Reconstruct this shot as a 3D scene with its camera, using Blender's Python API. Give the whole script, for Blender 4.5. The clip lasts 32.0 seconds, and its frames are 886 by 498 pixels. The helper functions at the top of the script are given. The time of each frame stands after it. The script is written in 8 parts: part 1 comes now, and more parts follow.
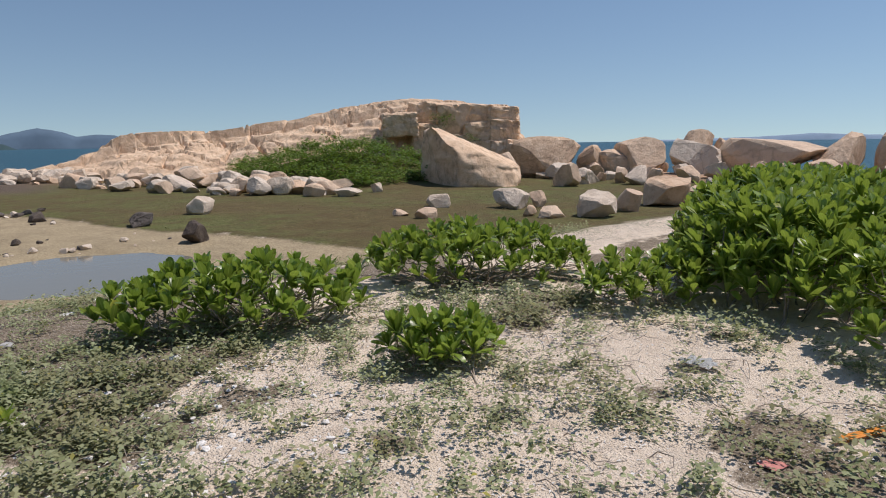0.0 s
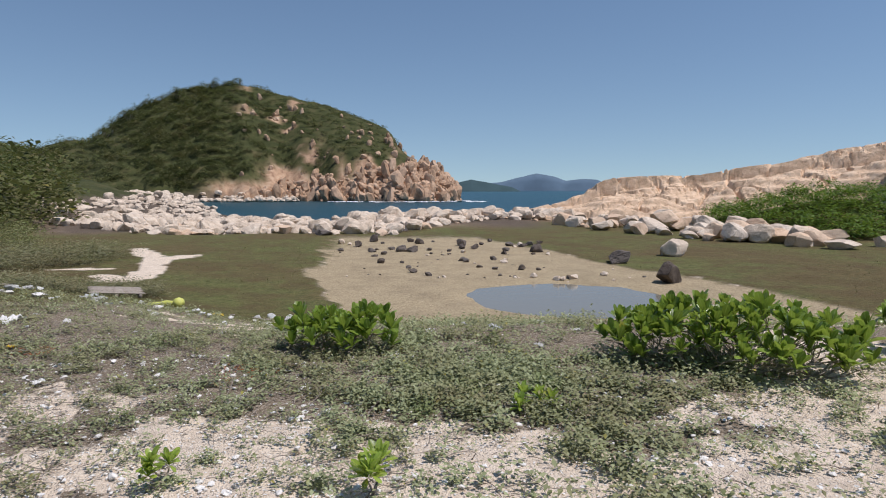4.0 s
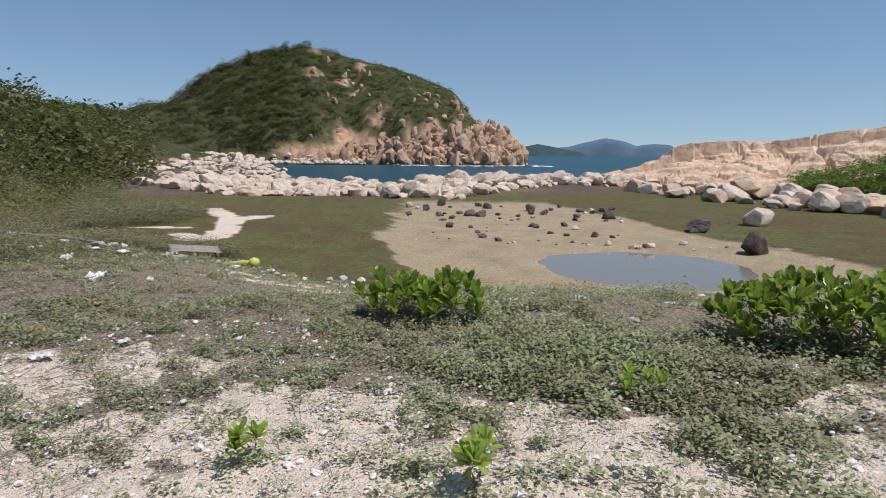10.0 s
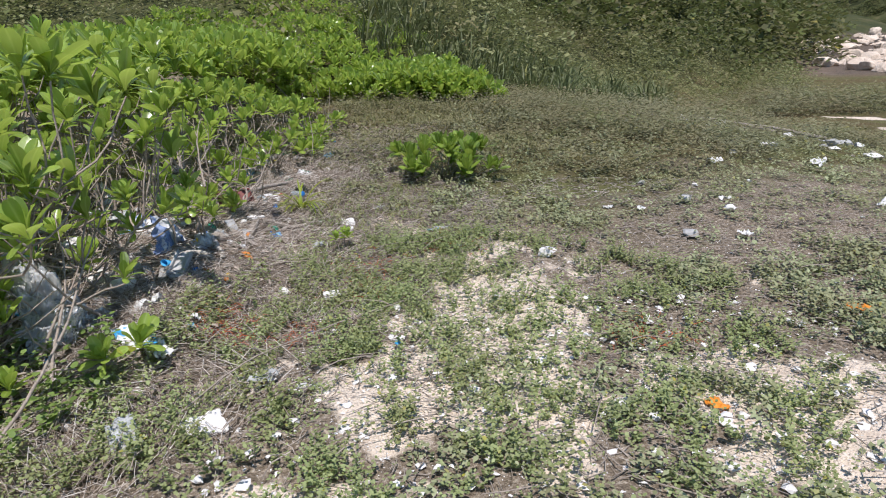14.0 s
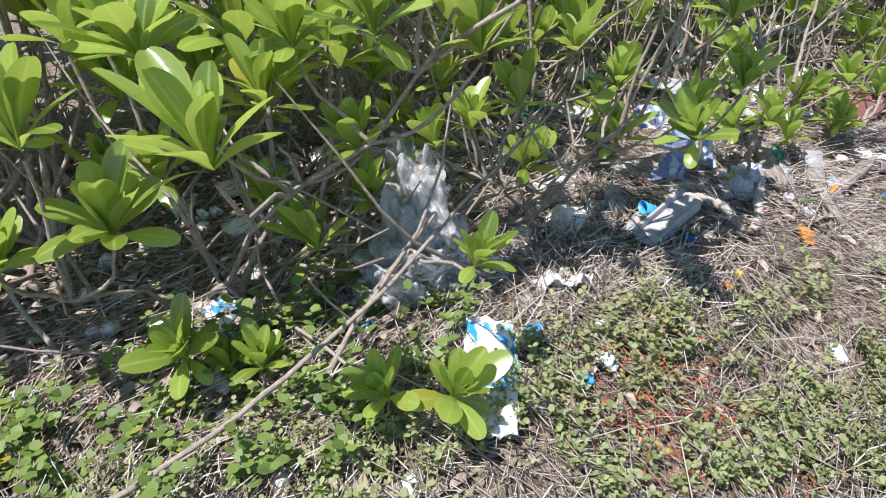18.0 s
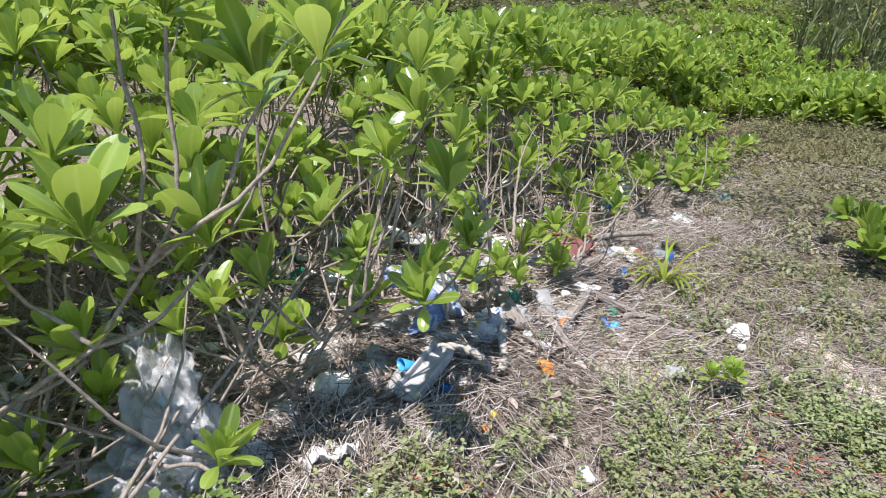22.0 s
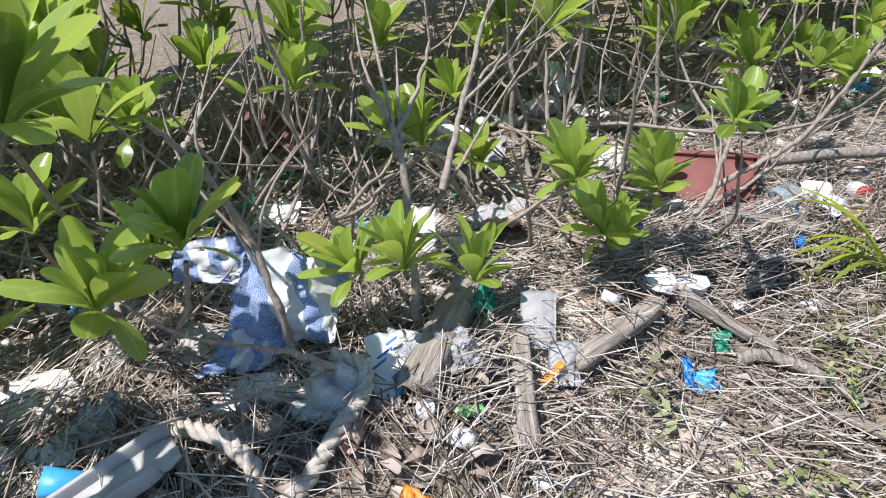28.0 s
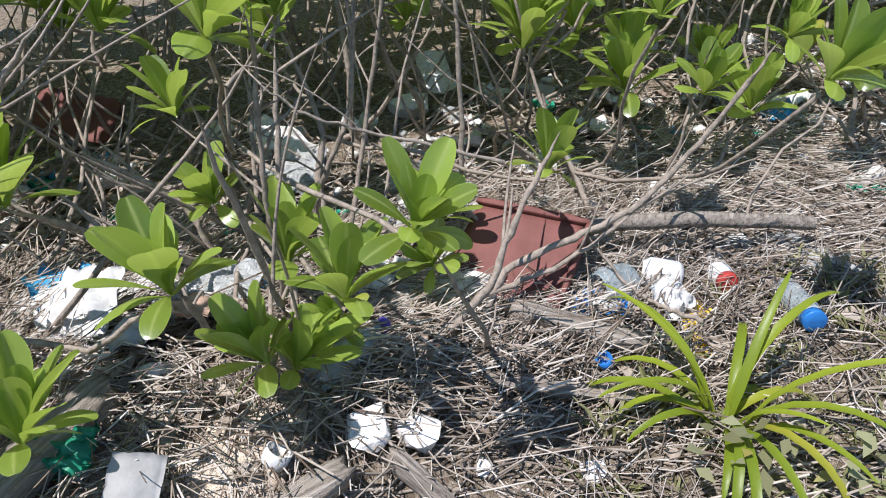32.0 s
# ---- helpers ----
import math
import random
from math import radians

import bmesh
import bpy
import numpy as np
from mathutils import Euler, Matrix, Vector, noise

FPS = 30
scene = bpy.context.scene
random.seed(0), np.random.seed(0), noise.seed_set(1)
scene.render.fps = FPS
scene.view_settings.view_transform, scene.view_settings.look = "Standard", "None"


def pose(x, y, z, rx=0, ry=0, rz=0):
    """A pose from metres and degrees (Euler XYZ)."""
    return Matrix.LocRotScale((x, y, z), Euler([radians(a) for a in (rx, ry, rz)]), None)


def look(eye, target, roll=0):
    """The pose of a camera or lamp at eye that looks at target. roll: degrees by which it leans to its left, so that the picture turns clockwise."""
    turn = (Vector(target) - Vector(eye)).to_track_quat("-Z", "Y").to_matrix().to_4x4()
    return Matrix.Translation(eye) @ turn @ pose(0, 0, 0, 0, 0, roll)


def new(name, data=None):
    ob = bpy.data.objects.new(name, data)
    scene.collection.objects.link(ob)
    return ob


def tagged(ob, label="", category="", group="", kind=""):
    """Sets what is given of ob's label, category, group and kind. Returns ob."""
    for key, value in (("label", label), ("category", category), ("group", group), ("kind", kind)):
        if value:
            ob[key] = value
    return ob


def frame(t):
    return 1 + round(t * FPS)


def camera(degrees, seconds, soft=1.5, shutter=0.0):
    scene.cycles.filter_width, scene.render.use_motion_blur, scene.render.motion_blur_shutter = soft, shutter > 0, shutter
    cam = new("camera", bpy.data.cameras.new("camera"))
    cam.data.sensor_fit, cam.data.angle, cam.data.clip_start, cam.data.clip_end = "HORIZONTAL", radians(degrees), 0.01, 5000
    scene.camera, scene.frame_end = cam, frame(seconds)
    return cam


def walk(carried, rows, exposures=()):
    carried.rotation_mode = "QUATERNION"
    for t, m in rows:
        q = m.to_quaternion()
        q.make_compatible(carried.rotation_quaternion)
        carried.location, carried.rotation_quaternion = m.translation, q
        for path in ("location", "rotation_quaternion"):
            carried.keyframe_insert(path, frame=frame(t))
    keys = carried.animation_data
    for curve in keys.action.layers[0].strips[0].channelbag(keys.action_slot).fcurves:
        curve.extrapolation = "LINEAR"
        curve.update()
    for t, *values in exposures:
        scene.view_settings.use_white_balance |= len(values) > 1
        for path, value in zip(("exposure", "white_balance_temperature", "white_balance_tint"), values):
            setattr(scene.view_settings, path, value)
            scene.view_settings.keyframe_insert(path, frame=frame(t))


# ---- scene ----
cam = camera(69.6, 32.0, 1.05)
PATH = [
    (0, (4.234, -1.81, 1.588), (5.67, -0.456, 1.261), -0.7),
    (0.5, (4.191, -1.84, 1.604), (5.563, -0.417, 1.298), -1.2),
    (1, (4.176, -1.93, 1.605), (5.38, -0.36, 1.313), -1.1),
    (1.5, (4.142, -2.038, 1.597), (5.167, -0.345, 1.303), -0.8),
    (2, (4.085, -2.051, 1.604), (4.913, -0.254, 1.314), -1.2),
    (2.5, (3.942, -2.084, 1.605), (4.614, -0.219, 1.333), -1.3),
    (3, (3.823, -2.122, 1.6), (4.341, -0.205, 1.362), -1.2),
    (3.5, (3.75, -2.127, 1.606), (4.112, -0.171, 1.399), -0.3),
    (4, (3.713, -2.125, 1.603), (3.937, -0.146, 1.42), 0.0),
    (4.5, (3.709, -2.121, 1.589), (3.884, -0.138, 1.398), 0.3),
    (6.5, (3.693, -2.134, 1.585), (3.911, -0.157, 1.369), 0.1),
    (7, (3.699, -2.133, 1.585), (3.931, -0.158, 1.368), -0.0),
    (7.5, (3.706, -2.139, 1.588), (3.959, -0.167, 1.374), -0.1),
    (8, (3.699, -2.144, 1.588), (3.966, -0.174, 1.375), 0.0),
    (8.5, (3.695, -2.136, 1.585), (3.965, -0.166, 1.37), 0.1),
    (9, (3.683, -2.113, 1.582), (3.96, -0.145, 1.354), 0.2),
    (9.5, (3.623, -1.977, 1.559), (3.829, -0.006, 1.289), 0.2),
    (10, (3.514, -1.722, 1.562), (3.539, 0.256, 1.268), 0.5),
    (10.5, (3.302, -1.473, 1.535), (3.138, 0.49, 1.186), 0.4),
    (11, (3.068, -1.239, 1.55), (2.816, 0.707, 1.16), -0.6),
    (11.5, (2.819, -0.956, 1.539), (2.444, 0.982, 1.214), -0.8),
    (12, (2.51, -0.679, 1.506), (1.916, 1.195, 1.139), -1.2),
    (12.5, (2.171, -0.47, 1.5), (1.281, 1.283, 1.135), -2.4),
    (13, (1.849, -0.23, 1.471), (0.618, 1.302, 1.102), -3.7),
    (13.5, (1.549, -0.04, 1.425), (0.13, 1.267, 0.897), -3.8),
    (14, (1.26, 0.111, 1.421), (-0.285, 1.233, 0.825), -3.1),
    (14.5, (0.943, 0.309, 1.381), (-0.812, 1.062, 0.787), -3.4),
    (15, (0.663, 0.489, 1.341), (-1.155, 0.949, 0.648), -3.2),
    (15.5, (0.339, 0.621, 1.332), (-1.514, 0.865, 0.62), -1.4),
    (17.5, (-0.589, 0.843, 1.231), (-2.322, 0.403, 0.336), -0.3),
    (18, (-0.643, 0.836, 1.220), (-2.313, 0.328, 0.244), -0.1),
    (18.5, (-0.659, 0.829, 1.218), (-2.295, 0.292, 0.201), -0.9),
    (19, (-0.656, 0.823, 1.222), (-2.297, 0.321, 0.196), -0.7),
    (19.5, (-0.654, 0.831, 1.241), (-2.404, 0.437, 0.358), 0.5),
    (20, (-0.654, 0.854, 1.262), (-2.487, 0.602, 0.504), 0.4),
    (20.5, (-0.648, 0.885, 1.270), (-2.519, 0.750, 0.577), 1.0),
    (21, (-0.651, 0.911, 1.279), (-2.543, 0.857, 0.631), 0.7),
    (21.5, (-0.645, 0.932, 1.287), (-2.551, 0.956, 0.682), 0.5),
    (22, (-0.643, 0.949, 1.301), (-2.564, 1.056, 0.755), 0.4),
    (22.5, (-0.649, 0.958, 1.316), (-2.580, 1.164, 0.837), 0.2),
    (23, (-0.650, 0.972, 1.314), (-2.582, 1.260, 0.883), -0.6),
    (23.5, (-0.688, 1.055, 1.308), (-2.610, 1.336, 0.830), -2.0),
    (24, (-0.767, 1.288, 1.300), (-2.715, 1.276, 0.845), -2.4),
    (24.5, (-0.871, 1.447, 1.294), (-2.811, 1.332, 0.823), -4.0),
    (26.5, (-1.699, 1.835, 1.189), (-3.565, 1.368, 0.640), -6.7),
    (27, (-1.924, 1.873, 1.182), (-3.689, 1.318, 0.424), -6.4),
    (27.5, (-2.065, 1.893, 1.171), (-3.746, 1.334, 0.242), -5.6),
    (28, (-2.288, 1.952, 1.061), (-3.915, 1.209, 0.165), -6.5),
    (28.5, (-2.438, 2.047, 1.073), (-3.940, 1.160, 0.095), -7.7),
    (29, (-2.575, 2.055, 1.040), (-3.967, 1.084, -0.017), -7.7),
    (29.5, (-2.734, 2.047, 1.025), (-4.011, 1.017, -0.119), -5.6),
    (30, (-2.787, 2.044, 1.044), (-4.076, 1.069, -0.134), -2.5),
    (30.5, (-2.849, 2.086, 1.049), (-4.251, 1.196, -0.065), -2.0),
    (31, (-2.958, 2.165, 1.051), (-4.435, 1.334, -0.010), -2.6),
    (31.5, (-3.063, 2.239, 1.026), (-4.617, 1.492, 0.012), -1.0),
    (32, (-3.131, 2.334, 1.007), (-4.714, 1.629, 0.009), -2.7),
]
walk(cam, [(t, look(eye, target, roll)) for t, eye, target, roll in PATH],
     exposures=[(0, -0.4, 6600, 18), (3.5, -0.32, 6400, 18), (11, -0.3, 6350, 18), (13, -0.1, 6250, 17), (15.5, 0.3, 6150, 20), (19, 0.55, 6150, 19), (24.5, 0.5, 6150, 19), (27, 0.5, 6150, 17), (29, 0.36, 6150, 17), (32, 0.25, 6100, 17)])

# ---- light: clear midday sky and one sun ----
SUN_AZ, SUN_EL = radians(118), radians(64)
world = bpy.data.worlds.new("sky")
scene.world = world
world.use_nodes = True
wn = world.node_tree
wn.nodes.clear()
w_out = wn.nodes.new("ShaderNodeOutputWorld")
w_bg = wn.nodes.new("ShaderNodeBackground")
w_sky = wn.nodes.new("ShaderNodeTexSky")
w_sky.sky_type = "NISHITA"
w_sky.sun_disc = False
w_sky.sun_elevation, w_sky.sun_rotation = SUN_EL, SUN_AZ
w_sky.air_density, w_sky.dust_density, w_sky.ozone_density = 1.1, 0.0, 1.6
w_bg.inputs["Strength"].default_value = 0.115
w_tc = wn.nodes.new("ShaderNodeTexCoord")
w_up = wn.nodes.new("ShaderNodeVectorMath")
w_up.operation = "ADD"
w_up.inputs[1].default_value = (0, 0, 0.09)
w_mul = wn.nodes.new("ShaderNodeMix")
w_mul.data_type, w_mul.blend_type = "RGBA", "MULTIPLY"
w_mul.inputs[0].default_value = 1.0
w_mul.inputs[7].default_value = (0.97, 1.05, 1.03, 1)
wn.links.new(w_tc.outputs["Generated"], w_up.inputs[0])
wn.links.new(w_up.outputs[0], w_sky.inputs["Vector"])
wn.links.new(w_sky.outputs[0], w_mul.inputs[6])
wn.links.new(w_mul.outputs[2], w_bg.inputs["Color"])
wn.links.new(w_bg.outputs[0], w_out.inputs["Surface"])
sun = new("sun", bpy.data.lights.new("sun", "SUN"))
sun.data.energy, sun.data.angle, sun.data.color = 4.8, radians(0.53), (1.0, 0.97, 0.92)
sun_dir = Vector((math.sin(SUN_AZ) * math.cos(SUN_EL), math.cos(SUN_AZ) * math.cos(SUN_EL), math.sin(SUN_EL)))
sun.matrix_world = look(sun_dir * 50, (0, 0, 0))

# ---- materials ----
class Mat:
    """A small builder of node materials."""
    def __init__(self, name, rough=0.8, spec=0.3):
        self.m = bpy.data.materials.new(name)
        self.m.use_nodes = True
        self.t = self.m.node_tree
        self.b = self.t.nodes["Principled BSDF"]
        self.b.inputs["Roughness"].default_value = rough
        self.b.inputs["Specular IOR Level"].default_value = spec
        self.out = self.t.nodes["Material Output"]

    def n(self, kind, **sets):
        node = self.t.nodes.new(kind)
        for k, v in sets.items():
            if k in ("operation", "blend_type", "data_type", "attribute_name", "feature", "noise_dimensions", "distance", "interpolation_type", "clamp"):
                if k == "operation": node.operation = v
                elif k == "blend_type": node.blend_type = v
                elif k == "data_type": node.data_type = v
                elif k == "attribute_name": node.attribute_name = v
                elif k == "feature": node.feature = v
                elif k == "distance": node.distance = v
            else:
                node.inputs[k].default_value = v
        return node

    def link(self, a, b):
        self.t.links.new(a, b)

    def pos(self, scale=(1, 1, 1)):
        g = self.n("ShaderNodeNewGeometry")
        v = self.n("ShaderNodeVectorMath", operation="MULTIPLY")
        self.link(g.outputs["Position"], v.inputs[0])
        v.inputs[1].default_value = scale
        return v.outputs[0]

    def noise(self, scale, detail=4, rough=0.6, vec=None, dist=0.0):
        n = self.n("ShaderNodeTexNoise", Scale=scale, Detail=detail, Roughness=rough, Distortion=dist)
        if vec is not None:
            self.link(vec, n.inputs["Vector"])
        return n.outputs["Fac"]

    def ramp(self, fac, stops):
        r = self.n("ShaderNodeValToRGB")
        e = r.color_ramp.elements
        while len(e) < len(stops):
            e.new(0.5)
        for el, (p, c) in zip(e, stops):
            el.position = p
            el.color = (*c, 1)
        self.link(fac, r.inputs["Fac"])
        return r.outputs["Color"]

    def mix(self, fac, a, b, blend="MIX"):
        x = self.n("ShaderNodeMix", data_type="RGBA", blend_type=blend)
        for val, i in ((fac, 0), (a, 6), (b, 7)):
            if isinstance(val, (float, int)):
                x.inputs[i].default_value = val
            elif isinstance(val, tuple):
                x.inputs[i].default_value = (*val, 1)
            else:
                self.link(val, x.inputs[i])
        return x.outputs[2]

    def math(self, op, a, b=0.0):
        x = self.n("ShaderNodeMath", operation=op)
        for i, v in enumerate((a, b)):
            if isinstance(v, (float, int)):
                x.inputs[i].default_value = v
            else:
                self.link(v, x.inputs[i])
        return x.outputs[0]

    def step(self, v, lo, hi):
        x = self.n("ShaderNodeMapRange")
        self.link(v, x.inputs["Value"])
        x.inputs["From Min"].default_value, x.inputs["From Max"].default_value = lo, hi
        return x.outputs["Result"]

    def attr(self, name):
        return self.n("ShaderNodeAttribute", attribute_name=name)

    def color(self, c):
        if isinstance(c, tuple):
            self.b.inputs["Base Color"].default_value = (*c, 1)
        else:
            self.link(c, self.b.inputs["Base Color"])
        return self

    def bump(self, h, strength=0.5, dist=0.02):
        n = self.n("ShaderNodeBump", Strength=strength, Distance=dist)
        self.link(h, n.inputs["Height"])
        self.link(n.outputs[0], self.b.inputs["Normal"])
        return self


def mat_ground():
    """Shell sand, grey mud, turf, litter soil and rock by the sheet's own masks."""
    M = Mat("ground_cover", 0.95, 0.15)
    p = M.pos()
    a = M.attr("mask_a")
    sep = M.n("ShaderNodeSeparateColor")
    M.link(a.outputs["Color"], sep.inputs[0])
    b = M.attr("mask_b")
    sepb = M.n("ShaderNodeSeparateColor")
    M.link(b.outputs["Color"], sepb.inputs[0])
    fine, mid, big = M.noise(160, 3, 0.7, p), M.noise(14, 5, 0.65, p), M.noise(0.9, 5, 0.6, p)
    vor = M.n("ShaderNodeTexVoronoi", Scale=55.0)
    M.link(p, vor.inputs["Vector"])
    sand = M.ramp(fine, [(0.25, (0.58, 0.44, 0.31)), (0.5, (0.84, 0.70, 0.54)), (0.72, (0.92, 0.84, 0.72))])
    sand = M.mix(M.step(M.noise(5, 4, 0.6, p), 0.46, 0.8), sand, (0.60, 0.48, 0.36))
    shell = M.step(vor.outputs["Distance"], 0.22, 0.12)
    sepv = M.n("ShaderNodeSeparateColor")
    M.link(vor.outputs["Color"], sepv.inputs[0])
    sand = M.mix(M.math("MULTIPLY", shell, M.step(sepv.outputs[0], 0.55, 0.62)), sand, (0.82, 0.79, 0.74))
    speck = M.step(M.noise(85, 4, 0.7, p), 0.60, 0.68)
    sand = M.mix(M.math("MULTIPLY", speck, 0.35), sand, (0.30, 0.22, 0.15))
    mud = M.ramp(mid, [(0.3, (0.24, 0.185, 0.11)), (0.55, (0.43, 0.345, 0.215)), (0.8, (0.53, 0.44, 0.30))])
    mud = M.mix(M.step(big, 0.45, 0.75), mud, M.mix(0.45, mud, (0.16, 0.125, 0.08)))
    turf = M.ramp(mid, [(0.25, (0.065, 0.073, 0.022)), (0.5, (0.125, 0.135, 0.042)), (0.75, (0.20, 0.19, 0.085))])
    turf = M.mix(M.step(M.noise(70, 4, 0.7, p), 0.48, 0.7), turf, (0.20, 0.19, 0.085))
    turf = M.mix(M.step(M.noise(0.16, 4, 0.6, p), 0.46, 0.6), turf, M.mix(0.65, turf, (0.15, 0.095, 0.05)))
    turf = M.mix(M.math("MULTIPLY", M.step(M.noise(5, 4, 0.7, p), 0.44, 0.62), 0.6), turf, (0.045, 0.052, 0.018))
    turf = M.mix(M.step(big, 0.40, 0.7), turf, M.ramp(mid, [(0.3, (0.075, 0.052, 0.026)), (0.7, (0.14, 0.105, 0.048))]))
    litter = M.ramp(M.noise(45, 6, 0.75, p), [(0.3, (0.05, 0.038, 0.026)), (0.5, (0.23, 0.18, 0.125)), (0.68, (0.58, 0.50, 0.39))])
    litter = M.mix(M.math("MULTIPLY", shell, M.step(sepv.outputs[1], 0.55, 0.62)), litter, (0.74, 0.71, 0.66))
    rock = M.ramp(M.noise(0.35, 6, 0.7, p), [(0.3, (0.22, 0.13, 0.085)), (0.5, (0.46, 0.30, 0.19)), (0.7, (0.55, 0.43, 0.31))])
    scrub = M.ramp(M.noise(0.22, 7, 0.75, p), [(0.3, (0.022, 0.030, 0.011)), (0.52, (0.060, 0.066, 0.024)), (0.72, (0.12, 0.098, 0.048))])
    ragged = M.math("MULTIPLY", M.math("SUBTRACT", M.noise(8, 6, 0.7, p), 0.5), 1.5)
    coarse = M.math("MULTIPLY", M.math("SUBTRACT", M.noise(1.6, 7, 0.72, p), 0.5), 1.6)
    c = M.mix(M.step(M.math("ADD", sep.outputs[0], ragged), 0.34, 0.62), litter, sand)
    c = M.mix(M.step(M.math("ADD", sep.outputs[1], M.math("MULTIPLY", coarse, 0.5)), 0.3, 0.7), c, mud)
    c = M.mix(M.step(M.math("ADD", sep.outputs[2], coarse), 0.2, 0.75), c, turf)
    c = M.mix(sepb.outputs[0], c, rock)
    c = M.mix(sepb.outputs[1], c, scrub)
    # shade in the gaps between beach stones, painted as dark ground
    c = M.mix(sepb.outputs[2], c, M.ramp(mid, [(0.35, (0.055, 0.042, 0.033)), (0.7, (0.20, 0.155, 0.115))]))
    M.color(c)
    h = M.math("ADD", M.math("MULTIPLY", mid, 1.0), M.math("MULTIPLY", fine, 0.35))
    h = M.math("ADD", h, M.math("MULTIPLY", M.math("MULTIPLY", M.step(vor.outputs["Distance"], 0.5, 0.0), sep.outputs[0]), 0.5))
    return M.bump(h, 0.9, 0.035).m


def mat_rock(name, light, mid, dark, scale=1.0, stain=0.5, per_object=True):
    """Weathered granite: warm feldspar grain, pale crests, dark stains in streaks and cracks."""
    M = Mat(name, 0.9, 0.2)
    p = M.pos()
    g = M.noise(55 * scale, 3, 0.7, p)
    m = M.noise(1.6 * scale, 7, 0.68, p)
    streak = M.noise(1.1 * scale, 5, 0.7, M.pos((1.6, 1.6, 0.35)), 0.4)
    c = M.ramp(m, [(0.27, dark), (0.46, mid), (0.66, light)])
    c = M.mix(M.step(g, 0.35, 0.75), c, M.mix(0.6, c, light))
    c = M.mix(M.math("MULTIPLY", M.step(streak, 0.56, 0.7), stain), c, tuple(v * 0.32 for v in dark))
    if per_object:
        oi = M.n("ShaderNodeObjectInfo")
        isl = M.n("ShaderNodeNewGeometry")
        r = M.math("ADD", M.math("MULTIPLY", oi.outputs["Random"], 0.5), M.math("MULTIPLY", isl.outputs["Random Per Island"], 0.5))
        c = M.mix(M.math("MULTIPLY", M.step(r, 0.45, 0.95), 0.55), c, tuple(v * 0.75 + 0.12 for v in light))
    if per_object:
        c = M.mix(M.math("MULTIPLY", M.step(r, 0.42, 0.12), 0.35), c, tuple(v * 0.8 for v in dark))
    crack = M.n("ShaderNodeTexVoronoi", feature="DISTANCE_TO_EDGE", Scale=0.55 * scale)
    wob = M.n("ShaderNodeTexNoise", Scale=1.2 * scale, Detail=4.0)
    M.link(p, wob.inputs["Vector"])
    mx = M.n("ShaderNodeMix", data_type="RGBA")
    mx.inputs[0].default_value = 0.45
    M.link(p, mx.inputs[6]), M.link(wob.outputs["Color"], mx.inputs[7])
    M.link(mx.outputs[2], crack.inputs["Vector"])
    c = M.mix(M.math("MULTIPLY", M.step(crack.outputs["Distance"], 0.03, 0.0), 0.22), c, tuple(v * 0.5 for v in dark))
    M.color(c)
    h = M.math("ADD", M.math("MULTIPLY", m, 1.6), M.math("MULTIPLY", g, 0.12))
    h = M.math("ADD", h, M.math("MULTIPLY", M.step(crack.outputs["Distance"], 0.0, 0.07), 0.2))
    return M.bump(h, 0.8, 0.12).m


def mat_leaf(name, dark, light, trans, rough=0.42, spec=0.45, tmix=0.3, hi=0.95, rib=False, dryness=0.0, patch=0.11):
    """Leaf: glossy skin over a body that lets light through; each leaf its own shade."""
    M = Mat(name, rough, spec)
    g = M.n("ShaderNodeNewGeometry")
    oi = M.n("ShaderNodeObjectInfo")
    r = M.math("FRACT", M.math("ADD", g.outputs["Random Per Island"], oi.outputs["Random"]))
    c = M.ramp(r, [(0.0, dark), (0.6, light), (hi, tuple(v * 1.15 for v in light)), (1.0, (0.42, 0.36, 0.05))])
    c = M.mix(M.math("MULTIPLY", M.noise(30, 3, 0.6, M.pos()), 0.45), c, dark)
    if rib:
        a = M.attr("rib")
        c = M.mix(M.math("MULTIPLY", M.step(a.outputs["Fac"], 0.80, 0.97), 0.45), c, (0.46, 0.52, 0.16))
        c = M.mix(M.math("MULTIPLY", M.step(a.outputs["Fac"], 0.10, 0.0), 0.35), c, tuple(v * 1.4 for v in light))
    if dryness:
        c = M.mix(M.math("MULTIPLY", M.step(M.noise(patch, 4, 0.6, M.pos()), 0.42, 0.66), dryness), c, (0.21, 0.155, 0.08))
        c = M.mix(M.math("MULTIPLY", M.step(M.noise(patch * 2.1, 3, 0.6, M.pos()), 0.56, 0.68), dryness), c, (0.10, 0.15, 0.03))
    M.color(c)
    t = M.n("ShaderNodeBsdfTranslucent")
    t.inputs["Color"].default_value = (*trans, 1)
    mx = M.n("ShaderNodeMixShader")
    mx.inputs[0].default_value = tmix
    M.link(M.b.outputs[0], mx.inputs[1]), M.link(t.outputs[0], mx.inputs[2])
    M.link(mx.outputs[0], M.out.inputs["Surface"])
    return M.bump(M.noise(90, 2, 0.5, M.pos()), 0.15, 0.003).m


def mat_plain(name, c, rough=0.6, spec=0.4, var=0.25, scale=25, c2=None, bump=0.3):
    M = Mat(name, rough, spec)
    f = M.noise(scale, 5, 0.65, M.pos())
    c2 = c2 or tuple(v * (1 - var) for v in c)
    M.color(M.ramp(f, [(0.3, c2), (0.65, c)]))
    return M.bump(f, bump, 0.006).m


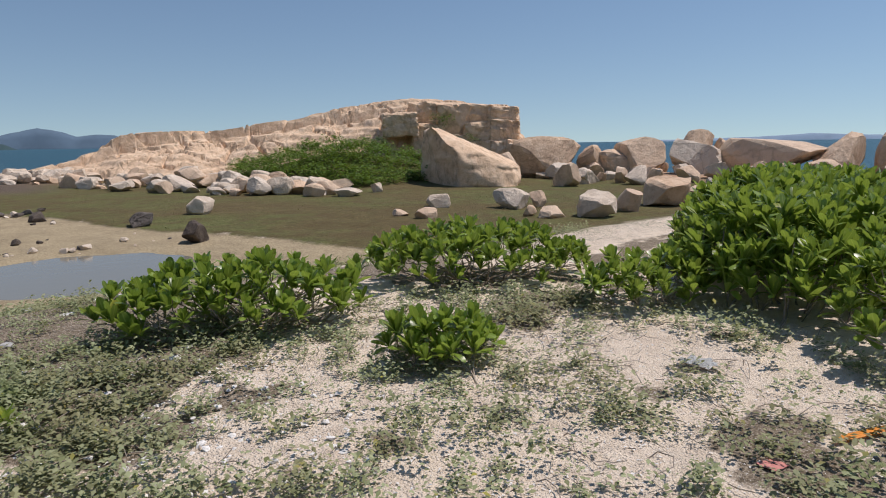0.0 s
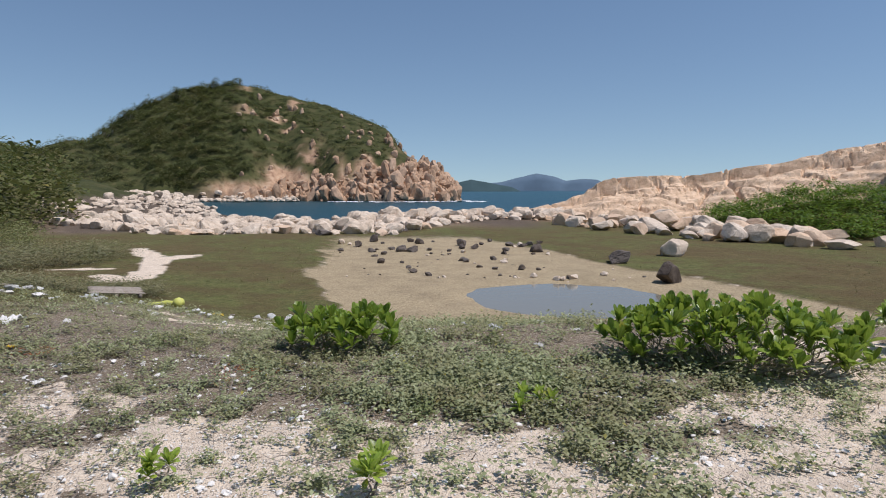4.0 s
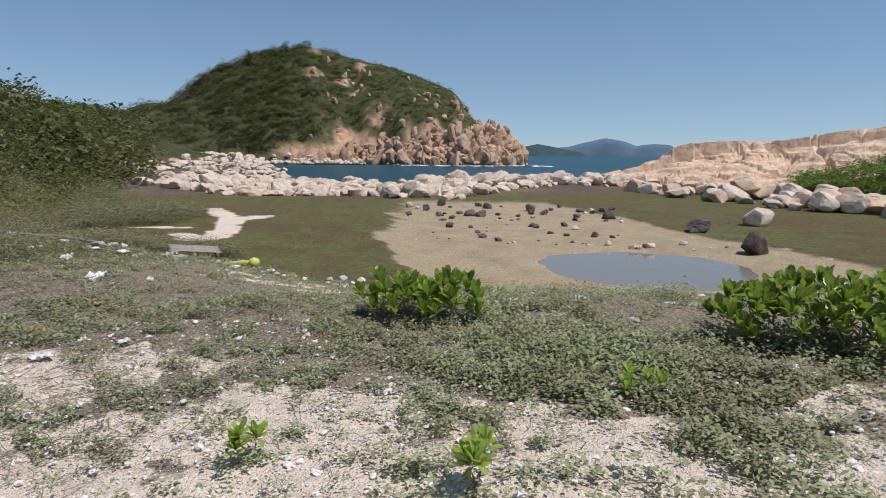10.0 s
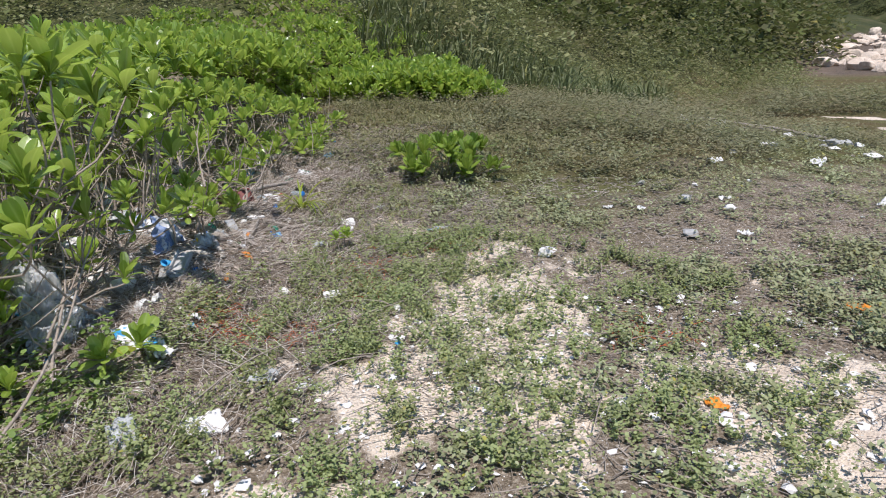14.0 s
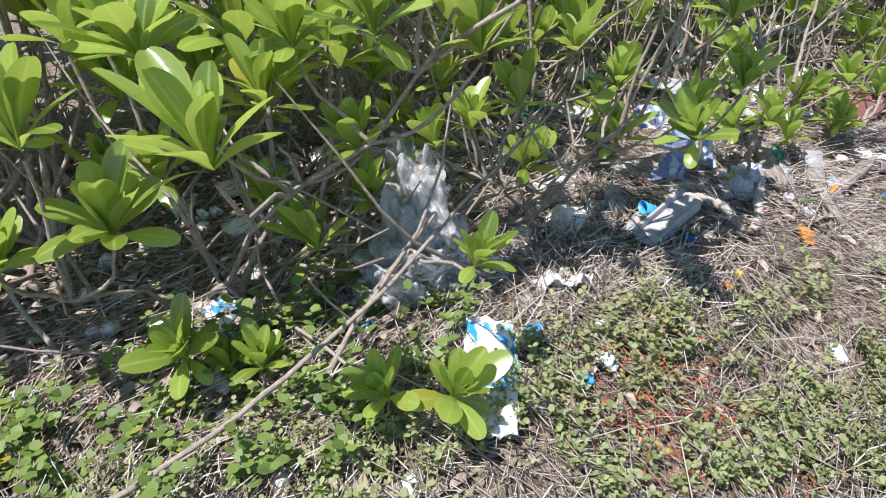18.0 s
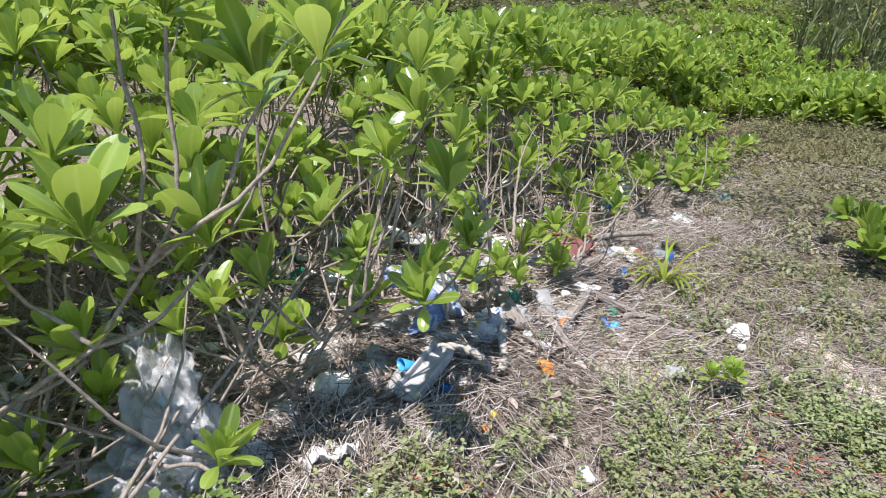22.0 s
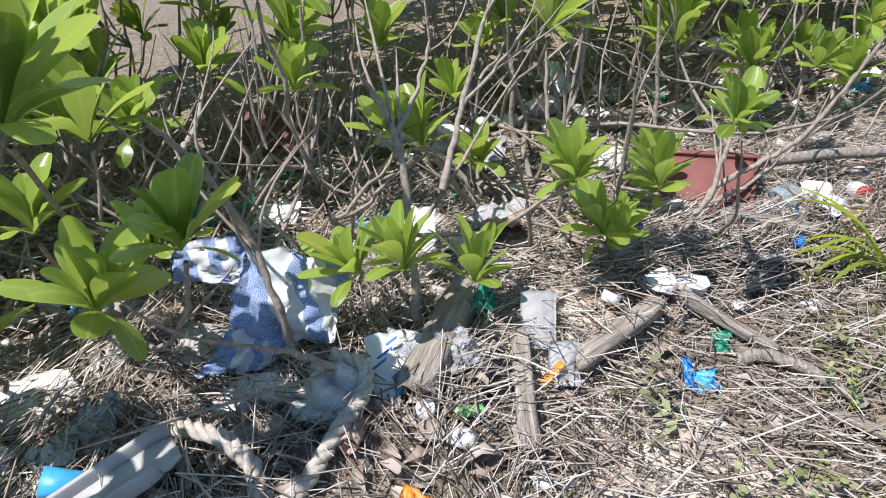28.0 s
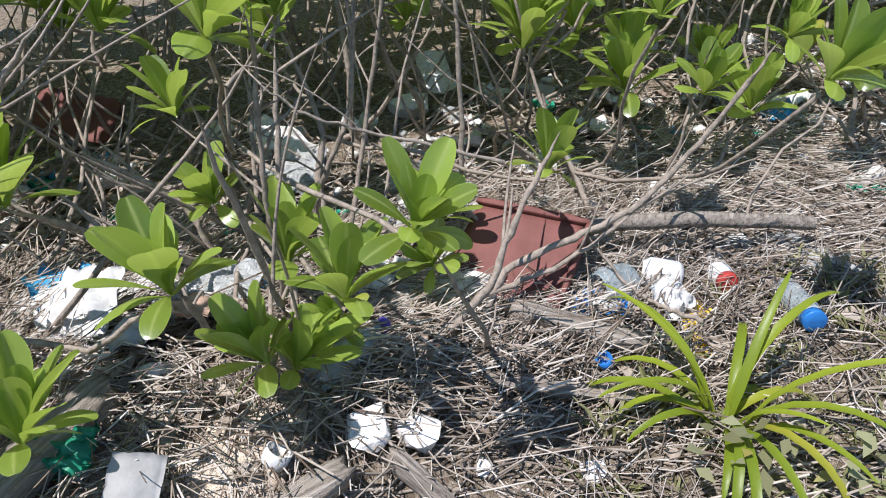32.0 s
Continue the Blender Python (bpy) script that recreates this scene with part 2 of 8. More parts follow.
def mat_water(name, deep, rough, waves, strength, spec=0.5):
    M = Mat(name, rough, spec)
    p = M.pos((1, 1, 1))
    f = M.noise(waves, 5, 0.62, p)
    M.color(M.mix(M.step(M.noise(0.012, 4, 0.6, p), 0.35, 0.65), deep, tuple(v * 1.35 for v in deep)))
    M.b.inputs["IOR"].default_value = 1.33
    return M.bump(f, strength, 0.35).m


GROUND = mat_ground()
GRANITE = mat_rock("warm_granite", (0.74, 0.56, 0.39), (0.58, 0.39, 0.25), (0.23, 0.135, 0.09), 0.8, 0.45)
SOLID_GRANITE = mat_rock("sunlit_granite", (0.80, 0.61, 0.43), (0.66, 0.455, 0.29), (0.26, 0.165, 0.11), 0.7, 0.45, False)
PALE_STONE = mat_rock("pale_granite", (0.74, 0.63, 0.50), (0.57, 0.445, 0.325), (0.28, 0.205, 0.145), 1.2, 0.3)
CLIFF = mat_rock("cliff_granite", (0.58, 0.40, 0.26), (0.40, 0.25, 0.155), (0.15, 0.10, 0.072), 0.3, 0.5)
DARK_STONE = mat_rock("dark_wet_stone", (0.15, 0.12, 0.095), (0.085, 0.066, 0.054), (0.04, 0.032, 0.028), 2.0, 0.2)
LEAF = mat_leaf("fleshy_leaf", (0.075, 0.125, 0.014), (0.31, 0.42, 0.07), (0.62, 0.78, 0.13), 0.27, 0.7, 0.35, 0.975, True)
LEAF_DARK = mat_leaf("dark_fleshy_leaf", (0.07, 0.12, 0.014), (0.225, 0.325, 0.045), (0.42, 0.56, 0.08), 0.34, 0.5, 0.30, 0.985, True)
HERB = mat_leaf("herb_leaf", (0.15, 0.17, 0.08), (0.40, 0.435, 0.245), (0.42, 0.46, 0.20), 0.7, 0.2, 0.2, 0.97, False, 0.55, 1.1)
SCRUB_LEAF = mat_leaf("scrub_leaf", (0.030, 0.044, 0.014), (0.115, 0.135, 0.045), (0.17, 0.20, 0.06), 0.7, 0.2, 0.25, 0.99, False, 0.6)
DRY_SCRUB = mat_leaf("dry_scrub_leaf", (0.095, 0.10, 0.048), (0.28, 0.275, 0.155), (0.25, 0.26, 0.12), 0.75, 0.2, 0.2, 0.99, False, 0.7, 0.6)
RED_SHOOT = mat_plain("red_dry_shoot", (0.55, 0.15, 0.06), 0.8, 0.2, 0.5, 30)
GRASS = mat_leaf("grass_blade", (0.095, 0.105, 0.036), (0.26, 0.25, 0.115), (0.26, 0.27, 0.10), 0.7, 0.2, 0.25)
def mat_straw():
    """Bleached stalks, each its own shade from dark brown to silver."""
    M = Mat("dry_straw", 0.85, 0.2)
    g = M.n("ShaderNodeNewGeometry")
    c = M.ramp(g.outputs["Random Per Island"], [(0.0, (0.10, 0.07, 0.05)), (0.35, (0.32, 0.26, 0.20)), (0.7, (0.58, 0.51, 0.42)), (1.0, (0.78, 0.72, 0.63))])
    M.color(M.mix(M.math("MULTIPLY", M.noise(60, 3, 0.6, M.pos()), 0.4), c, (0.25, 0.19, 0.14)))
    return M.m


DRY = mat_straw()
BARK = mat_plain("grey_bark", (0.42, 0.35, 0.28), 0.9, 0.15, 0.5, 60, bump=0.8)
SEA = mat_water("sea_water", (0.010, 0.055, 0.075), 0.34, 0.5, 1.0, 0.22)
POOL = mat_water("pool_water", (0.19, 0.18, 0.145), 0.08, 1.6, 0.03, 0.3)
FOAM = mat_plain("sea_foam", (0.8, 0.82, 0.82), 0.9, 0.1, 0.1)


# ---- mesh helpers ----
def mesh_from(name, verts, faces, material=None, smooth=False, rib=None):
    """A mesh out of numpy arrays: verts n x 3, faces m x k (all of one size)."""
    verts, faces = np.asarray(verts, np.float32), np.asarray(faces, np.int32)
    me = bpy.data.meshes.new(name)
    me.vertices.add(len(verts))
    me.vertices.foreach_set("co", verts.ravel())
    m, k = faces.shape
    me.loops.add(m * k)
    me.loops.foreach_set("vertex_index", faces.ravel())
    me.polygons.add(m)
    me.polygons.foreach_set("loop_start", np.arange(0, m * k, k, dtype=np.int32))
    me.polygons.foreach_set("use_smooth", np.full(m, smooth))
    me.update(calc_edges=True)
    if rib is not None:
        me.attributes.new("rib", "FLOAT", "POINT").data.foreach_set("value", np.asarray(rib, np.float32))
    if material:
        me.materials.append(material)
    return me


def part(name, me, parent, label="", m=None):
    ob = new(name, me)
    ob.parent = parent
    if m is not None:
        ob.matrix_local = m
    return tagged(ob, label)


def thing(name, label, category, group="", m=None, me=None, kind=""):
    ob = new(name, me)
    if m is not None:
        ob.matrix_world = m
    return tagged(ob, label, category, group, kind)


def grid_faces(nu, nv, close=False):
    i, j = np.meshgrid(np.arange(nu - 1), np.arange(nv if close else nv - 1), indexing="ij")
    a, b = i * nv + j, i * nv + (j + 1) % nv
    return np.stack([a, b, b + nv, a + nv], -1).reshape(-1, 4)


def spread(templates, places, seed=0):
    """Many copies in one mesh: templates are (verts, quads); places rows of x, y, z, size, turn, lean, lean direction, height factor."""
    rng = np.random.RandomState(seed)
    vs, fs, base = [], [], 0
    kind = rng.randint(len(templates), size=len(places))
    for k, (tv, tf) in enumerate(templates):
        P = places[kind == k]
        if not len(P):
            continue
        c, s = np.cos(P[:, 4]), np.sin(P[:, 4])
        x = tv[None, :, 0] * c[:, None] - tv[None, :, 1] * s[:, None]
        y = tv[None, :, 0] * s[:, None] + tv[None, :, 1] * c[:, None]
        z = tv[None, :, 2] * P[:, 7:8]
        lx, ly = np.cos(P[:, 6]) * P[:, 5], np.sin(P[:, 6]) * P[:, 5]
        x, y = x + z * lx[:, None], y + z * ly[:, None]
        v = np.stack([x, y, z], -1) * P[:, 3][:, None, None] + P[:, None, :3]
        vs.append(v.reshape(-1, 3))
        n = len(tv)
        fs.append((tf[None] + (np.arange(len(P)) * n)[:, None, None] + base).reshape(-1, tf.shape[1]))
        base += len(P) * n
    return np.concatenate(vs), np.concatenate(fs)


def rows_of(xy, z, size, rng, lean=0.3, tall=(0.8, 1.2)):
    n = len(xy)
    return np.column_stack([xy, z, size, rng.uniform(0, 6.283, n), rng.uniform(0, lean, n), rng.uniform(0, 6.283, n), rng.uniform(*tall, n)])


def leaf_shape(length, width, up, curl, nu=4, nv=3, tip=0.75, cup=0.25, fold=0.0):
    """One leaf from the origin along +x: widest near its rounded tip, rising by up (radians) and curling down."""
    u = 1 - (1 - np.linspace(0, 1, nu)) ** 1.75
    w = width * np.clip(np.where(u < tip, 0.12 + 0.88 * np.sin(0.5 * np.pi * np.clip(u / tip, 0, 1)) ** 1.8, np.sqrt(np.clip(1 - ((u - tip) / (1.012 - tip)) ** 2, 0, 1))), 0.08, 1) * 0.5
    ang = up - curl * u
    ds = length * np.diff(u)
    x = np.concatenate([[0], np.cumsum(np.cos(ang[:-1]) * ds)])
    z = np.concatenate([[0], np.cumsum(np.sin(ang[:-1]) * ds)])
    v = np.linspace(-1, 1, nv)
    X = x[:, None] - np.sin(ang)[:, None] * (cup * np.abs(v) ** 1.5 * w[:, None])
    Y = w[:, None] * v
    Z = z[:, None] + np.cos(ang)[:, None] * (cup * np.abs(v) ** 1.5 * w[:, None])
    return np.stack([X, Y, Z], -1).reshape(-1, 3), grid_faces(nu, nv)


def turned(v, a):
    c, s = math.cos(a), math.sin(a)
    return np.column_stack([v[:, 0] * c - v[:, 1] * s, v[:, 0] * s + v[:, 1] * c, v[:, 2]])


def rosette(rng, leaves=18, size=0.7, nu=6, nv=3, open_=1.0):
    """A cup of broad spoon-shaped leaves: upright in the heart, spreading outside, the oldest curled under."""
    vs, fs, base = [], [], 0
    for i in range(leaves):
        f = i / (leaves - 1)
        up = 1.45 - 1.05 * f ** 1.7 * open_ + rng.uniform(-0.14, 0.14)
        L = size * (0.62 + 0.42 * math.sin(min(1, f * 1.3 + 0.2) * 1.75)) * rng.uniform(0.85, 1.1)
        v, q = leaf_shape(L, L * rng.uniform(0.32, 0.42), up, rng.uniform(-0.15, 0.3) + 1.1 * f ** 3, nu, nv, 0.68, rng.uniform(0.25, 0.5) - 0.6 * f)
        v[:, 0] += 0.006
        v = turned(v, i * 2.4 + rng.uniform(-0.25, 0.25))
        v[:, 2] += 0.12 * size * (1 - f)
        vs.append(v), fs.append(q + base)
        base += len(v)
    return np.concatenate(vs), np.concatenate(fs)


def tube(points, radii, sides=6):
    """A bent round stem through points."""
    P, R = np.asarray(points, float), np.asarray(radii, float)
    d = np.gradient(P, axis=0)
    d /= np.linalg.norm(d, axis=1)[:, None] + 1e-9
    ref = np.where(np.abs(d[:, 2:3]) > 0.9, [[1.0, 0, 0]], [[0, 0, 1.0]])
    a = np.cross(d, ref)
    a /= np.linalg.norm(a, axis=1)[:, None] + 1e-9
    b = np.cross(d, a)
    th = np.linspace(0, 2 * math.pi, sides, endpoint=False)
    v = P[:, None] + R[:, None, None] * (np.cos(th)[None, :, None] * a[:, None] + np.sin(th)[None, :, None] * b[:, None])
    return v.reshape(-1, 3), grid_faces(len(P), sides, True)


def joined(pieces):
    vs, fs, base = [], [], 0
    for v, q in pieces:
        vs.append(v), fs.append(q + base)
        base += len(v)
    return np.concatenate(vs), np.concatenate(fs)


def fbm(x, y, scale, seed=0, octaves=4, gain=0.5):
    """Smooth value noise on numpy arrays."""
    out, amp, tot = np.zeros_like(np.asarray(x, float)), 1.0, 0.0
    for o in range(octaves):
        u, v = np.asarray(x, float) * scale * 2**o + 37.7 * o + seed * 13.1, np.asarray(y, float) * scale * 2**o - 17.3 * o + seed * 7.7
        i, j = np.floor(u).astype(np.int64), np.floor(v).astype(np.int64)
        fu, fv = u - i, v - j
        fu, fv = fu * fu * (3 - 2 * fu), fv * fv * (3 - 2 * fv)

        def h(a, b):
            n = (a * 374761393 + b * 668265263 + (seed + o) * 982451653) & 0x7FFFFFFF
            n = ((n ^ (n >> 13)) * 1274126177) & 0x7FFFFFFF
            return ((n ^ (n >> 16)) & 0xFFFF) / 65535.0

        out = out + amp * ((h(i, j) * (1 - fu) + h(i + 1, j) * fu) * (1 - fv) + (h(i, j + 1) * (1 - fu) + h(i + 1, j + 1) * fu) * fv)
        tot += amp
        amp *= gain
    return out / tot


def cells(x, y, seed=0):
    """Worley cells: a random number for each cell, and how near its edge is (0 on the joint)."""
    i, j = np.floor(x).astype(np.int64), np.floor(y).astype(np.int64)
    f1, f2, who = np.full(x.shape, 9.0), np.full(x.shape, 9.0), np.zeros(x.shape)
    for di in (-1, 0, 1):
        for dj in (-1, 0, 1):
            a, b = i + di, j + dj
            h = [(((a * 374761393 + b * 668265263 + (seed + k) * 982451653) & 0x7FFFFFFF) * 1274126177 >> 11 & 0xFFFF) / 65535.0 for k in (0, 7, 19)]
            d = np.hypot(a + h[0] - x, b + h[1] - y)
            near = d < f1
            f2 = np.where(near, f1, np.minimum(f2, d))
            who = np.where(near, h[2], who)
            f1 = np.where(near, d, f1)
    return who, f2 - f1


def smooth(a, b, x):
    t = np.clip((np.asarray(x, float) - a) / (b - a), 0, 1)
    return t * t * (3 - 2 * t)


# ---- the lie of the land ----
OX, OY = 3.7, -2.1
SEA_Z, POOL_Z = -2.3, -1.53
HEAD_AZ = [-34, -28, -25.9, -22.6, -21, -19.3, -17.2, -15.5, -13.7, -11.4, -9.3, -7.4, -4.6, -1.7, 0.3, 1.8, 2.6, 4.3, 6.3, 7.6, 8.2]
HEAD_EL = [3.2, 3.2, 3.1, 3.9, 5.0, 6.3, 7.3, 8.1, 8.65, 8.95, 8.6, 7.95, 7.4, 6.6, 5.95, 5.2, 3.8, 2.4, 1.3, 0.0, -1.0]
HILL_AZ = [-180, -130, -115, -90, -71, -60, -50.9, -46.4, -41.7, -37, -32, -27, -20, -10]
HILL_EL = [1.0, 5.0, 9.0, 11.0, 12.2, 11.8, 10.6, 8.0, 6.4, 4.4, 3.4, 2.4, 0.5, -1.0]


SAND = [(7.2, 2.2, 1.2, 0.5, 1.0), (8.2, 0.6, 2.2, 0.8, 1.0), (9.3, -0.6, 1.8, 0.6, 0.9), (7.0, -0.2, 1.2, 0.7, 0.7), (8.3, 3.6, 0.8, 2.2, 0.9), (14, 8.0, 5, 1.6, 0.8),
        (22, 8.6, 6, 1.3, 0.9), (11.5, 7.2, 3, 1.4, 0.8), (0.2, 2.6, 0.7, 0.5, 0.7), (-0.6, 1.7, 0.5, 0.4, 0.6), (1.4, 8.0, 0.9, 0.5, 0.8), (2.0, 6.6, 0.5, 0.7, 0.7), (3.6, 0.8, 2.6, 0.9, 0.8), (5.6, 1.2, 1.2, 0.5, 0.75), (1.9, 1.6, 0.9, 0.4, 0.5), (2.2, 0.3, 1.4, 0.6, 0.5), (0.9, 2.6, 0.7, 0.5, 0.6), (-1.2, 2.3, 0.9, 0.7, 0.4), (-2.7, 2.75, 0.8, 0.3, 0.22), (-0.9, 1.5, 0.5, 0.4, 0.6),
        (15.2, 4.2, 4.0, 1.5, 0.9), (12.3, 3.6, 1.8, 0.9, 0.85), (19, 5.4, 3.0, 1.2, 0.8), (2.8, 2.0, 0.5, 0.35, 0.7), (3.9, 1.7, 0.4, 0.3, 0.7), (4.6, 1.6, 0.5, 0.3, 0.7)]
GREEN = [(6.1, 2.7, 0.5), (5.5, 2.6, 0.6), (6.2, 1.8, 0.35), (5.4, 1.5, 0.6), (5.9, 0.9, 0.45), (6.4, 0.6, 0.35), (7.0, 0.45, 0.3), (7.5, 0.4, 0.25), (8.8, 1.4, 0.3), (8.6, 0.9, 0.25), (9.0, 0.4, 0.35),
         (8.0, -0.1, 0.3), (9.4, 0.0, 0.3), (8.0, -0.8, 0.4), (7.5, -1.0, 0.45), (7.2, -0.5, 0.25), (4.6, 2.9, 0.8), (3.2, 3.2, 0.9)]

# sandy paths worn into the turf: points of the line and half its width
PATHS = [([[-4.8, 29.1], [-5.7, 27.9], [-5.6, 26.2], [-4.9, 24.3], [-4.5, 21.7], [-4.7, 20.2], [-5.7, 21.5]], 0.55), ([[-6.1, 27.9], [-8.7, 33.6]], 0.5), ([[-6.6, 24.4], [-8.6, 24.1]], 0.3)]

EDGE_X = [-13, -10, -8, -6, -5.2, -4.6, -4.0, -3.5, -3.0, -2.5, -2.0, -1.4, -0.8]
EDGE_Y = [6.3, 5.7, 4.9, 3.5, 2.55, 1.75, 1.3, 0.95, 0.72, 0.5, 0.25, -0.3, -1.2]


def land(x, y):
    """Height of the ground, and its masks: sand, mud, turf, rock, scrub."""
    x, y = np.asarray(x, float), np.asarray(y, float)
    dx, dy = x - OX, y - OY
    r = np.hypot(dx, dy) + 1e-6
    az = np.degrees(np.arctan2(dx, dy))
    u, v = dx * 0.113 + dy * 0.9936, dx * 0.9936 - dy * 0.113
    n1, n2 = fbm(x, y, 0.12, 1), fbm(x, y, 0.7, 2)
    late = 4.5 * smooth(-2, -9, v)
    z = -1.5 * smooth(6.0 + late * 0.6, 15.5 + late, u + 2.0 * (n1 - 0.5))
    z = z + 0.5 * smooth(-6, -16, v) * smooth(26, 12, u)
    z = z + (0.22 * (n1 - 0.5) + 0.10 * (n2 - 0.5)) * smooth(60, 20, r)
    # wrack bank along the thicket
    off = y - np.interp(x, EDGE_X, EDGE_Y)
    along = smooth(-1.3, -2.3, x) * smooth(-4.7, -3.8, x)
    z = z + (0.11 * smooth(1.0, 0.5, off) * smooth(-2.5, -0.8, off) - 0.06 * smooth(0.65, 1.05, off) * smooth(2.6, 1.4, off)) * along
    # basin of the pool
    pe = np.hypot((u - 19.4) / 3.4, (v - 3.9) / 3.3) + 0.35 * (fbm(x, y, 0.35, 5) - 0.5)
    half = np.interp(u, [13, 15, 18, 24, 32, 42], [0, 7.0, 7.0, 6.6, 6.2, 5.0])
    mud = smooth(0.35, -0.35, np.abs(v - 3.9 + 0.27 * (u - 17)) - half + 2.2 * (fbm(x, y, 0.3, 6) - 0.5)) * smooth(14.2, 15.6, u + 1.2 * (n1 - 0.5)) * smooth(46, 40, u)
    flat = smooth(13, 16, u) * smooth(34, 28, np.abs(v)) 
    z = z - (0.15 * (n1 - 0.5)) * flat - 0.10 * mud - 0.16 * smooth(1.15, 0.7, pe) * mud
    # the bar and beach, then the sea bed
    shore = np.interp(az, [-60, -30, -22, -17, -13, -9, -4, 4, 12, 20, 40, 58, 66, 75, 90, 140, 180], [400, 400, 330, 210, 112, 78, 66, 66, 72, 84, 92, 84, 66, 64, 70, 90, 160])
    sea = smooth(0.0, 16.0, r - shore)
    bar = np.exp(-(((r - shore + 9) / 7.0) ** 2)) * smooth(-34, -20, az) * smooth(100, 60, az)
    z = z + 0.45 * bar * (1 - smooth(-18, -14, az) * smooth(-1, -5, az))
    z = z - 0.75 * smooth(46, 60, r) * smooth(-19, -14, az) * smooth(-0.5, -5, az) * smooth(200, 150, r)
    z = z * (1 - sea) - 6.0 * sea
    z = z + 2.4 * np.exp(-(((az - 38.5) / 7.5) ** 2)) * smooth(44, 60, r) * smooth(75, 62, r)
    # beach of cobbles on the way to the headland
    beach = smooth(50, 60, r) * smooth(-30, -22, az) * smooth(16, 8, az) * (1 - sea)
    # hill beside the bay
    el, crest = np.interp(az, HILL_AZ, HILL_EL), np.interp(az, [-180, -60, -37, -27, -10], [85, 85, 105, 140, 160])
    foot = np.interp(az, [-180, -120, -95, -75, -60, -45, -32, -24, -14], [30, 22, 16, 16, 17, 24, 40, 70, 120])
    rise = (1.6 + crest * np.tan(np.radians(el))) * np.clip((r - foot) / (crest - foot), 0, 1) ** 0.95
    fall = smooth(1.9, 1.0, r / crest)
    hill = np.maximum(rise, 0) * fall
    on_hill = smooth(0.2, 1.6, hill)
    z = z + hill + on_hill * (fbm(x, y, 0.09, 8) - 0.5) * np.minimum(hill * 0.5, 2.2)
    # headland over the water
    hel = np.interp(az, HEAD_AZ, HEAD_EL)
    hb = np.interp(az, [-34, -20, -12, -7, -2, 3, 7.6, 8.5], [235, 232, 228, 236, 222, 214, 228, 240]) + 14 * (fbm(az, az * 0, 0.7, 3) - 0.5)
    hc = np.interp(az, [-34, -12, 0, 3, 8.5], [300, 315, 285, 262, 244])
    top = 1.6 + hc * np.tan(np.radians(hel)) + 2.4
    f = np.clip((r - hb) / np.maximum(hc - hb, 1), 0, 1)
    cliff = smooth(-9, -4, az)
    prof = (1 - cliff) * f**0.85 + cliff * np.where(f < 0.12, f / 0.12 * 0.20, np.where(f < 0.3, 0.20 + (f - 0.12) / 0.18 * 0.30, 0.5 + 0.5 * (np.maximum(f - 0.3, 0) / 0.7) ** 0.9))
    head = np.maximum(top, 0) * prof * smooth(1.55, 1.0, r / hc) * smooth(9.0, 8.0, az) * smooth(-38, -30, az)
    on_head = smooth(0.0, 1.0, head)
    z = np.where(head > 0, np.maximum(z, head - 2.4 + on_head * ((fbm(x, y, 0.09, 9, 5) - 0.5) * 5 * smooth(0, 8, head))), z)
    # masks
    lane = np.zeros_like(x)
    for line, wide in PATHS:
        for (ax, ay), (bx, by) in zip(line, line[1:]):
            q = np.clip(((x - ax) * (bx - ax) + (y - ay) * (by - ay)) / ((bx - ax) ** 2 + (by - ay) ** 2), 0, 1)
            lane = np.maximum(lane, smooth(1.7, 0.5, np.hypot(x - ax - q * (bx - ax), y - ay - q * (by - ay)) / wide + 1.1 * (fbm(x, y, 0.9, 23, 3) - 0.5)))
    for cx, cy, sx, sy, a in SAND:
        lane = np.maximum(lane, a * np.exp(-(((x - cx) / sx) ** 2 + ((y - cy) / sy) ** 2)))
    green = np.zeros_like(x)
    for cx, cy, q in GREEN:
        green = np.maximum(green, np.exp(-((x - cx) ** 2 + (y - cy) ** 2) / q**2))
    sand = smooth(0.37, 0.47, 0.42 * fbm(x, y, 2.2, 11, 4, 0.7) + 0.24 * fbm(x, y, 0.5, 12, 3) + 0.34 * lane - 0.22 * green + 0.13 * smooth(6.5, 3.5, u) * smooth(-6.0, 0, v) - 0.05 * smooth(4.5, 6.5, u) * smooth(12, 9, u))
    sand = np.maximum(sand, smooth(0.25, 0.5, lane + 0.3 * (fbm(x, y, 1.6, 19, 3) - 0.5)) * np.maximum(smooth(9, 12, u), smooth(9, 10.5, x)) * np.where(x < 0, 0.75, 1.0))
    sand = sand * np.where(x < -1.0, smooth(-0.2, 0.9, off), 1.0)
    turf = smooth(12.0, 15.0, u + 3 * (n1 - 0.5)) * (1 - mud) * (1 - smooth(0.35, 0.8, lane))
    turf = np.maximum(turf, smooth(-4.5, -8, v + 2 * (n2 - 0.5)) * smooth(3, 6, u) * 0.8)
    turf = turf * (1 - beach) * (1 - smooth(0.35, 0.8, lane))
    rock = np.maximum(beach * 0.6, smooth(0.5, 2.0, bar * 2.5))
    cliffy = smooth(12, 4, z + 9 * (fbm(x, y, 0.05, 14, 5) - 0.5) + 30 * (fbm(az * 2.2, z * 0.12, 0.6, 15) - 0.62)) * smooth(-11, -6.5, az) * (head > 0.2) * smooth(-0.5, 1.0, head)
    strip = smooth(7, 3, z) * (head > 0.1) * smooth(-16, -12, az)
    patch = smooth(0.69, 0.74, fbm(x, y, 0.09, 17, 4)) * smooth(-13, -9, az) * (head > 4)
    rock = np.maximum(rock, np.maximum(np.maximum(cliffy, strip), patch))
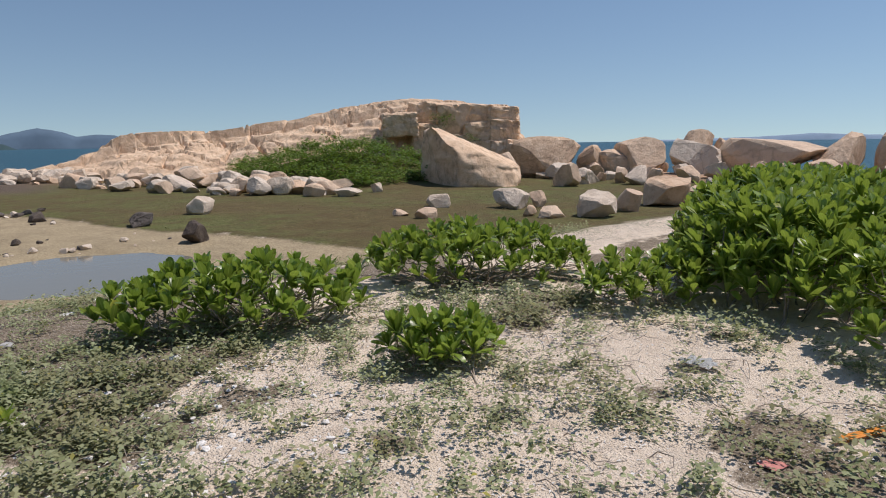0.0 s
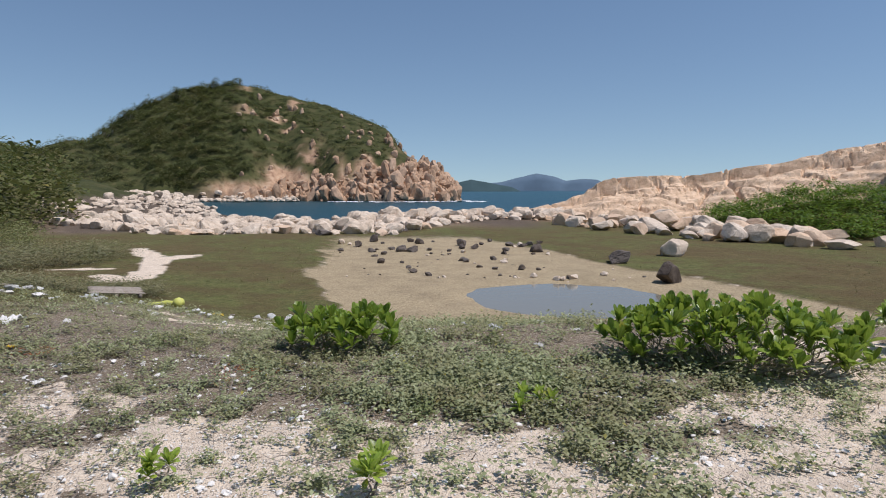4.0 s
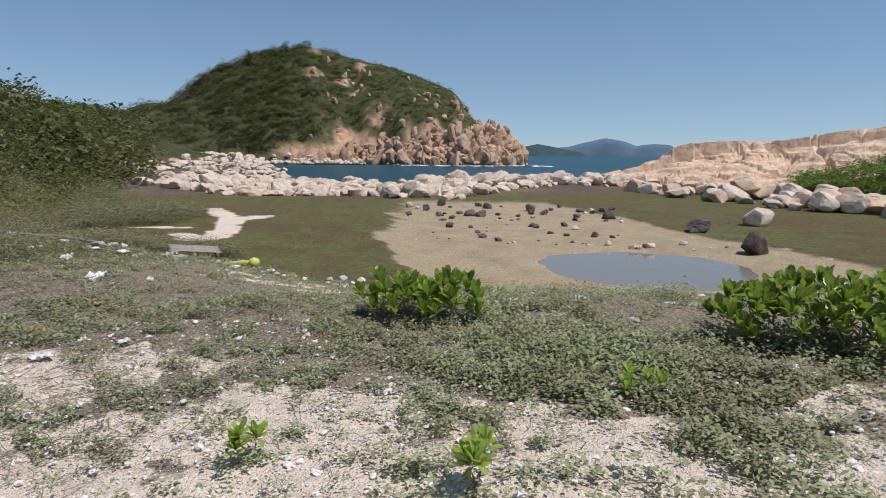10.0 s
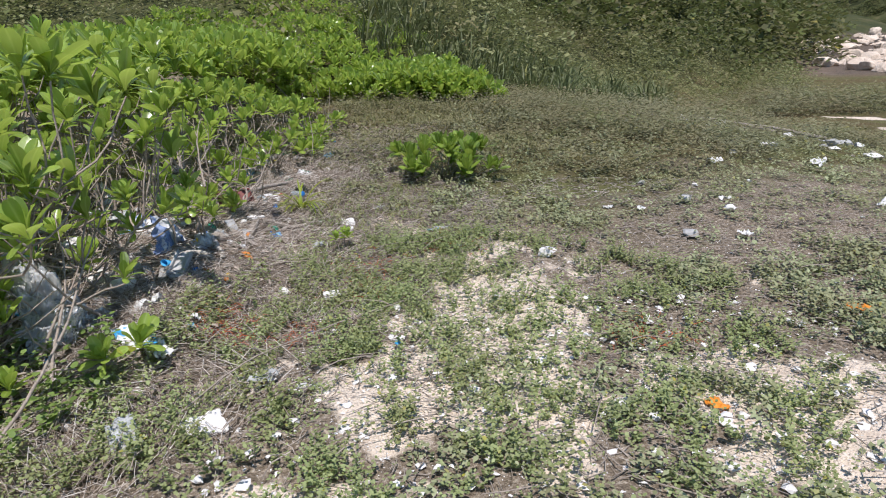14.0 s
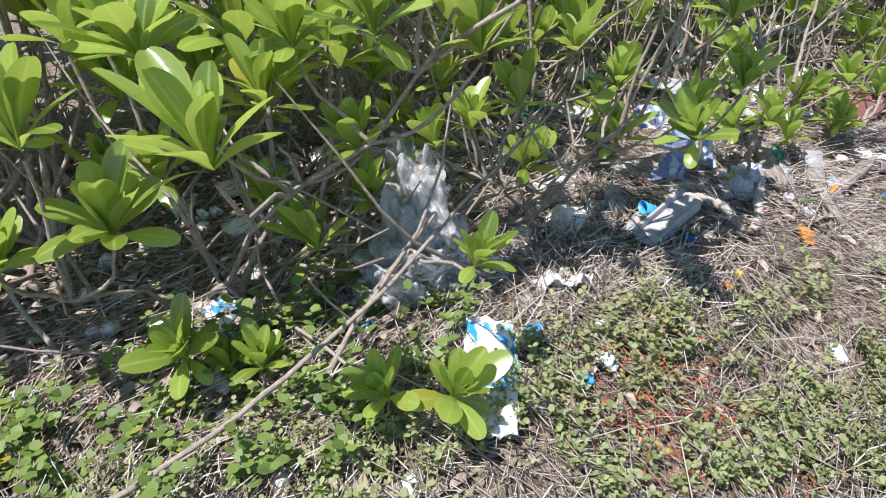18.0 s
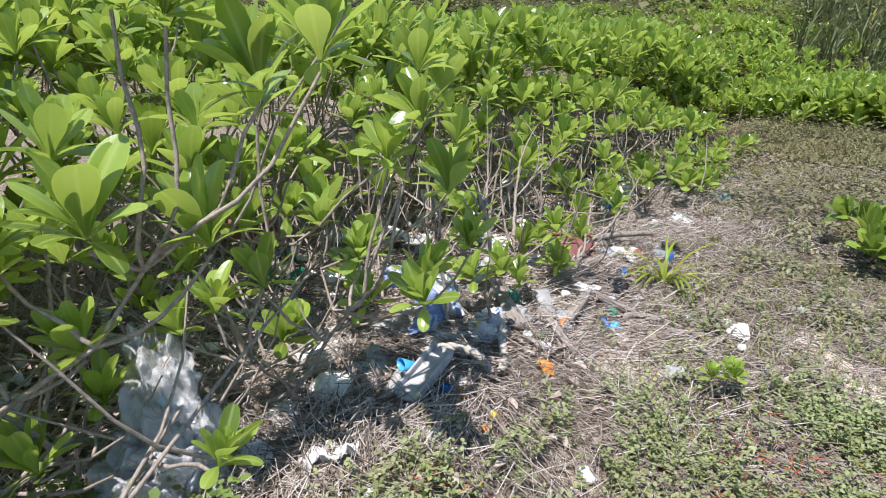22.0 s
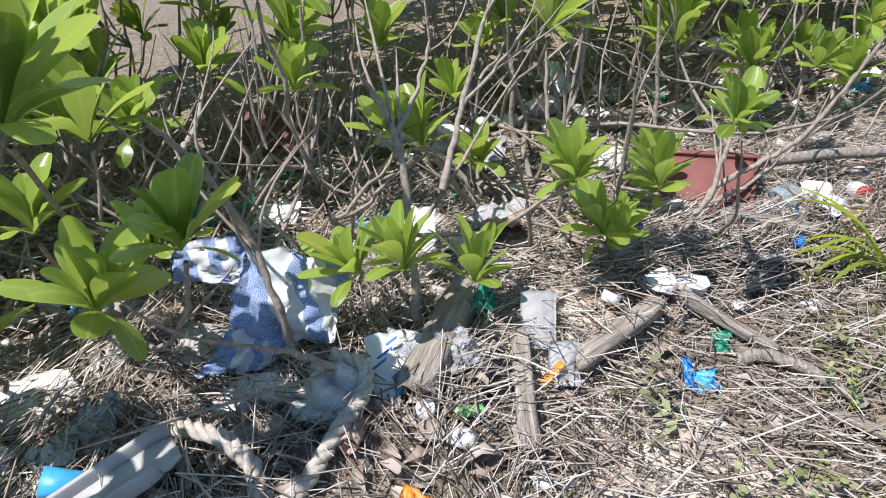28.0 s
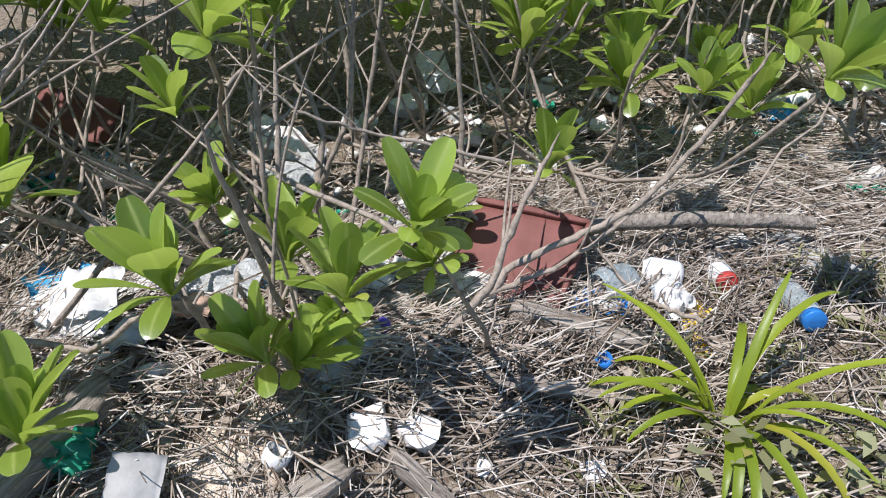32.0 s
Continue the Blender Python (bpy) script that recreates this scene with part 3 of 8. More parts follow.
    scrub = np.maximum(on_hill, (head > 0.3) * (1 - np.maximum(np.maximum(cliffy, strip), patch)))
    scrub = np.maximum(scrub, smooth(-16, -24, az) * smooth(60, 90, r))
    return z, sand, mud, turf, rock, scrub


def ground_z(x, y):
    return land(x, y)[0]


def make_ground():
    na, nr = 580, 250
    # rings close together near the path, wider with distance
    rad = np.unique(np.concatenate([[0.02], np.geomspace(0.25, 3400, nr - 1), np.linspace(212, 325, 70), np.linspace(10, 34, 60)]))
    nr = len(rad)
    th = np.linspace(0, 2 * math.pi, na, endpoint=False)
    cx, cy = 1.2, 0.6
    R, T = np.meshgrid(rad, th, indexing="ij")
    X, Y = cx + R * np.sin(T), cy + R * np.cos(T)
    z, sand, mud, turf, rock, scrub = land(X, Y)
    rr, aa = np.hypot(X - OX, Y - OY), np.degrees(np.arctan2(X - OX, Y - OY))
    # where the beach ground is darkened to stand for shade between stones
    gap_shade = smooth(50, 56, rr) * smooth(-29, -23, aa) * smooth(18, 13, aa) * (z < 0.6) * smooth(250, 225, rr)
    fine = (fbm(X, Y, 3.0, 21, 4) - 0.5) * 0.07 * smooth(25, 8, R) * (1 - mud)
    v = np.stack([X, Y, z + fine], -1).reshape(-1, 3)
    me = mesh_from("ground", v, grid_faces(nr, na, True)[:, ::-1], GROUND, True)
    for name, chans in (("mask_a", (sand, mud, turf)), ("mask_b", (rock, scrub, gap_shade))):
        at = me.color_attributes.new(name, "FLOAT_COLOR", "POINT")
        data = np.ones((len(v), 4), np.float32)
        for k, c in enumerate(chans):
            data[:, k] = np.clip(c, 0, 1).ravel()
        at.data.foreach_set("color", data.ravel())
    tagged(new("ground", me), "shell sand, mud flat, turf and scrubby hills", "ground", kind="structure")


make_ground()
# sea and pool
th = np.linspace(0, 2 * math.pi, 96, endpoint=False)
sr = np.array([0.5, 30, 60, 120, 250, 600, 1500, 4900])
sv = np.stack([OX + sr[:, None] * np.cos(th), OY + sr[:, None] * np.sin(th), np.full((len(sr), 96), SEA_Z)], -1).reshape(-1, 3)
tagged(new("sea", mesh_from("sea", sv, grid_faces(len(sr), 96, True), SEA, True)), "teal blue sea with small waves behind the stone bar", "water", kind="structure")
pr = np.linspace(0.0005, 1, 6)
px_, py_ = OX + 19.4 * 0.113 + 3.9 * 0.9936, OY + 19.4 * 0.9936 - 3.9 * 0.113
POOL_TOP = float(ground_z(px_, py_)) + 0.085
pv = np.stack([px_ + pr[:, None] * 4.2 * np.cos(th), py_ + pr[:, None] * 4.4 * np.sin(th), np.full((6, 96), POOL_TOP)], -1).reshape(-1, 3)
tagged(new("pool_water", mesh_from("pool_water", pv, grid_faces(6, 96, True), POOL, True)), "shallow grey tidal pool on the mud flat", "water", kind="structure")


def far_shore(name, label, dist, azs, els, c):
    """A plain distant ridge across the water; c has the aerial haze mixed in."""
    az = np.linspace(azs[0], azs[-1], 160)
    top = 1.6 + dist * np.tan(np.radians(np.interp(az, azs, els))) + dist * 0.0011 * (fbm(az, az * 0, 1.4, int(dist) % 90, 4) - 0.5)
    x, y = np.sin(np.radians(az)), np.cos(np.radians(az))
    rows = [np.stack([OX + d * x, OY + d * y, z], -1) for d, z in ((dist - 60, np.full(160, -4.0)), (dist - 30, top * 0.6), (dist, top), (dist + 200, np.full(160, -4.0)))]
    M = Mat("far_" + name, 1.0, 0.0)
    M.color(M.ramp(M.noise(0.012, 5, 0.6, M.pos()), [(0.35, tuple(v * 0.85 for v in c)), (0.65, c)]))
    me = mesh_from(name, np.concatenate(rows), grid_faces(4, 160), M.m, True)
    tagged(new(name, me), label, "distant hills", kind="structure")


# aerial haze painted into the base colours: bluer and paler with distance
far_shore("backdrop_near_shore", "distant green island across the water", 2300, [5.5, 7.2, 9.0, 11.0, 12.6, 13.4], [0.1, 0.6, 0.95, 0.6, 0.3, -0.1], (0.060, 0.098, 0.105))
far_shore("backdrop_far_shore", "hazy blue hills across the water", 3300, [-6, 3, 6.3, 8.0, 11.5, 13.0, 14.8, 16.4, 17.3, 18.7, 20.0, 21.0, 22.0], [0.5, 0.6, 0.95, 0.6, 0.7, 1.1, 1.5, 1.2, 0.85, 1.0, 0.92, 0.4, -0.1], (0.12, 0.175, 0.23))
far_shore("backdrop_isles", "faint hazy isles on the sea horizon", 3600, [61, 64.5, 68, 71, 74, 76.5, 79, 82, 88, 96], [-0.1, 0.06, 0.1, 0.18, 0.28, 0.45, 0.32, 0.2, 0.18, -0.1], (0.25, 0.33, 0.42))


# ---- rocks ----
def ball(subdiv):
    bm = bmesh.new()
    bmesh.ops.create_icosphere(bm, subdivisions=subdiv, radius=1.0)
    v = np.array([q.co[:] for q in bm.verts])
    fa = np.array([[w.index for w in q.verts] for q in bm.faces])
    bm.free()
    return v, fa


BALLS = {k: ball(k) for k in (1, 2, 3, 4)}


def stone_shape(seed, subdiv=3, cuts=17, rough=0.035, flat=0.7):
    """A weathered boulder: a ball cut by random planes, with lumps and worn edges; unit size, resting on z = 0."""
    rng = np.random.RandomState(seed)
    v, fa = BALLS[subdiv]
    v = v / np.abs(v).max(1)[:, None] ** 0.45 * [0.9, 0.72, 0.9 * flat]
    for _ in range(cuts):
        n = rng.normal(size=3)
        n /= np.linalg.norm(n)
        d = rng.uniform(0.48, 0.82) * np.sqrt((n * n * [1, 0.6, flat**2]).sum())
        over = np.maximum(v @ n - d, 0)
        v -= over[:, None] * n * 0.97
    off = np.array([noise.fractal(Vector(p) * 1.7 + Vector((seed * 3.1, 0, 0)), 0.8, 2.1, 4) for p in v])
    v *= (1 + rough * off)[:, None]
    v -= [v[:, 0].mean(), v[:, 1].mean(), 0]
    v /= max(np.ptp(v[:, 0]), np.ptp(v[:, 1]))
    v[:, 2] -= np.percentile(v[:, 2], 6)
    return v, fa


STONES = [stone_shape(40 + i, 3) for i in range(10)]
STONE_H = [float(s[0][:, 2].max()) for s in STONES]
STONE_MESH = {}


def stone_mesh(i, material):
    if (i, material.name) not in STONE_MESH:
        STONE_MESH[i, material.name] = mesh_from("stone", *STONES[i], material, False)
        me = STONE_MESH[i, material.name]
        me.polygons.foreach_set("use_smooth", np.zeros(len(me.polygons), bool))
    return STONE_MESH[i, material.name]


def put_stone(x, y, z, w, h, i, material, name, label, group, turn=0.0, tilt=0.0):
    s = w / 0.95
    m = Matrix.LocRotScale((x, y, z), Euler((tilt, 0, turn)), (s, s, max(h / STONE_H[i], s * 0.3)))
    return thing(name, label, "rock", group, m, stone_mesh(i, material))


ROCKS_NEAR = [(18.0, 26.7, 1.35, 0.85, 'p'), (14.0, 18.9, 1.05, 0.75, 'd'), (14.4, 24.4, 1.1, 0.57, 'd'), (30.4, 32.6, 2.2, 0.9, 'g'), (28.5, 28.9, 1.75, 0.5, 'p'),
              (31.7, 30.0, 0.82, 0.63, 'p'), (27.0, 19.9, 1.45, 0.67, 'p'), (22.9, 18.3, 0.68, 0.3, 'g'), (23.1, 16.9, 1.05, 0.45, 'g'), (28.7, 16.7, 1.9, 0.95, 'p'),
              (29.9, 16.0, 0.83, 0.8, 'g'), (26.3, 13.9, 0.6, 0.48, 'g'), (26.5, 13.0, 1.28, 0.47, 'g'), (27.9, 11.8, 2.0, 1.1, 'p'), (30.5, 11.5, 1.15, 1.0, 'g'),
              (34.1, 11.4, 2.4, 1.4, 'g'), (37.2, 11.1, 1.4, 0.8, 'g'), (43.3, 22.7, 2.05, 1.7, 'g')]
ROCKS_BACK = [(52.1, 30.9, 6.3, 3.6, 'g'), (54.4, 27.4, 2.9, 2.8, 'g'), (53.6, 26.7, 1.9, 1.4, 'g'), (56.3, 23.8, 5.0, 3.1, 'g'), (55.4, 25.5, 3.4, 2.3, 'g'),
              (57.5, 19.4, 5.2, 2.9, 'p'), (59.1, 20.0, 3.2, 3.7, 'g'), (60.0, 18.2, 2.0, 3.0, 'g'), (60.2, 14.8, 8.0, 3.0, 'g'), (61.1, 9.8, 4.4, 3.4, 'g'), (61.6, 6.8, 3.0, 3.4, 'g'),
              (56.2, 23.0, 2.3, 1.7, 'g'), (50.5, 28.2, 2.4, 1.4, 'p'), (48.0, 24.0, 1.8, 1.0, 'p'), (50.0, 19.5, 1.6, 1.0, 'g'), (53.0, 16.0, 2.0, 1.2, 'p'), (46.0, 30.5, 2.0, 2.3, 'g')]
for n in range(44):
    f_ = np.random.RandomState(600 + n)
    bx, by = ROCKS_BACK[n % len(ROCKS_BACK)][:2]
    ROCKS_BACK.append((bx + f_.normal(-1.5, 2.2), by + f_.normal(0, 2.4), 0.7 + 2.0 * f_.uniform() ** 2, 0.5 + 0.9 * f_.uniform(), "pg"[n % 2]))
KINDS = {"p": (PALE_STONE, "pale cream granite boulder on the turf"), "g": (GRANITE, "warm tan granite boulder with dark stains"), "d": (DARK_STONE, "dark brown stone half sunk in the mud flat")}
for n, (x, y, w, h, k) in enumerate(ROCKS_NEAR + ROCKS_BACK):
    put_stone(x, y, float(ground_z(x, y)) - 0.06, w, h + 0.06, (n * 3 + 1) % 10, KINDS[k][0], "boulder", KINDS[k][1], "boulders by the outcrop", 0.8 * n, 0.0)


def big_boulder():
    """The great wedge: sheer shaded face on one side, a long slope on the other."""
    v, fa = ball(5)
    v = v / np.abs(v).max(1)[:, None] ** 0.7 * [1.0, 0.75, 0.95]
    for n, d in (((-0.80, -0.60, -0.04), 0.60), ((0.46, -0.12, 0.88), 0.42), ((0.35, -0.85, 0.35), 0.66), ((0.9, -0.3, 0.3), 0.86), ((0.1, 0.9, 0.3), 0.6), ((0.2, -0.6, 0.75), 0.62)):
        n = np.array(n) / np.linalg.norm(n)
        v -= np.maximum(v @ n - d, 0)[:, None] * n * 0.96
    off = np.array([noise.fractal(Vector(p) * 2.2, 0.75, 2.1, 5) for p in v])
    cut = np.array([abs(noise.noise(Vector((p[0] * 1.3, p[1] * 1.3, p[2] * 4.5)))) for p in v])
    v *= (1 + 0.035 * off - 0.05 * np.maximum(0.14 - cut, 0) / 0.14)[:, None]
    v[:, 2] = np.maximum(v[:, 2], -0.42)
    v -= [(v[:, 0].max() + v[:, 0].min()) / 2, 0, v[:, 2].min()]
    v *= [7.6 / np.ptp(v[:, 0]), 6.0 / np.ptp(v[:, 1]), 4.35 / np.ptp(v[:, 2])]
    # local x runs along the line of sight's right hand
    thing("great_boulder", "huge wedge-shaped granite boulder with a sheer dark face", "rock", "", pose(40.6, 29.6, float(ground_z(40.0, 29.0)) - 0.1, 0, 0, -49), mesh_from("great_boulder", v, fa, SOLID_GRANITE, True))


big_boulder()

OUT_AZ = [13, 16.5, 18.9, 20.6, 23.9, 28.3, 32, 34.9, 38.8, 44.4, 47.6, 52.6, 53.6, 55, 57]
OUT_EL = [-2.2, -1.2, -0.3, 0.9, 1.08, 1.1, 2.0, 2.35, 3.25, 3.85, 3.58, 3.2, 0.8, -0.3, -2.2]


def outcrop():
    """The long granite ridge: slabs in steps, with joints between them."""
    na, nr = 560, 120
    az = np.linspace(13, 57, na)
    s = np.linspace(0, 1, nr)
    A, S = np.meshgrid(az, s, indexing="ij")
    front = np.interp(A, [13, 20, 30, 44, 57], [66, 62, 60, 58, 57])
    depth = np.interp(A, [13, 20, 44, 57], [14, 24, 30, 22])
    R = front + depth * S
    crest = 1.6 + (front + depth * 0.42) * np.tan(np.radians(np.interp(A, OUT_AZ, OUT_EL)))
    steep = np.interp(A, [13, 30, 38, 46, 57], [0.40, 0.41, 0.38, 0.30, 0.22])
    rise = np.clip(S / steep, 0, 1)
    p = smooth(0, 1, rise) * 0.8 + 0.2 * smooth(steep, 0.42, S)
    X, Y = OX + R * np.sin(np.radians(A)), OY + R * np.cos(np.radians(A))
    base = -2.6
    jag = fbm(X, Y, 0.16, 31, 4) - 0.5
    Z = base + (crest - base) * np.clip(p + jag * 0.35 * smooth(0, 0.25, p) * smooth(1.02, 0.75, p), 0, 1.0)
    # blocks between the joints, each at its own height
    wx, wy = X + 1.6 * fbm(X, Y, 0.3, 37, 3), Y + 1.6 * fbm(X, Y, 0.3, 38, 3)
    ca, edge_a = cells((wx * 0.82 - wy * 0.57) / 6.5, (wx * 0.57 + wy * 0.82) / 2.2, 3)
    cb, edge_b = cells((wx * 0.82 - wy * 0.57) / 2.4, (wx * 0.57 + wy * 0.82) / 0.9, 5)
    lift = (ca - 0.55) * 0.5 + (cb - 0.5) * 0.12 - 0.3 * smooth(0.08, 0.0, edge_a) - 0.06 * smooth(0.10, 0.0, edge_b)
    # ledges
    step = 0.75
    q = Z / step + 0.9 * fbm(X, Y, 0.10, 33, 3)
    fl = np.floor(q)
    Zs = (fl + smooth(0.05, 0.5, q - fl) - 0.9 * fbm(X, Y, 0.10, 33, 3)) * step
    Z = Z * 0.6 + Zs * 0.4
    joint = np.abs(fbm(X + 0.6 * Z, Y - 0.3 * Z, 0.22, 35, 3) - 0.5)
    Z = Z - 0.5 * smooth(0.035, 0.0, joint) * smooth(-1, 0.5, Z)
    Z = Z + 0.2 * (fbm(X, Y, 0.8, 36, 4) - 0.5) + lift * smooth(-2.2, -1.0, Z)
    back = smooth(0.45, 1.0, S)
    Z = Z * (1 - back) + (-3.0) * back
    Z = np.minimum(Z, crest + 0.15 + 0.3 * np.minimum(lift, 0.3))
    me = mesh_from("granite_outcrop", np.stack([X, Y, Z], -1).reshape(-1, 3), grid_faces(na, nr)[:, ::-1], SOLID_GRANITE, False)
    top = thing("granite_outcrop", "long warm granite outcrop in broken ledges above the sea", "rock outcrop")
    part("ridge", me, top)
    # upright jointed blocks at the seaward end, and slabs lying along the slope
    rng = np.random.RandomState(39)
    boxes = []
    for k in range(5):
        v, fa = BALLS[4]
        v = v / np.abs(v).max(1)[:, None] ** 0.88
        v = v * (1 + 0.10 * np.array([noise.fractal(Vector(p) * 1.5 + Vector((k * 5.0, 0, 0)), 0.8, 2.1, 4) for p in v]))[:, None]
        boxes.append(mesh_from("block", v * 0.5, fa, SOLID_GRANITE, False))
    for a, r, z, w, d, h in ((45.6, 63.5, 1.5, 2.6, 3.2, 3.4), (45.3, 64.5, 4.2, 2.4, 3.0, 2.4), (47.9, 63.0, 0.9, 2.5, 3.0, 2.6), (47.8, 64.0, 3.6, 2.6, 3.2, 3.2), (50.2, 62.5, 0.6, 2.5, 3.0, 2.0), (50.2, 63.0, 2.5, 2.6, 3.0, 2.0), (50.1, 64.0, 4.2, 2.7, 3.0, 1.9),
                             (52.3, 62.0, 0.6, 2.2, 2.8, 2.2), (52.3, 62.6, 2.6, 2.2, 2.8, 1.9), (52.2, 63.2, 4.1, 2.3, 2.8, 1.6), (54.0, 61.0, 0.4, 2.2, 3.0, 2.2), (43.2, 63.0, 3.4, 2.6, 3.5, 2.0)):
        m = Matrix.LocRotScale((OX + r * math.sin(radians(a)), OY + r * math.cos(radians(a)), z), Euler((rng.uniform(-0.06, 0.06), rng.uniform(-0.06, 0.06), -radians(a) + rng.uniform(-0.15, 0.15))), (w * 1.3, d * 1.2, h * 1.15))
        part("block", boxes[rng.randint(5)], top, "", m)


outcrop()


def polar_points(n, az0, az1, near, far, rng, keep=None):
    """Random points between two radii that are functions of the azimuth."""
    az = rng.uniform(az0, az1, n)
    a, b = near(az), far(az)
    r = np.sqrt(rng.uniform(0, 1, n) * (b**2 - a**2) + a**2)
    return az, r, np.column_stack([OX + r * np.sin(np.radians(az)), OY + r * np.cos(np.radians(az))])


def cobbles():
    rng = np.random.RandomState(5)
    near = lambda a: np.interp(a, [-28, -19, -10, -5, 2, 5, 12, 17], [75, 50, 50, 45, 44, 50, 60, 62])
    shore = lambda a: np.interp(a, [-28, -22, -17, -13, -9, -4, 4, 12, 20], [90, 80, 80, 82, 76, 68, 68, 74, 84])
    # nearest stones of the bar, each its own
    az, r, xy = polar_points(290, -21, 17, near, lambda a: near(a) + (shore(a) - near(a)) * 0.75, rng)
    gz = ground_z(xy[:, 0], xy[:, 1])
    for i in range(len(xy)):
        k = rng.uniform()
        wet = k < 0.30 and -7 < az[i] < 6 and r[i] < 56
        mat = DARK_STONE if wet and k < 0.16 else (GRANITE if k < 0.5 else PALE_STONE)
        inlet = -15 < az[i] < -3.5
        w = (0.5 + 1.35 * rng.uniform() ** 2.2) * (0.75 if wet or inlet else 1.0)
        h = w * rng.uniform(0.32, 0.66)
        label = "dark wet stone at the foot of the bar" if mat is DARK_STONE else ("tan rounded stone of the boulder bar" if mat is GRANITE else "pale sun-bleached stone of the boulder bar")
        put_stone(xy[i, 0], xy[i, 1], gz[i] - 0.08, w, h, rng.randint(10), mat, "bar_stone", label, "stones of the boulder bar", rng.uniform(0, 6.28), rng.uniform(-0.35, 0.35))
    # the rest of the beach as one mass
    low = [stone_shape(90 + i, 2, 12, 0.04, 0.62) for i in range(8)]
    az, r, xy = polar_points(1500, -22, 17, lambda a: near(a) + 1, shore, rng)
    az2, r2, xy2 = polar_points(2300, -27.5, -13, lambda a: near(a), lambda a: np.interp(a, [-27.5, -20, -13], [150, 240, 235]), rng)
    ok = rng.uniform(size=len(xy2)) < smooth(-28, -24.5, az2)
    shoreline = np.interp(az2, [-27.5, -22, -17, -13], [400, 330, 210, 116])
    ok &= (r2 < shoreline + 2) | (r2 > 222)
    ok &= (r2 < 150) | (az2 > -21)
    az3, r3, xy3 = polar_points(420, -13, -6.5, lambda a: a * 0 + 218.0, lambda a: a * 0 + 246.0, rng)
    xy = np.concatenate([xy, xy2[ok], xy3])
    xy = xy[ground_z(xy[:, 0], xy[:, 1]) < 0.4]
    z = np.maximum(ground_z(xy[:, 0], xy[:, 1]), SEA_Z + 0.3)
    far = np.hypot(xy[:, 0] - OX, xy[:, 1] - OY)
    size = (0.4 + 1.5 * rng.uniform(0, 1, len(xy)) ** 2.4) * np.interp(far, [40, 120, 240], [1, 1.1, 1.7])
    P = rows_of(xy, z - 0.07 * size, size, rng, 0.5, (0.6, 1.2))
    v, fa = spread(low, P, 3)
    thing("beach_stones", "pale tumbled boulders along the cove", "stones", "", None, mesh_from("beach_stones", v, fa, PALE_STONE, False), "stuff")
    # pile below the outcrop
    rng = np.random.RandomState(8)
    az, r, xy = polar_points(95, 17, 37, lambda a: np.interp(a, [17, 24, 30, 37], [55, 47, 41, 40]), lambda a: np.interp(a, [17, 24, 30, 37], [64, 62, 50, 45]), rng)
    gz = ground_z(xy[:, 0], xy[:, 1])
    for i in range(len(xy)):
        w = rng.uniform(0.6, 2.3)
        mat = PALE_STONE if rng.uniform() < 0.7 else GRANITE
        put_stone(xy[i, 0], xy[i, 1], gz[i] - 0.05, w, w * rng.uniform(0.4, 0.75), rng.randint(10), mat, "fallen_stone", "pale angular stone fallen below the outcrop", "stones below the outcrop", rng.uniform(0, 6.28), rng.uniform(-0.25, 0.25))
    # dark stones strewn over the mud
    for i in range(95):
        u, v_ = rng.uniform(23.5, 40) , 0
        v_ = rng.uniform(-4 - 0.15 * (u - 24), 8.5 - 0.2 * (u - 24)) if i > 16 else rng.uniform(-0.5, 8)
        if i <= 16:
            u = 23.0 + rng.uniform(-0.5, 0.9)
        x, y = OX + u * 0.113 + v_ * 0.9936, OY + u * 0.9936 - v_ * 0.113
        w = 0.1 + 0.32 * rng.uniform() ** 2 if u < 33 else rng.uniform(0.2, 0.75)
        mat = DARK_STONE if rng.uniform() < (0.8 if i > 16 else 0.4) else PALE_STONE
        put_stone(x, y, float(ground_z(x, y)) - 0.03, w, w * rng.uniform(0.4, 0.7), rng.randint(10), mat, "mud_stone", "small dark stone lying on the mud flat" if mat is DARK_STONE else "small pale stone at the pool's edge", "stones on the mud", rng.uniform(0, 6.28))


cobbles()


def crags():
    rng = np.random.RandomState(55)
    az, r, xy = polar_points(3600, -11, 7.6, lambda a: np.interp(a, [-11, -7, -2, 3, 7.6], [224, 226, 214, 207, 222]), lambda a: np.interp(a, [-11, 3, 7.6], [300, 275, 245]), rng)
    z, sand, mud, turf, rock, scrub = land(xy[:, 0], xy[:, 1])
    low = z < np.interp(az, [-10, -7, -4, 0, 4, 7.6], [0, 4, 7, 9, 11, 9]) + 7 * (fbm(az * 3, z * 0.0, 1.0, 57) - 0.5)
    keep = (z > -2.4) & ((low & (rng.uniform(size=len(z)) < 0.9)) | (rng.uniform(size=len(z)) < 0.012 + 0.25 * (rock > 0.5) * (z > 12)))
    xy, z, lo = xy[keep], z[keep], low[keep]
    size = np.where(lo, 1.1 + 3.4 * rng.uniform(0, 1, len(z)) ** 2, rng.uniform(0.9, 2.8, len(z)))
    P = rows_of(xy, z - size * 0.35, size, rng, 0.4, (0.8, 2.2))
    v, fa = spread([stone_shape(160 + k, 2, 20, 0.05, 0.8) for k in range(7)], P, 58)
    thing("headland_crags", "warm granite crags and blocks on the headland", "crags", "", None, mesh_from("headland_crags", v, fa, CLIFF, False), "stuff")


crags()

# ---- plants ----
rng0 = np.random.RandomState(11)
def rib_of(n, nu, nv):
    """Nearness to the midrib for every vertex of n leaves."""
    return np.tile(1 - np.abs(np.linspace(-1, 1, nv)), n * nu)


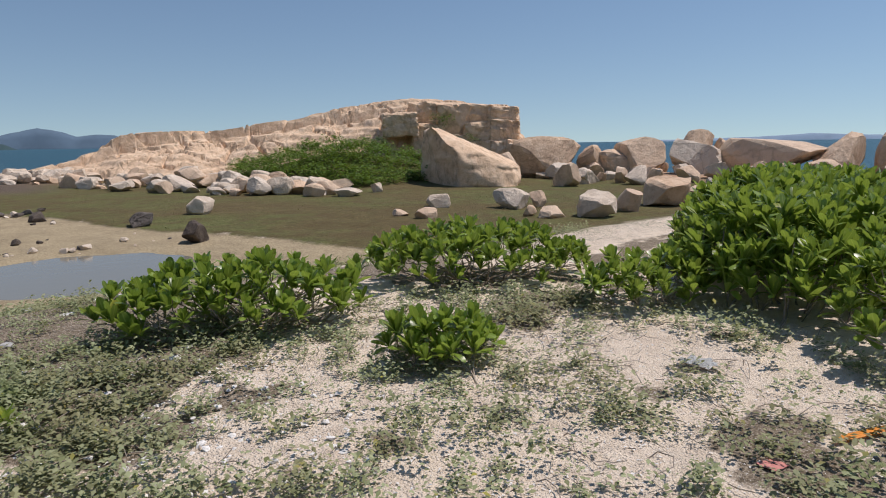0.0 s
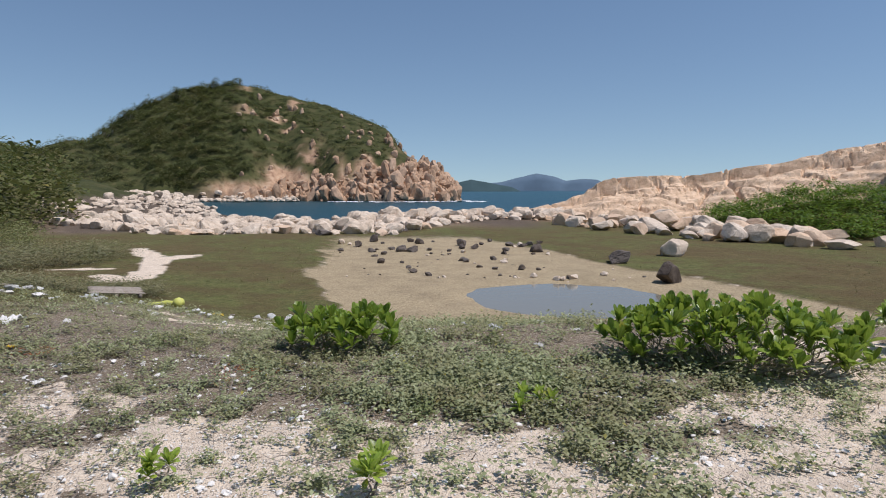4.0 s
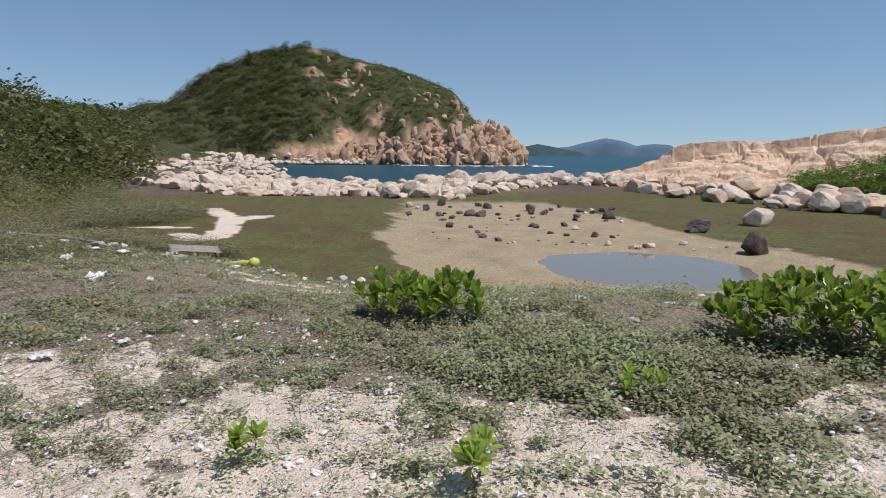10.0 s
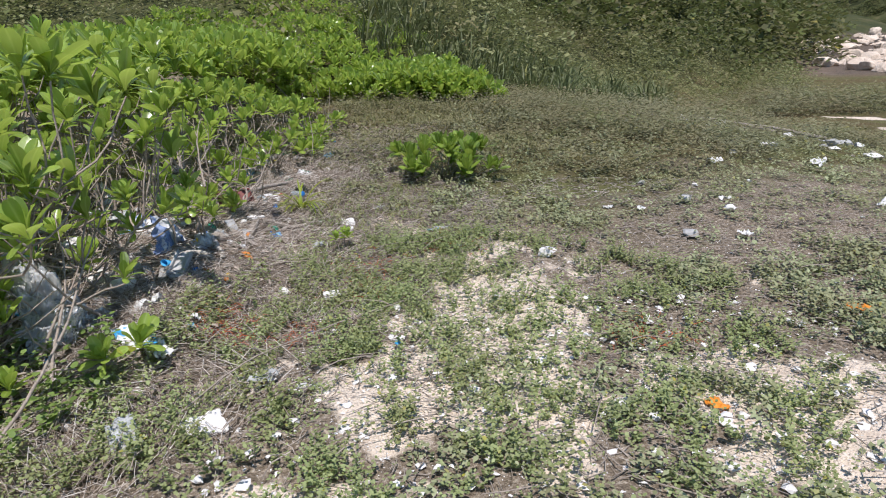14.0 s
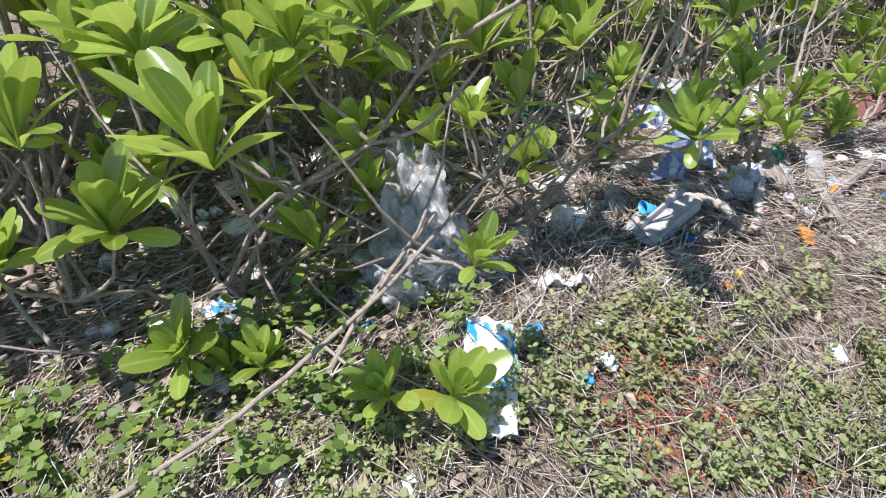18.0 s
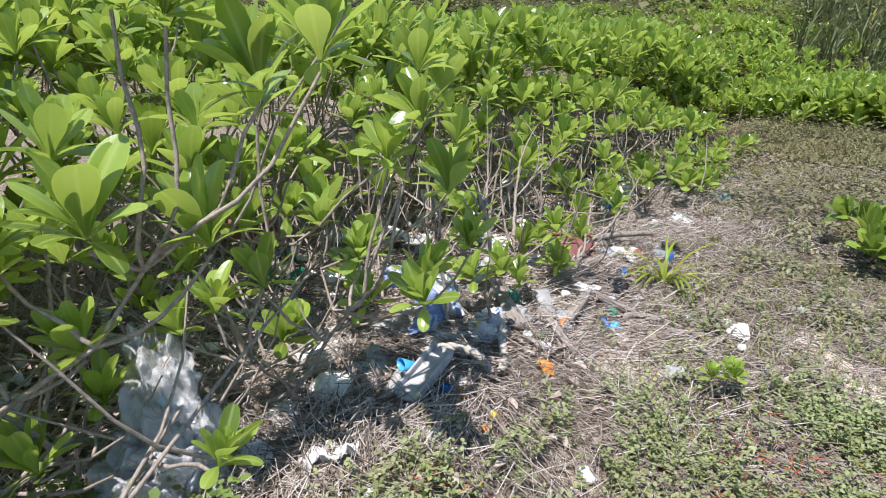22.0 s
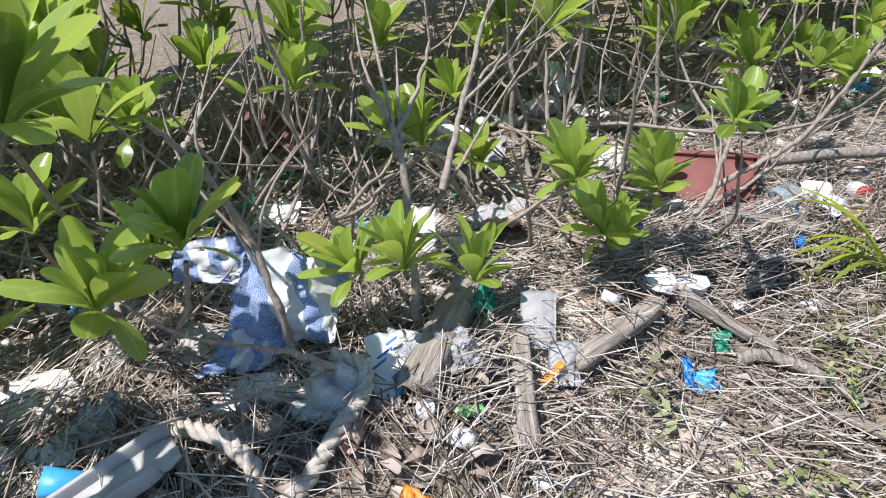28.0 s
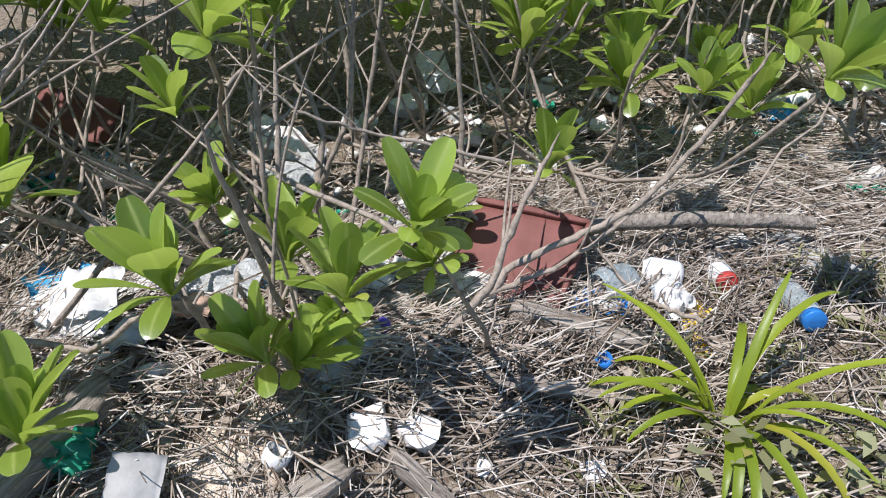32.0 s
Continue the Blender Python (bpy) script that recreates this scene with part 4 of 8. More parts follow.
ROS_LO = [rosette(np.random.RandomState(80 + i), 12, 0.66, 4, 3, 0.8 + 0.1 * i) for i in range(4)]
ROS_MID = [mesh_from("rosette", *rosette(np.random.RandomState(90 + i), 15, 0.66, 5, 3, 0.75 + 0.1 * i), LEAF_DARK, True, rib_of(15, 5, 3)) for i in range(4)]
ROS_FULL = [mesh_from("rosette", *rosette(np.random.RandomState(60 + i), 17, 0.75, 7, 3, o), LEAF, True, rib_of(17, 7, 3)) for i, o in enumerate((1.0, 0.85, 1.1, 0.75))]
HEARTS = [mesh_from("rosette", *rosette(np.random.RandomState(70 + i), 6, 0.55, 7, 5, 0.35), LEAF, True, rib_of(6, 7, 5)) for i in range(4)]
LEAVES = []
for i in range(8):
    r_ = np.random.RandomState(75 + i)
    L_ = 0.77 * r_.uniform(0.85, 1.1)
    LEAVES.append(mesh_from("leaf", *leaf_shape(L_, L_ * r_.uniform(0.33, 0.42), 0.0, r_.uniform(-0.1, 0.35) + 0.12 * i, 10, 5, 0.68, r_.uniform(0.25, 0.5) - 0.09 * i), LEAF, True, rib_of(1, 10, 5)))


def near_rosette(top, m, rng):
    """A rosette seen close: its heart in one piece, each outer leaf a piece of its own, the oldest curled under."""
    ros = part("rosette", HEARTS[rng.randint(4)], top, "", m)
    n = 12
    for i in range(n):
        f = i / (n - 1)
        up = 1.28 - 1.0 * f ** 1.7 + rng.uniform(-0.15, 0.15)
        q = Matrix.Rotation(i * 2.4 + rng.uniform(-0.2, 0.2), 4, "Z") @ Matrix.Translation((0.012, 0, 0.06 * (1 - f))) @ Matrix.Rotation(-up, 4, "Y") @ Matrix.Rotation(rng.uniform(-0.3, 0.3), 4, "X") @ Matrix.Scale(rng.uniform(0.82, 1.08) * (1 - 0.2 * f * f), 4)
        part("leaf", LEAVES[min(7, int(8 * f * rng.uniform(0.6, 1.15)))], ros, "", q)


def stem_to(root, tip, rng, r0=0.012, r1=0.005):
    """A woody shoot that leaves the root low, arches out and turns up under its rosette."""
    root, tip = np.array(root, float), np.array(tip, float)
    d = tip - root
    t = np.linspace(0, 1, 7)
    k = rng.uniform(0.75, 1.0)
    p = root + d * np.column_stack([t**k, t**k, t**(1.25 / k)])
    wob = np.column_stack([np.sin(t * 3.1 * rng.uniform(1, 3) + rng.uniform(0, 6)) * np.sin(t * 3.14) for _ in range(3)])
    p = p + wob * 0.045 * np.linalg.norm(d)
    return tube(p, np.linspace(r0, r1, 7), 5)


def shrub(name, label, root, tips, group="", hi=True, seed=0, spreadr=0.12, close=(), bare=0):
    """A shrub of woody shoots, each ending in a rosette; tips are rows of x, y, z, width."""
    rng = np.random.RandomState(seed)
    root = np.array([root[0], root[1], float(ground_z(root[0], root[1])) - 0.03])
    top = thing(name, label, "shrub", group, Matrix.Translation(root))
    # main stems leave the root low and arch outwards; shoots fork from them
    mains = []
    for k in range(max(3, len(tips) // 3)):
        x, y, z, w = tips[rng.randint(len(tips))]
        end = (np.array([x, y, z]) - root) * [0.82, 0.82, rng.uniform(0.45, 0.75)]
        if x < -1 and y > np.interp(x, EDGE_X, EDGE_Y) + 0.45:
            continue
        start = np.array([*rng.normal(0, spreadr, 2), 0.0])
        line, faces = stem_to(start, end, rng, 0.008 + 0.010 * min(1, end[2] + 0.1) * rng.uniform(0.5, 1.2), 0.005)
        part("stem", mesh_from("stem", line, faces, BARK, True), top)
        mains.append(line.reshape(7, -1, 3).mean(1))
    for k in range(bare):
        a = rng.uniform(0, 6.283)
        L = rng.uniform(0.4, 1.1)
        p0 = rng.normal(0, 0.3, 2)
        line, faces = stem_to((*p0, 0.0), (p0[0] + L * math.cos(a), p0[1] + 0.7 * L * math.sin(a), rng.uniform(0.05, 0.75)), rng, rng.uniform(0.004, 0.011), 0.0025)
        far_end = line.reshape(7, -1, 3).mean(1)[3:] + root
        if (far_end[:, 1] > np.interp(far_end[:, 0], EDGE_X, EDGE_Y) + 0.32).any():
            continue
        part("bare_stem", mesh_from("bare_stem", line, faces, BARK, True), top)
    for i, (x, y, z, w) in enumerate(tips):
        tip = np.array([x, y, z]) - root
        nodes = np.concatenate([q[3:] for q in mains] or [np.zeros((1, 3))])
        gap = np.linalg.norm(nodes - tip, axis=1) + np.where(nodes[:, 2] > tip[2] - 0.04, 1.0, 0.0)
        start = nodes[np.argmin(gap + rng.uniform(0, 0.15, len(gap)))]
        if start[2] > tip[2] - 0.04:
            start = np.array([*(tip[:2] * 0.75), 0.0])
        part("shoot", mesh_from("shoot", *stem_to(start, tip + [0, 0, -0.02], rng, 0.0065, 0.0045), BARK, True), top)
        lean = tip[:2] / (np.linalg.norm(tip) + 0.3) * 0.5
        m = Matrix.LocRotScale(tip, Euler((-lean[1] + rng.uniform(-0.2, 0.2), lean[0] + rng.uniform(-0.2, 0.2), rng.uniform(0, 6.28))), (w,) * 3)
        if (x, y, z, w) in close:
            near_rosette(top, m, rng)
        else:
            part("rosette", (ROS_FULL if hi else ROS_MID)[rng.randint(4)], top, "", m)
    return top


def dome_tips(cx, cy, rx, ry, h, n, size, rng, low=0.35, turn=0.0):
    """Rosette places over an uneven dome."""
    out = []
    for i in range(n):
        a, q = i * 2.39996 + rng.uniform(-0.3, 0.3), math.sqrt((i + 0.5) / n)
        lx, ly = rx * q * math.cos(a), ry * q * math.sin(a)
        x, y = cx + lx * math.cos(turn) - ly * math.sin(turn), cy + lx * math.sin(turn) + ly * math.cos(turn)
        top = h * (low + (1 - low) * math.sqrt(max(0, 1 - q**2.2))) * (rng.uniform(0.8, 1.08) if i % 3 else rng.uniform(0.3, 0.75))
        out.append((x, y, float(ground_z(x, y)) + top, size * rng.uniform(0.75, 1.2)))
    return out


rngs = np.random.RandomState(21)
for name, label, cx, cy, rx, ry, h, n, size, turn in (
        ("beach_shrub", "low spreading shrub with glossy light green rosettes", 7.0, 3.3, 1.15, 0.62, 0.50, 110, 0.26, -0.45),
        ("beach_shrub", "low dense shrub with glossy light green rosettes", 9.95, 3.0, 1.45, 0.75, 0.52, 130, 0.27, -0.5),
        ("beach_shrub", "small round bright green shrub in bare sand", 7.5, 1.3, 0.42, 0.32, 0.30, 30, 0.25, -0.7),
        ("beach_shrub", "small bright green shrub at the edge of the turf", 3.4, 4.2, 0.62, 0.36, 0.36, 46, 0.23, 0.0),
        ("beach_shrub", "open shrub of bare shoots and bright rosettes", -4.2, 4.15, 0.62, 0.42, 0.36, 30, 0.25, 0.3),
        ("beach_shrub", "low fringe shrub in front of the tall bank", 10.1, 0.95, 0.75, 0.45, 0.42, 46, 0.25, -0.3),
        ("beach_shrub", "shrub with pale green rosettes leaning over sand", 9.75, -1.35, 0.6, 0.6, 0.7, 44, 0.25, 0.0)):
    tips = dome_tips(cx, cy, rx, ry, h, n, size, rngs, 0.28, turn)
    shrub(name, label, (cx, cy), tips, "low shrubs on the sand", False, int(abs(cx) * 10), 0.25)
for cx, cy, n, s in ((3.68, 1.02, 3, 0.17), (4.82, 2.25, 2, 0.15), (4.98, 2.22, 2, 0.15), (2.55, 1.3, 3, 0.13), (-2.9, 2.2, 3, 0.1), (-1.75, 0.0, 2, 0.16)):
    tips = [(cx + rngs.uniform(-0.08, 0.08), cy + rngs.uniform(-0.08, 0.08), float(ground_z(cx, cy)) + rngs.uniform(0.06, 0.16), s) for _ in range(n)]
    shrub("seedling", "young bright green seedling in the herb mat", (cx, cy), tips, "seedlings", True, int(abs(cx) * 31) % 1000, 0.02, tips)


def spread_rosettes(name, label, xy, h, size, rng, kind="stuff", leaf=LEAF):
    z = ground_z(xy[:, 0], xy[:, 1]) + h
    P = rows_of(xy, z, size, rng, 0.5, (0.8, 1.15))
    v, fa = spread(ROS_LO, P, 4)
    return thing(name, label, "shrubs", "", None, mesh_from(name, v, fa, leaf, True, np.tile(rib_of(12, 4, 3), len(xy))), kind)


def inside(n, cx, cy, rx, ry, turn, rng):
    a, q = rng.uniform(0, 6.283, n), np.sqrt(rng.uniform(0, 1, n))
    lx, ly = rx * q * np.cos(a), ry * q * np.sin(a)
    return np.column_stack([cx + lx * math.cos(turn) - ly * math.sin(turn), cy + lx * math.sin(turn) + ly * math.cos(turn)]), q


# tall dense bush beyond the sand
xy, q = inside(1500, 13.4, 0.35, 3.7, 1.55, 0.28, rngs)
hh = 1.12 * (0.3 + 0.7 * np.sqrt(1 - np.minimum(q, 1) ** 2.5)) * (0.75 + 0.4 * fbm(xy[:, 0], xy[:, 1], 1.1, 41)) * rngs.uniform(0.04, 1.05, len(xy)) ** 0.6
bush = spread_rosettes("shrub_bank", "tall dense bank of glossy green shrubs on the sand", xy, hh, rngs.uniform(0.24, 0.34, len(xy)), rngs, "stuff", LEAF_DARK)
pieces = []
for i in range(220):
    p = xy[rngs.randint(len(xy))]
    g = float(ground_z(*p))
    pieces.append(stem_to((p[0] + rngs.uniform(-0.3, 0.3), p[1] + rngs.uniform(-0.3, 0.3), g - 0.03), (p[0], p[1], g + 0.7), rngs, 0.012, 0.006))
part("stems", mesh_from("stems", *joined(pieces), BARK, True), bush)

# low bright shrubs under the hill
xy = np.concatenate([inside(1500, -12.8, 6.6, 4.6, 2.0, 0.45, rngs)[0], inside(420, -9.6, 7.9, 1.6, 0.8, 0.5, rngs)[0], inside(350, -16.5, 9.5, 3.5, 1.8, 0.4, rngs)[0]])
hh = (0.05 + 0.95 * fbm(xy[:, 0], xy[:, 1], 0.5, 42)) * rngs.uniform(0.08, 0.9, len(xy))
spread_rosettes("low_shrubs", "low carpet of bright green shrubs under the hill", xy, hh, rngs.uniform(0.2, 0.34, len(xy)), rngs)

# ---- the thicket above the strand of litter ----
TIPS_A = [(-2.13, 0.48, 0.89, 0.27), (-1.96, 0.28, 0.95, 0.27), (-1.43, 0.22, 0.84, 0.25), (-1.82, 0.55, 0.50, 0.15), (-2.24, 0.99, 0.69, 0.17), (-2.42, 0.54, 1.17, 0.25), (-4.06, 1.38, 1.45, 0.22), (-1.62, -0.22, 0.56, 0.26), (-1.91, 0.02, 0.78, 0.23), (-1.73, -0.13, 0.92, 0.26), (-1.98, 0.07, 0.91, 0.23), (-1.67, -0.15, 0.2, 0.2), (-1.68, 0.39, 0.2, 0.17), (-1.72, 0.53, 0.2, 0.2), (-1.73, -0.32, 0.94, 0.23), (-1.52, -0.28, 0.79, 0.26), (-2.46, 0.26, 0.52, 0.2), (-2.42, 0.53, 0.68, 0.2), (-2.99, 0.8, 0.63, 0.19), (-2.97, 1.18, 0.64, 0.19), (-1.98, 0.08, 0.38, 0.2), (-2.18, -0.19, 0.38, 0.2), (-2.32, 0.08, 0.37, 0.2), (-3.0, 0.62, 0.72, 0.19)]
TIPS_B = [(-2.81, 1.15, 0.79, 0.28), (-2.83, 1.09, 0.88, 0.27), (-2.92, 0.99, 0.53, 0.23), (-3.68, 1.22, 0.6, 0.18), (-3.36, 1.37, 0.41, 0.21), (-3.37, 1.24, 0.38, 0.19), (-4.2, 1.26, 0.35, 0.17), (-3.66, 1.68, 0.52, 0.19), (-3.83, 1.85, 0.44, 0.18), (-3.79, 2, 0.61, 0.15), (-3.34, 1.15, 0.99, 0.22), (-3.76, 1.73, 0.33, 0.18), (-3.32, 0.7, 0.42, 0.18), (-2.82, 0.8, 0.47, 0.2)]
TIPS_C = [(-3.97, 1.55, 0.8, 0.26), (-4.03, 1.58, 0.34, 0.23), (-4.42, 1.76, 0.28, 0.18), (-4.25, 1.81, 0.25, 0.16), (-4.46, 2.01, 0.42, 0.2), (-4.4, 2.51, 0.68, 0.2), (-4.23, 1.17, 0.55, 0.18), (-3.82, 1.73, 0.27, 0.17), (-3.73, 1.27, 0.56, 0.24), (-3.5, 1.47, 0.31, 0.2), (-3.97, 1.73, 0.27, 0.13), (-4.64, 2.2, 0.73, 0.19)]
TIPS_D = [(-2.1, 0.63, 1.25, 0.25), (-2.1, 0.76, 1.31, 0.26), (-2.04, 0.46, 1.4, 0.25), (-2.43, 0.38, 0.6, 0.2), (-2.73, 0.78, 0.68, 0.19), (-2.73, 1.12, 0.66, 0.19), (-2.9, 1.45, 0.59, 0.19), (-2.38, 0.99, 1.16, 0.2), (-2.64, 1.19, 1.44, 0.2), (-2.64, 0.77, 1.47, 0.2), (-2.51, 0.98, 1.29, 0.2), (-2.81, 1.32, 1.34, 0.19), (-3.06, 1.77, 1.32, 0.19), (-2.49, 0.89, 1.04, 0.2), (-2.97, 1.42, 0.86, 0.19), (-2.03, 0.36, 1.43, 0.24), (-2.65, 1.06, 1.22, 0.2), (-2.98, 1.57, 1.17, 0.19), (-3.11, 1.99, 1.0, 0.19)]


def thicket():
    rng = np.random.RandomState(77)
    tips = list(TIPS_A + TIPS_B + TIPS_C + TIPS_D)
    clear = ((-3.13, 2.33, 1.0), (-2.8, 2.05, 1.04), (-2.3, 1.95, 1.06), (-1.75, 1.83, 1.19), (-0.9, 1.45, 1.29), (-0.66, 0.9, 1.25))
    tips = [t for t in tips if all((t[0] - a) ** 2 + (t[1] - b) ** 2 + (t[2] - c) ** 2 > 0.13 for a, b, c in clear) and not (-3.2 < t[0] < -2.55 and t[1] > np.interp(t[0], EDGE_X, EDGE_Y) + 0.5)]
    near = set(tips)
    # crowns over the thicket, and a thin understorey along its face
    for count, x0, x1, b0, b1, low, high, gap in ((330, -8.6, -1.3, 0.35, 3.4, 0.88, 1.08, 0.034), (60, -3.2, -1.25, 0.35, 2.2, 0.85, 1.1, 0.034), (42, -6.0, -2.0, 0.7, 2.6, 0.4, 0.75, 0.06), (44, -8.2, -4.9, -0.1, 0.8, 0.35, 0.95, 0.04), (14, -3.0, -1.35, 0.1, 1.0, 0.3, 0.9, 0.06), (60, -4.0, -1.3, 1.2, 3.4, 1.0, 1.17, 0.03), (8, -4.8, -2.9, 0.25, 1.2, 0.66, 0.92, 0.05), (150, -8.0, -1.3, 1.25, 3.6, 0.86, 1.08, 0.02), (30, -3.4, -1.5, 0.5, 1.6, 0.55, 0.85, 0.04)):
        made = tries = 0
        while made < count and tries < 6000:
            tries += 1
            x = rng.uniform(x0, x1)
            back = b0 + (b1 - b0) * rng.uniform() ** 1.2
            y = np.interp(x, EDGE_X, EDGE_Y) - back
            z = min(0.82 + 0.45 * max(back, 0), 1.42) * np.interp(x, [-8.5, -6, -4.5], [0.6, 0.82, 1.0]) * rng.uniform(low, high)
            if all((x - a) ** 2 + (y - b) ** 2 + (z - c) ** 2 > gap for a, b, c, _ in tips) and all((x - a) ** 2 + (y - b) ** 2 > 0.9 for a, b, c in clear):
                tips.append((x, y, z, rng.uniform(0.17, 0.25)))
                made += 1
    roots = []
    for x in np.arange(-8.3, -1.5, 0.62):
        for back in (0.45, 1.5, 2.6):
            roots.append((x + rng.uniform(-0.2, 0.2), float(np.interp(x, EDGE_X, EDGE_Y)) - back))
    groups = {}
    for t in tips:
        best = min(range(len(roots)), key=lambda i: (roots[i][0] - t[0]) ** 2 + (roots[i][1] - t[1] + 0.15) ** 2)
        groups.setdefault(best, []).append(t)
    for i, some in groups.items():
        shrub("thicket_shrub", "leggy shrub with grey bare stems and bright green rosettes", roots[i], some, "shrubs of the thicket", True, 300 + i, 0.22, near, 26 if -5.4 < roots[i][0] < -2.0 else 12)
    # the mass behind
    n = 3000
    x = rng.uniform(-12, -1.0, n)
    y = np.interp(x, EDGE_X, EDGE_Y) - rng.uniform(0.4, 6.5, n)
    hh = np.minimum(0.8 + 0.35 * (np.interp(x, EDGE_X, EDGE_Y) - y), np.interp(x, [-6, -3.5], [1.3, 1.75])) * rng.uniform(0.8, 1.08, n) * (0.85 + 0.3 * fbm(x, y, 0.8, 43))
    keep = (np.interp(x, EDGE_X, EDGE_Y) - y > 3.0) | (x < -8) | ((rng.uniform(size=n) < 0.85) & (np.interp(x, EDGE_X, EDGE_Y) - y > 1.35))
    spread_rosettes("thicket_back", "dense mass of bright green shrubs behind the thicket", np.column_stack([x, y])[keep], hh[keep], rng.uniform(0.22, 0.33, keep.sum()), rng)


thicket()


# ---- herb mat, grass, scrub ----
def sprig(rng, n=16, size=0.11):
    """A creeping sprig: short shoots with small round leaves."""
    out = []
    for k in range(n):
        a, q = rng.uniform(0, 6.283), rng.uniform(0.1, 1) ** 0.7
        h = size * rng.uniform(0.1, 1.3) * (1.1 - 0.6 * q)
        L = rng.uniform(0.020, 0.034)
        rise = rng.uniform(-0.1, 0.6)
        v, fa = np.array([[0, 0, 0], [0.55, -0.36, 0.1 + rise * 0.5], [1, 0, rise], [0.55, 0.36, 0.1 + rise * 0.5]]) * L, np.array([[0, 1, 2, 3]])
        v = turned(v, rng.uniform(0, 6.283)) + [size * q * math.cos(a), size * q * math.sin(a), h]
        out.append((v, fa))
    return joined(out)


def near_sprig(rng, shoots=3, pairs=4):
    """A sprig seen close: upright shoots with pairs of small round leaves."""
    out = []
    disc = np.array([[0, 0, 0], [0.3, -0.40, 0.05], [0.8, -0.36, 0.1], [1.0, 0, 0.08], [0.8, 0.36, 0.1], [0.3, 0.40, 0.05]])
    for k in range(shoots):
        a, lean, h = rng.uniform(0, 6.283), rng.uniform(0.2, 1.0), rng.uniform(0.04, 0.11)
        for j in range(pairs):
            f = (j + 1) / pairs
            p = np.array([math.cos(a) * lean * h * f, math.sin(a) * lean * h * f, h * f])
            b = rng.uniform(0, 6.283)
            for side in (0, math.pi):
                L = rng.uniform(0.011, 0.019) * (1.15 - 0.35 * f)
                up = rng.uniform(-0.1, 0.7)
                v = disc * L
                v = np.column_stack([v[:, 0] * math.cos(up) - v[:, 2] * math.sin(up), v[:, 1], v[:, 0] * math.sin(up) + v[:, 2]])
                out.append((turned(v, b + side) + p, np.array([[0, 1, 2, 3], [0, 3, 4, 5]])))
    return joined(out)


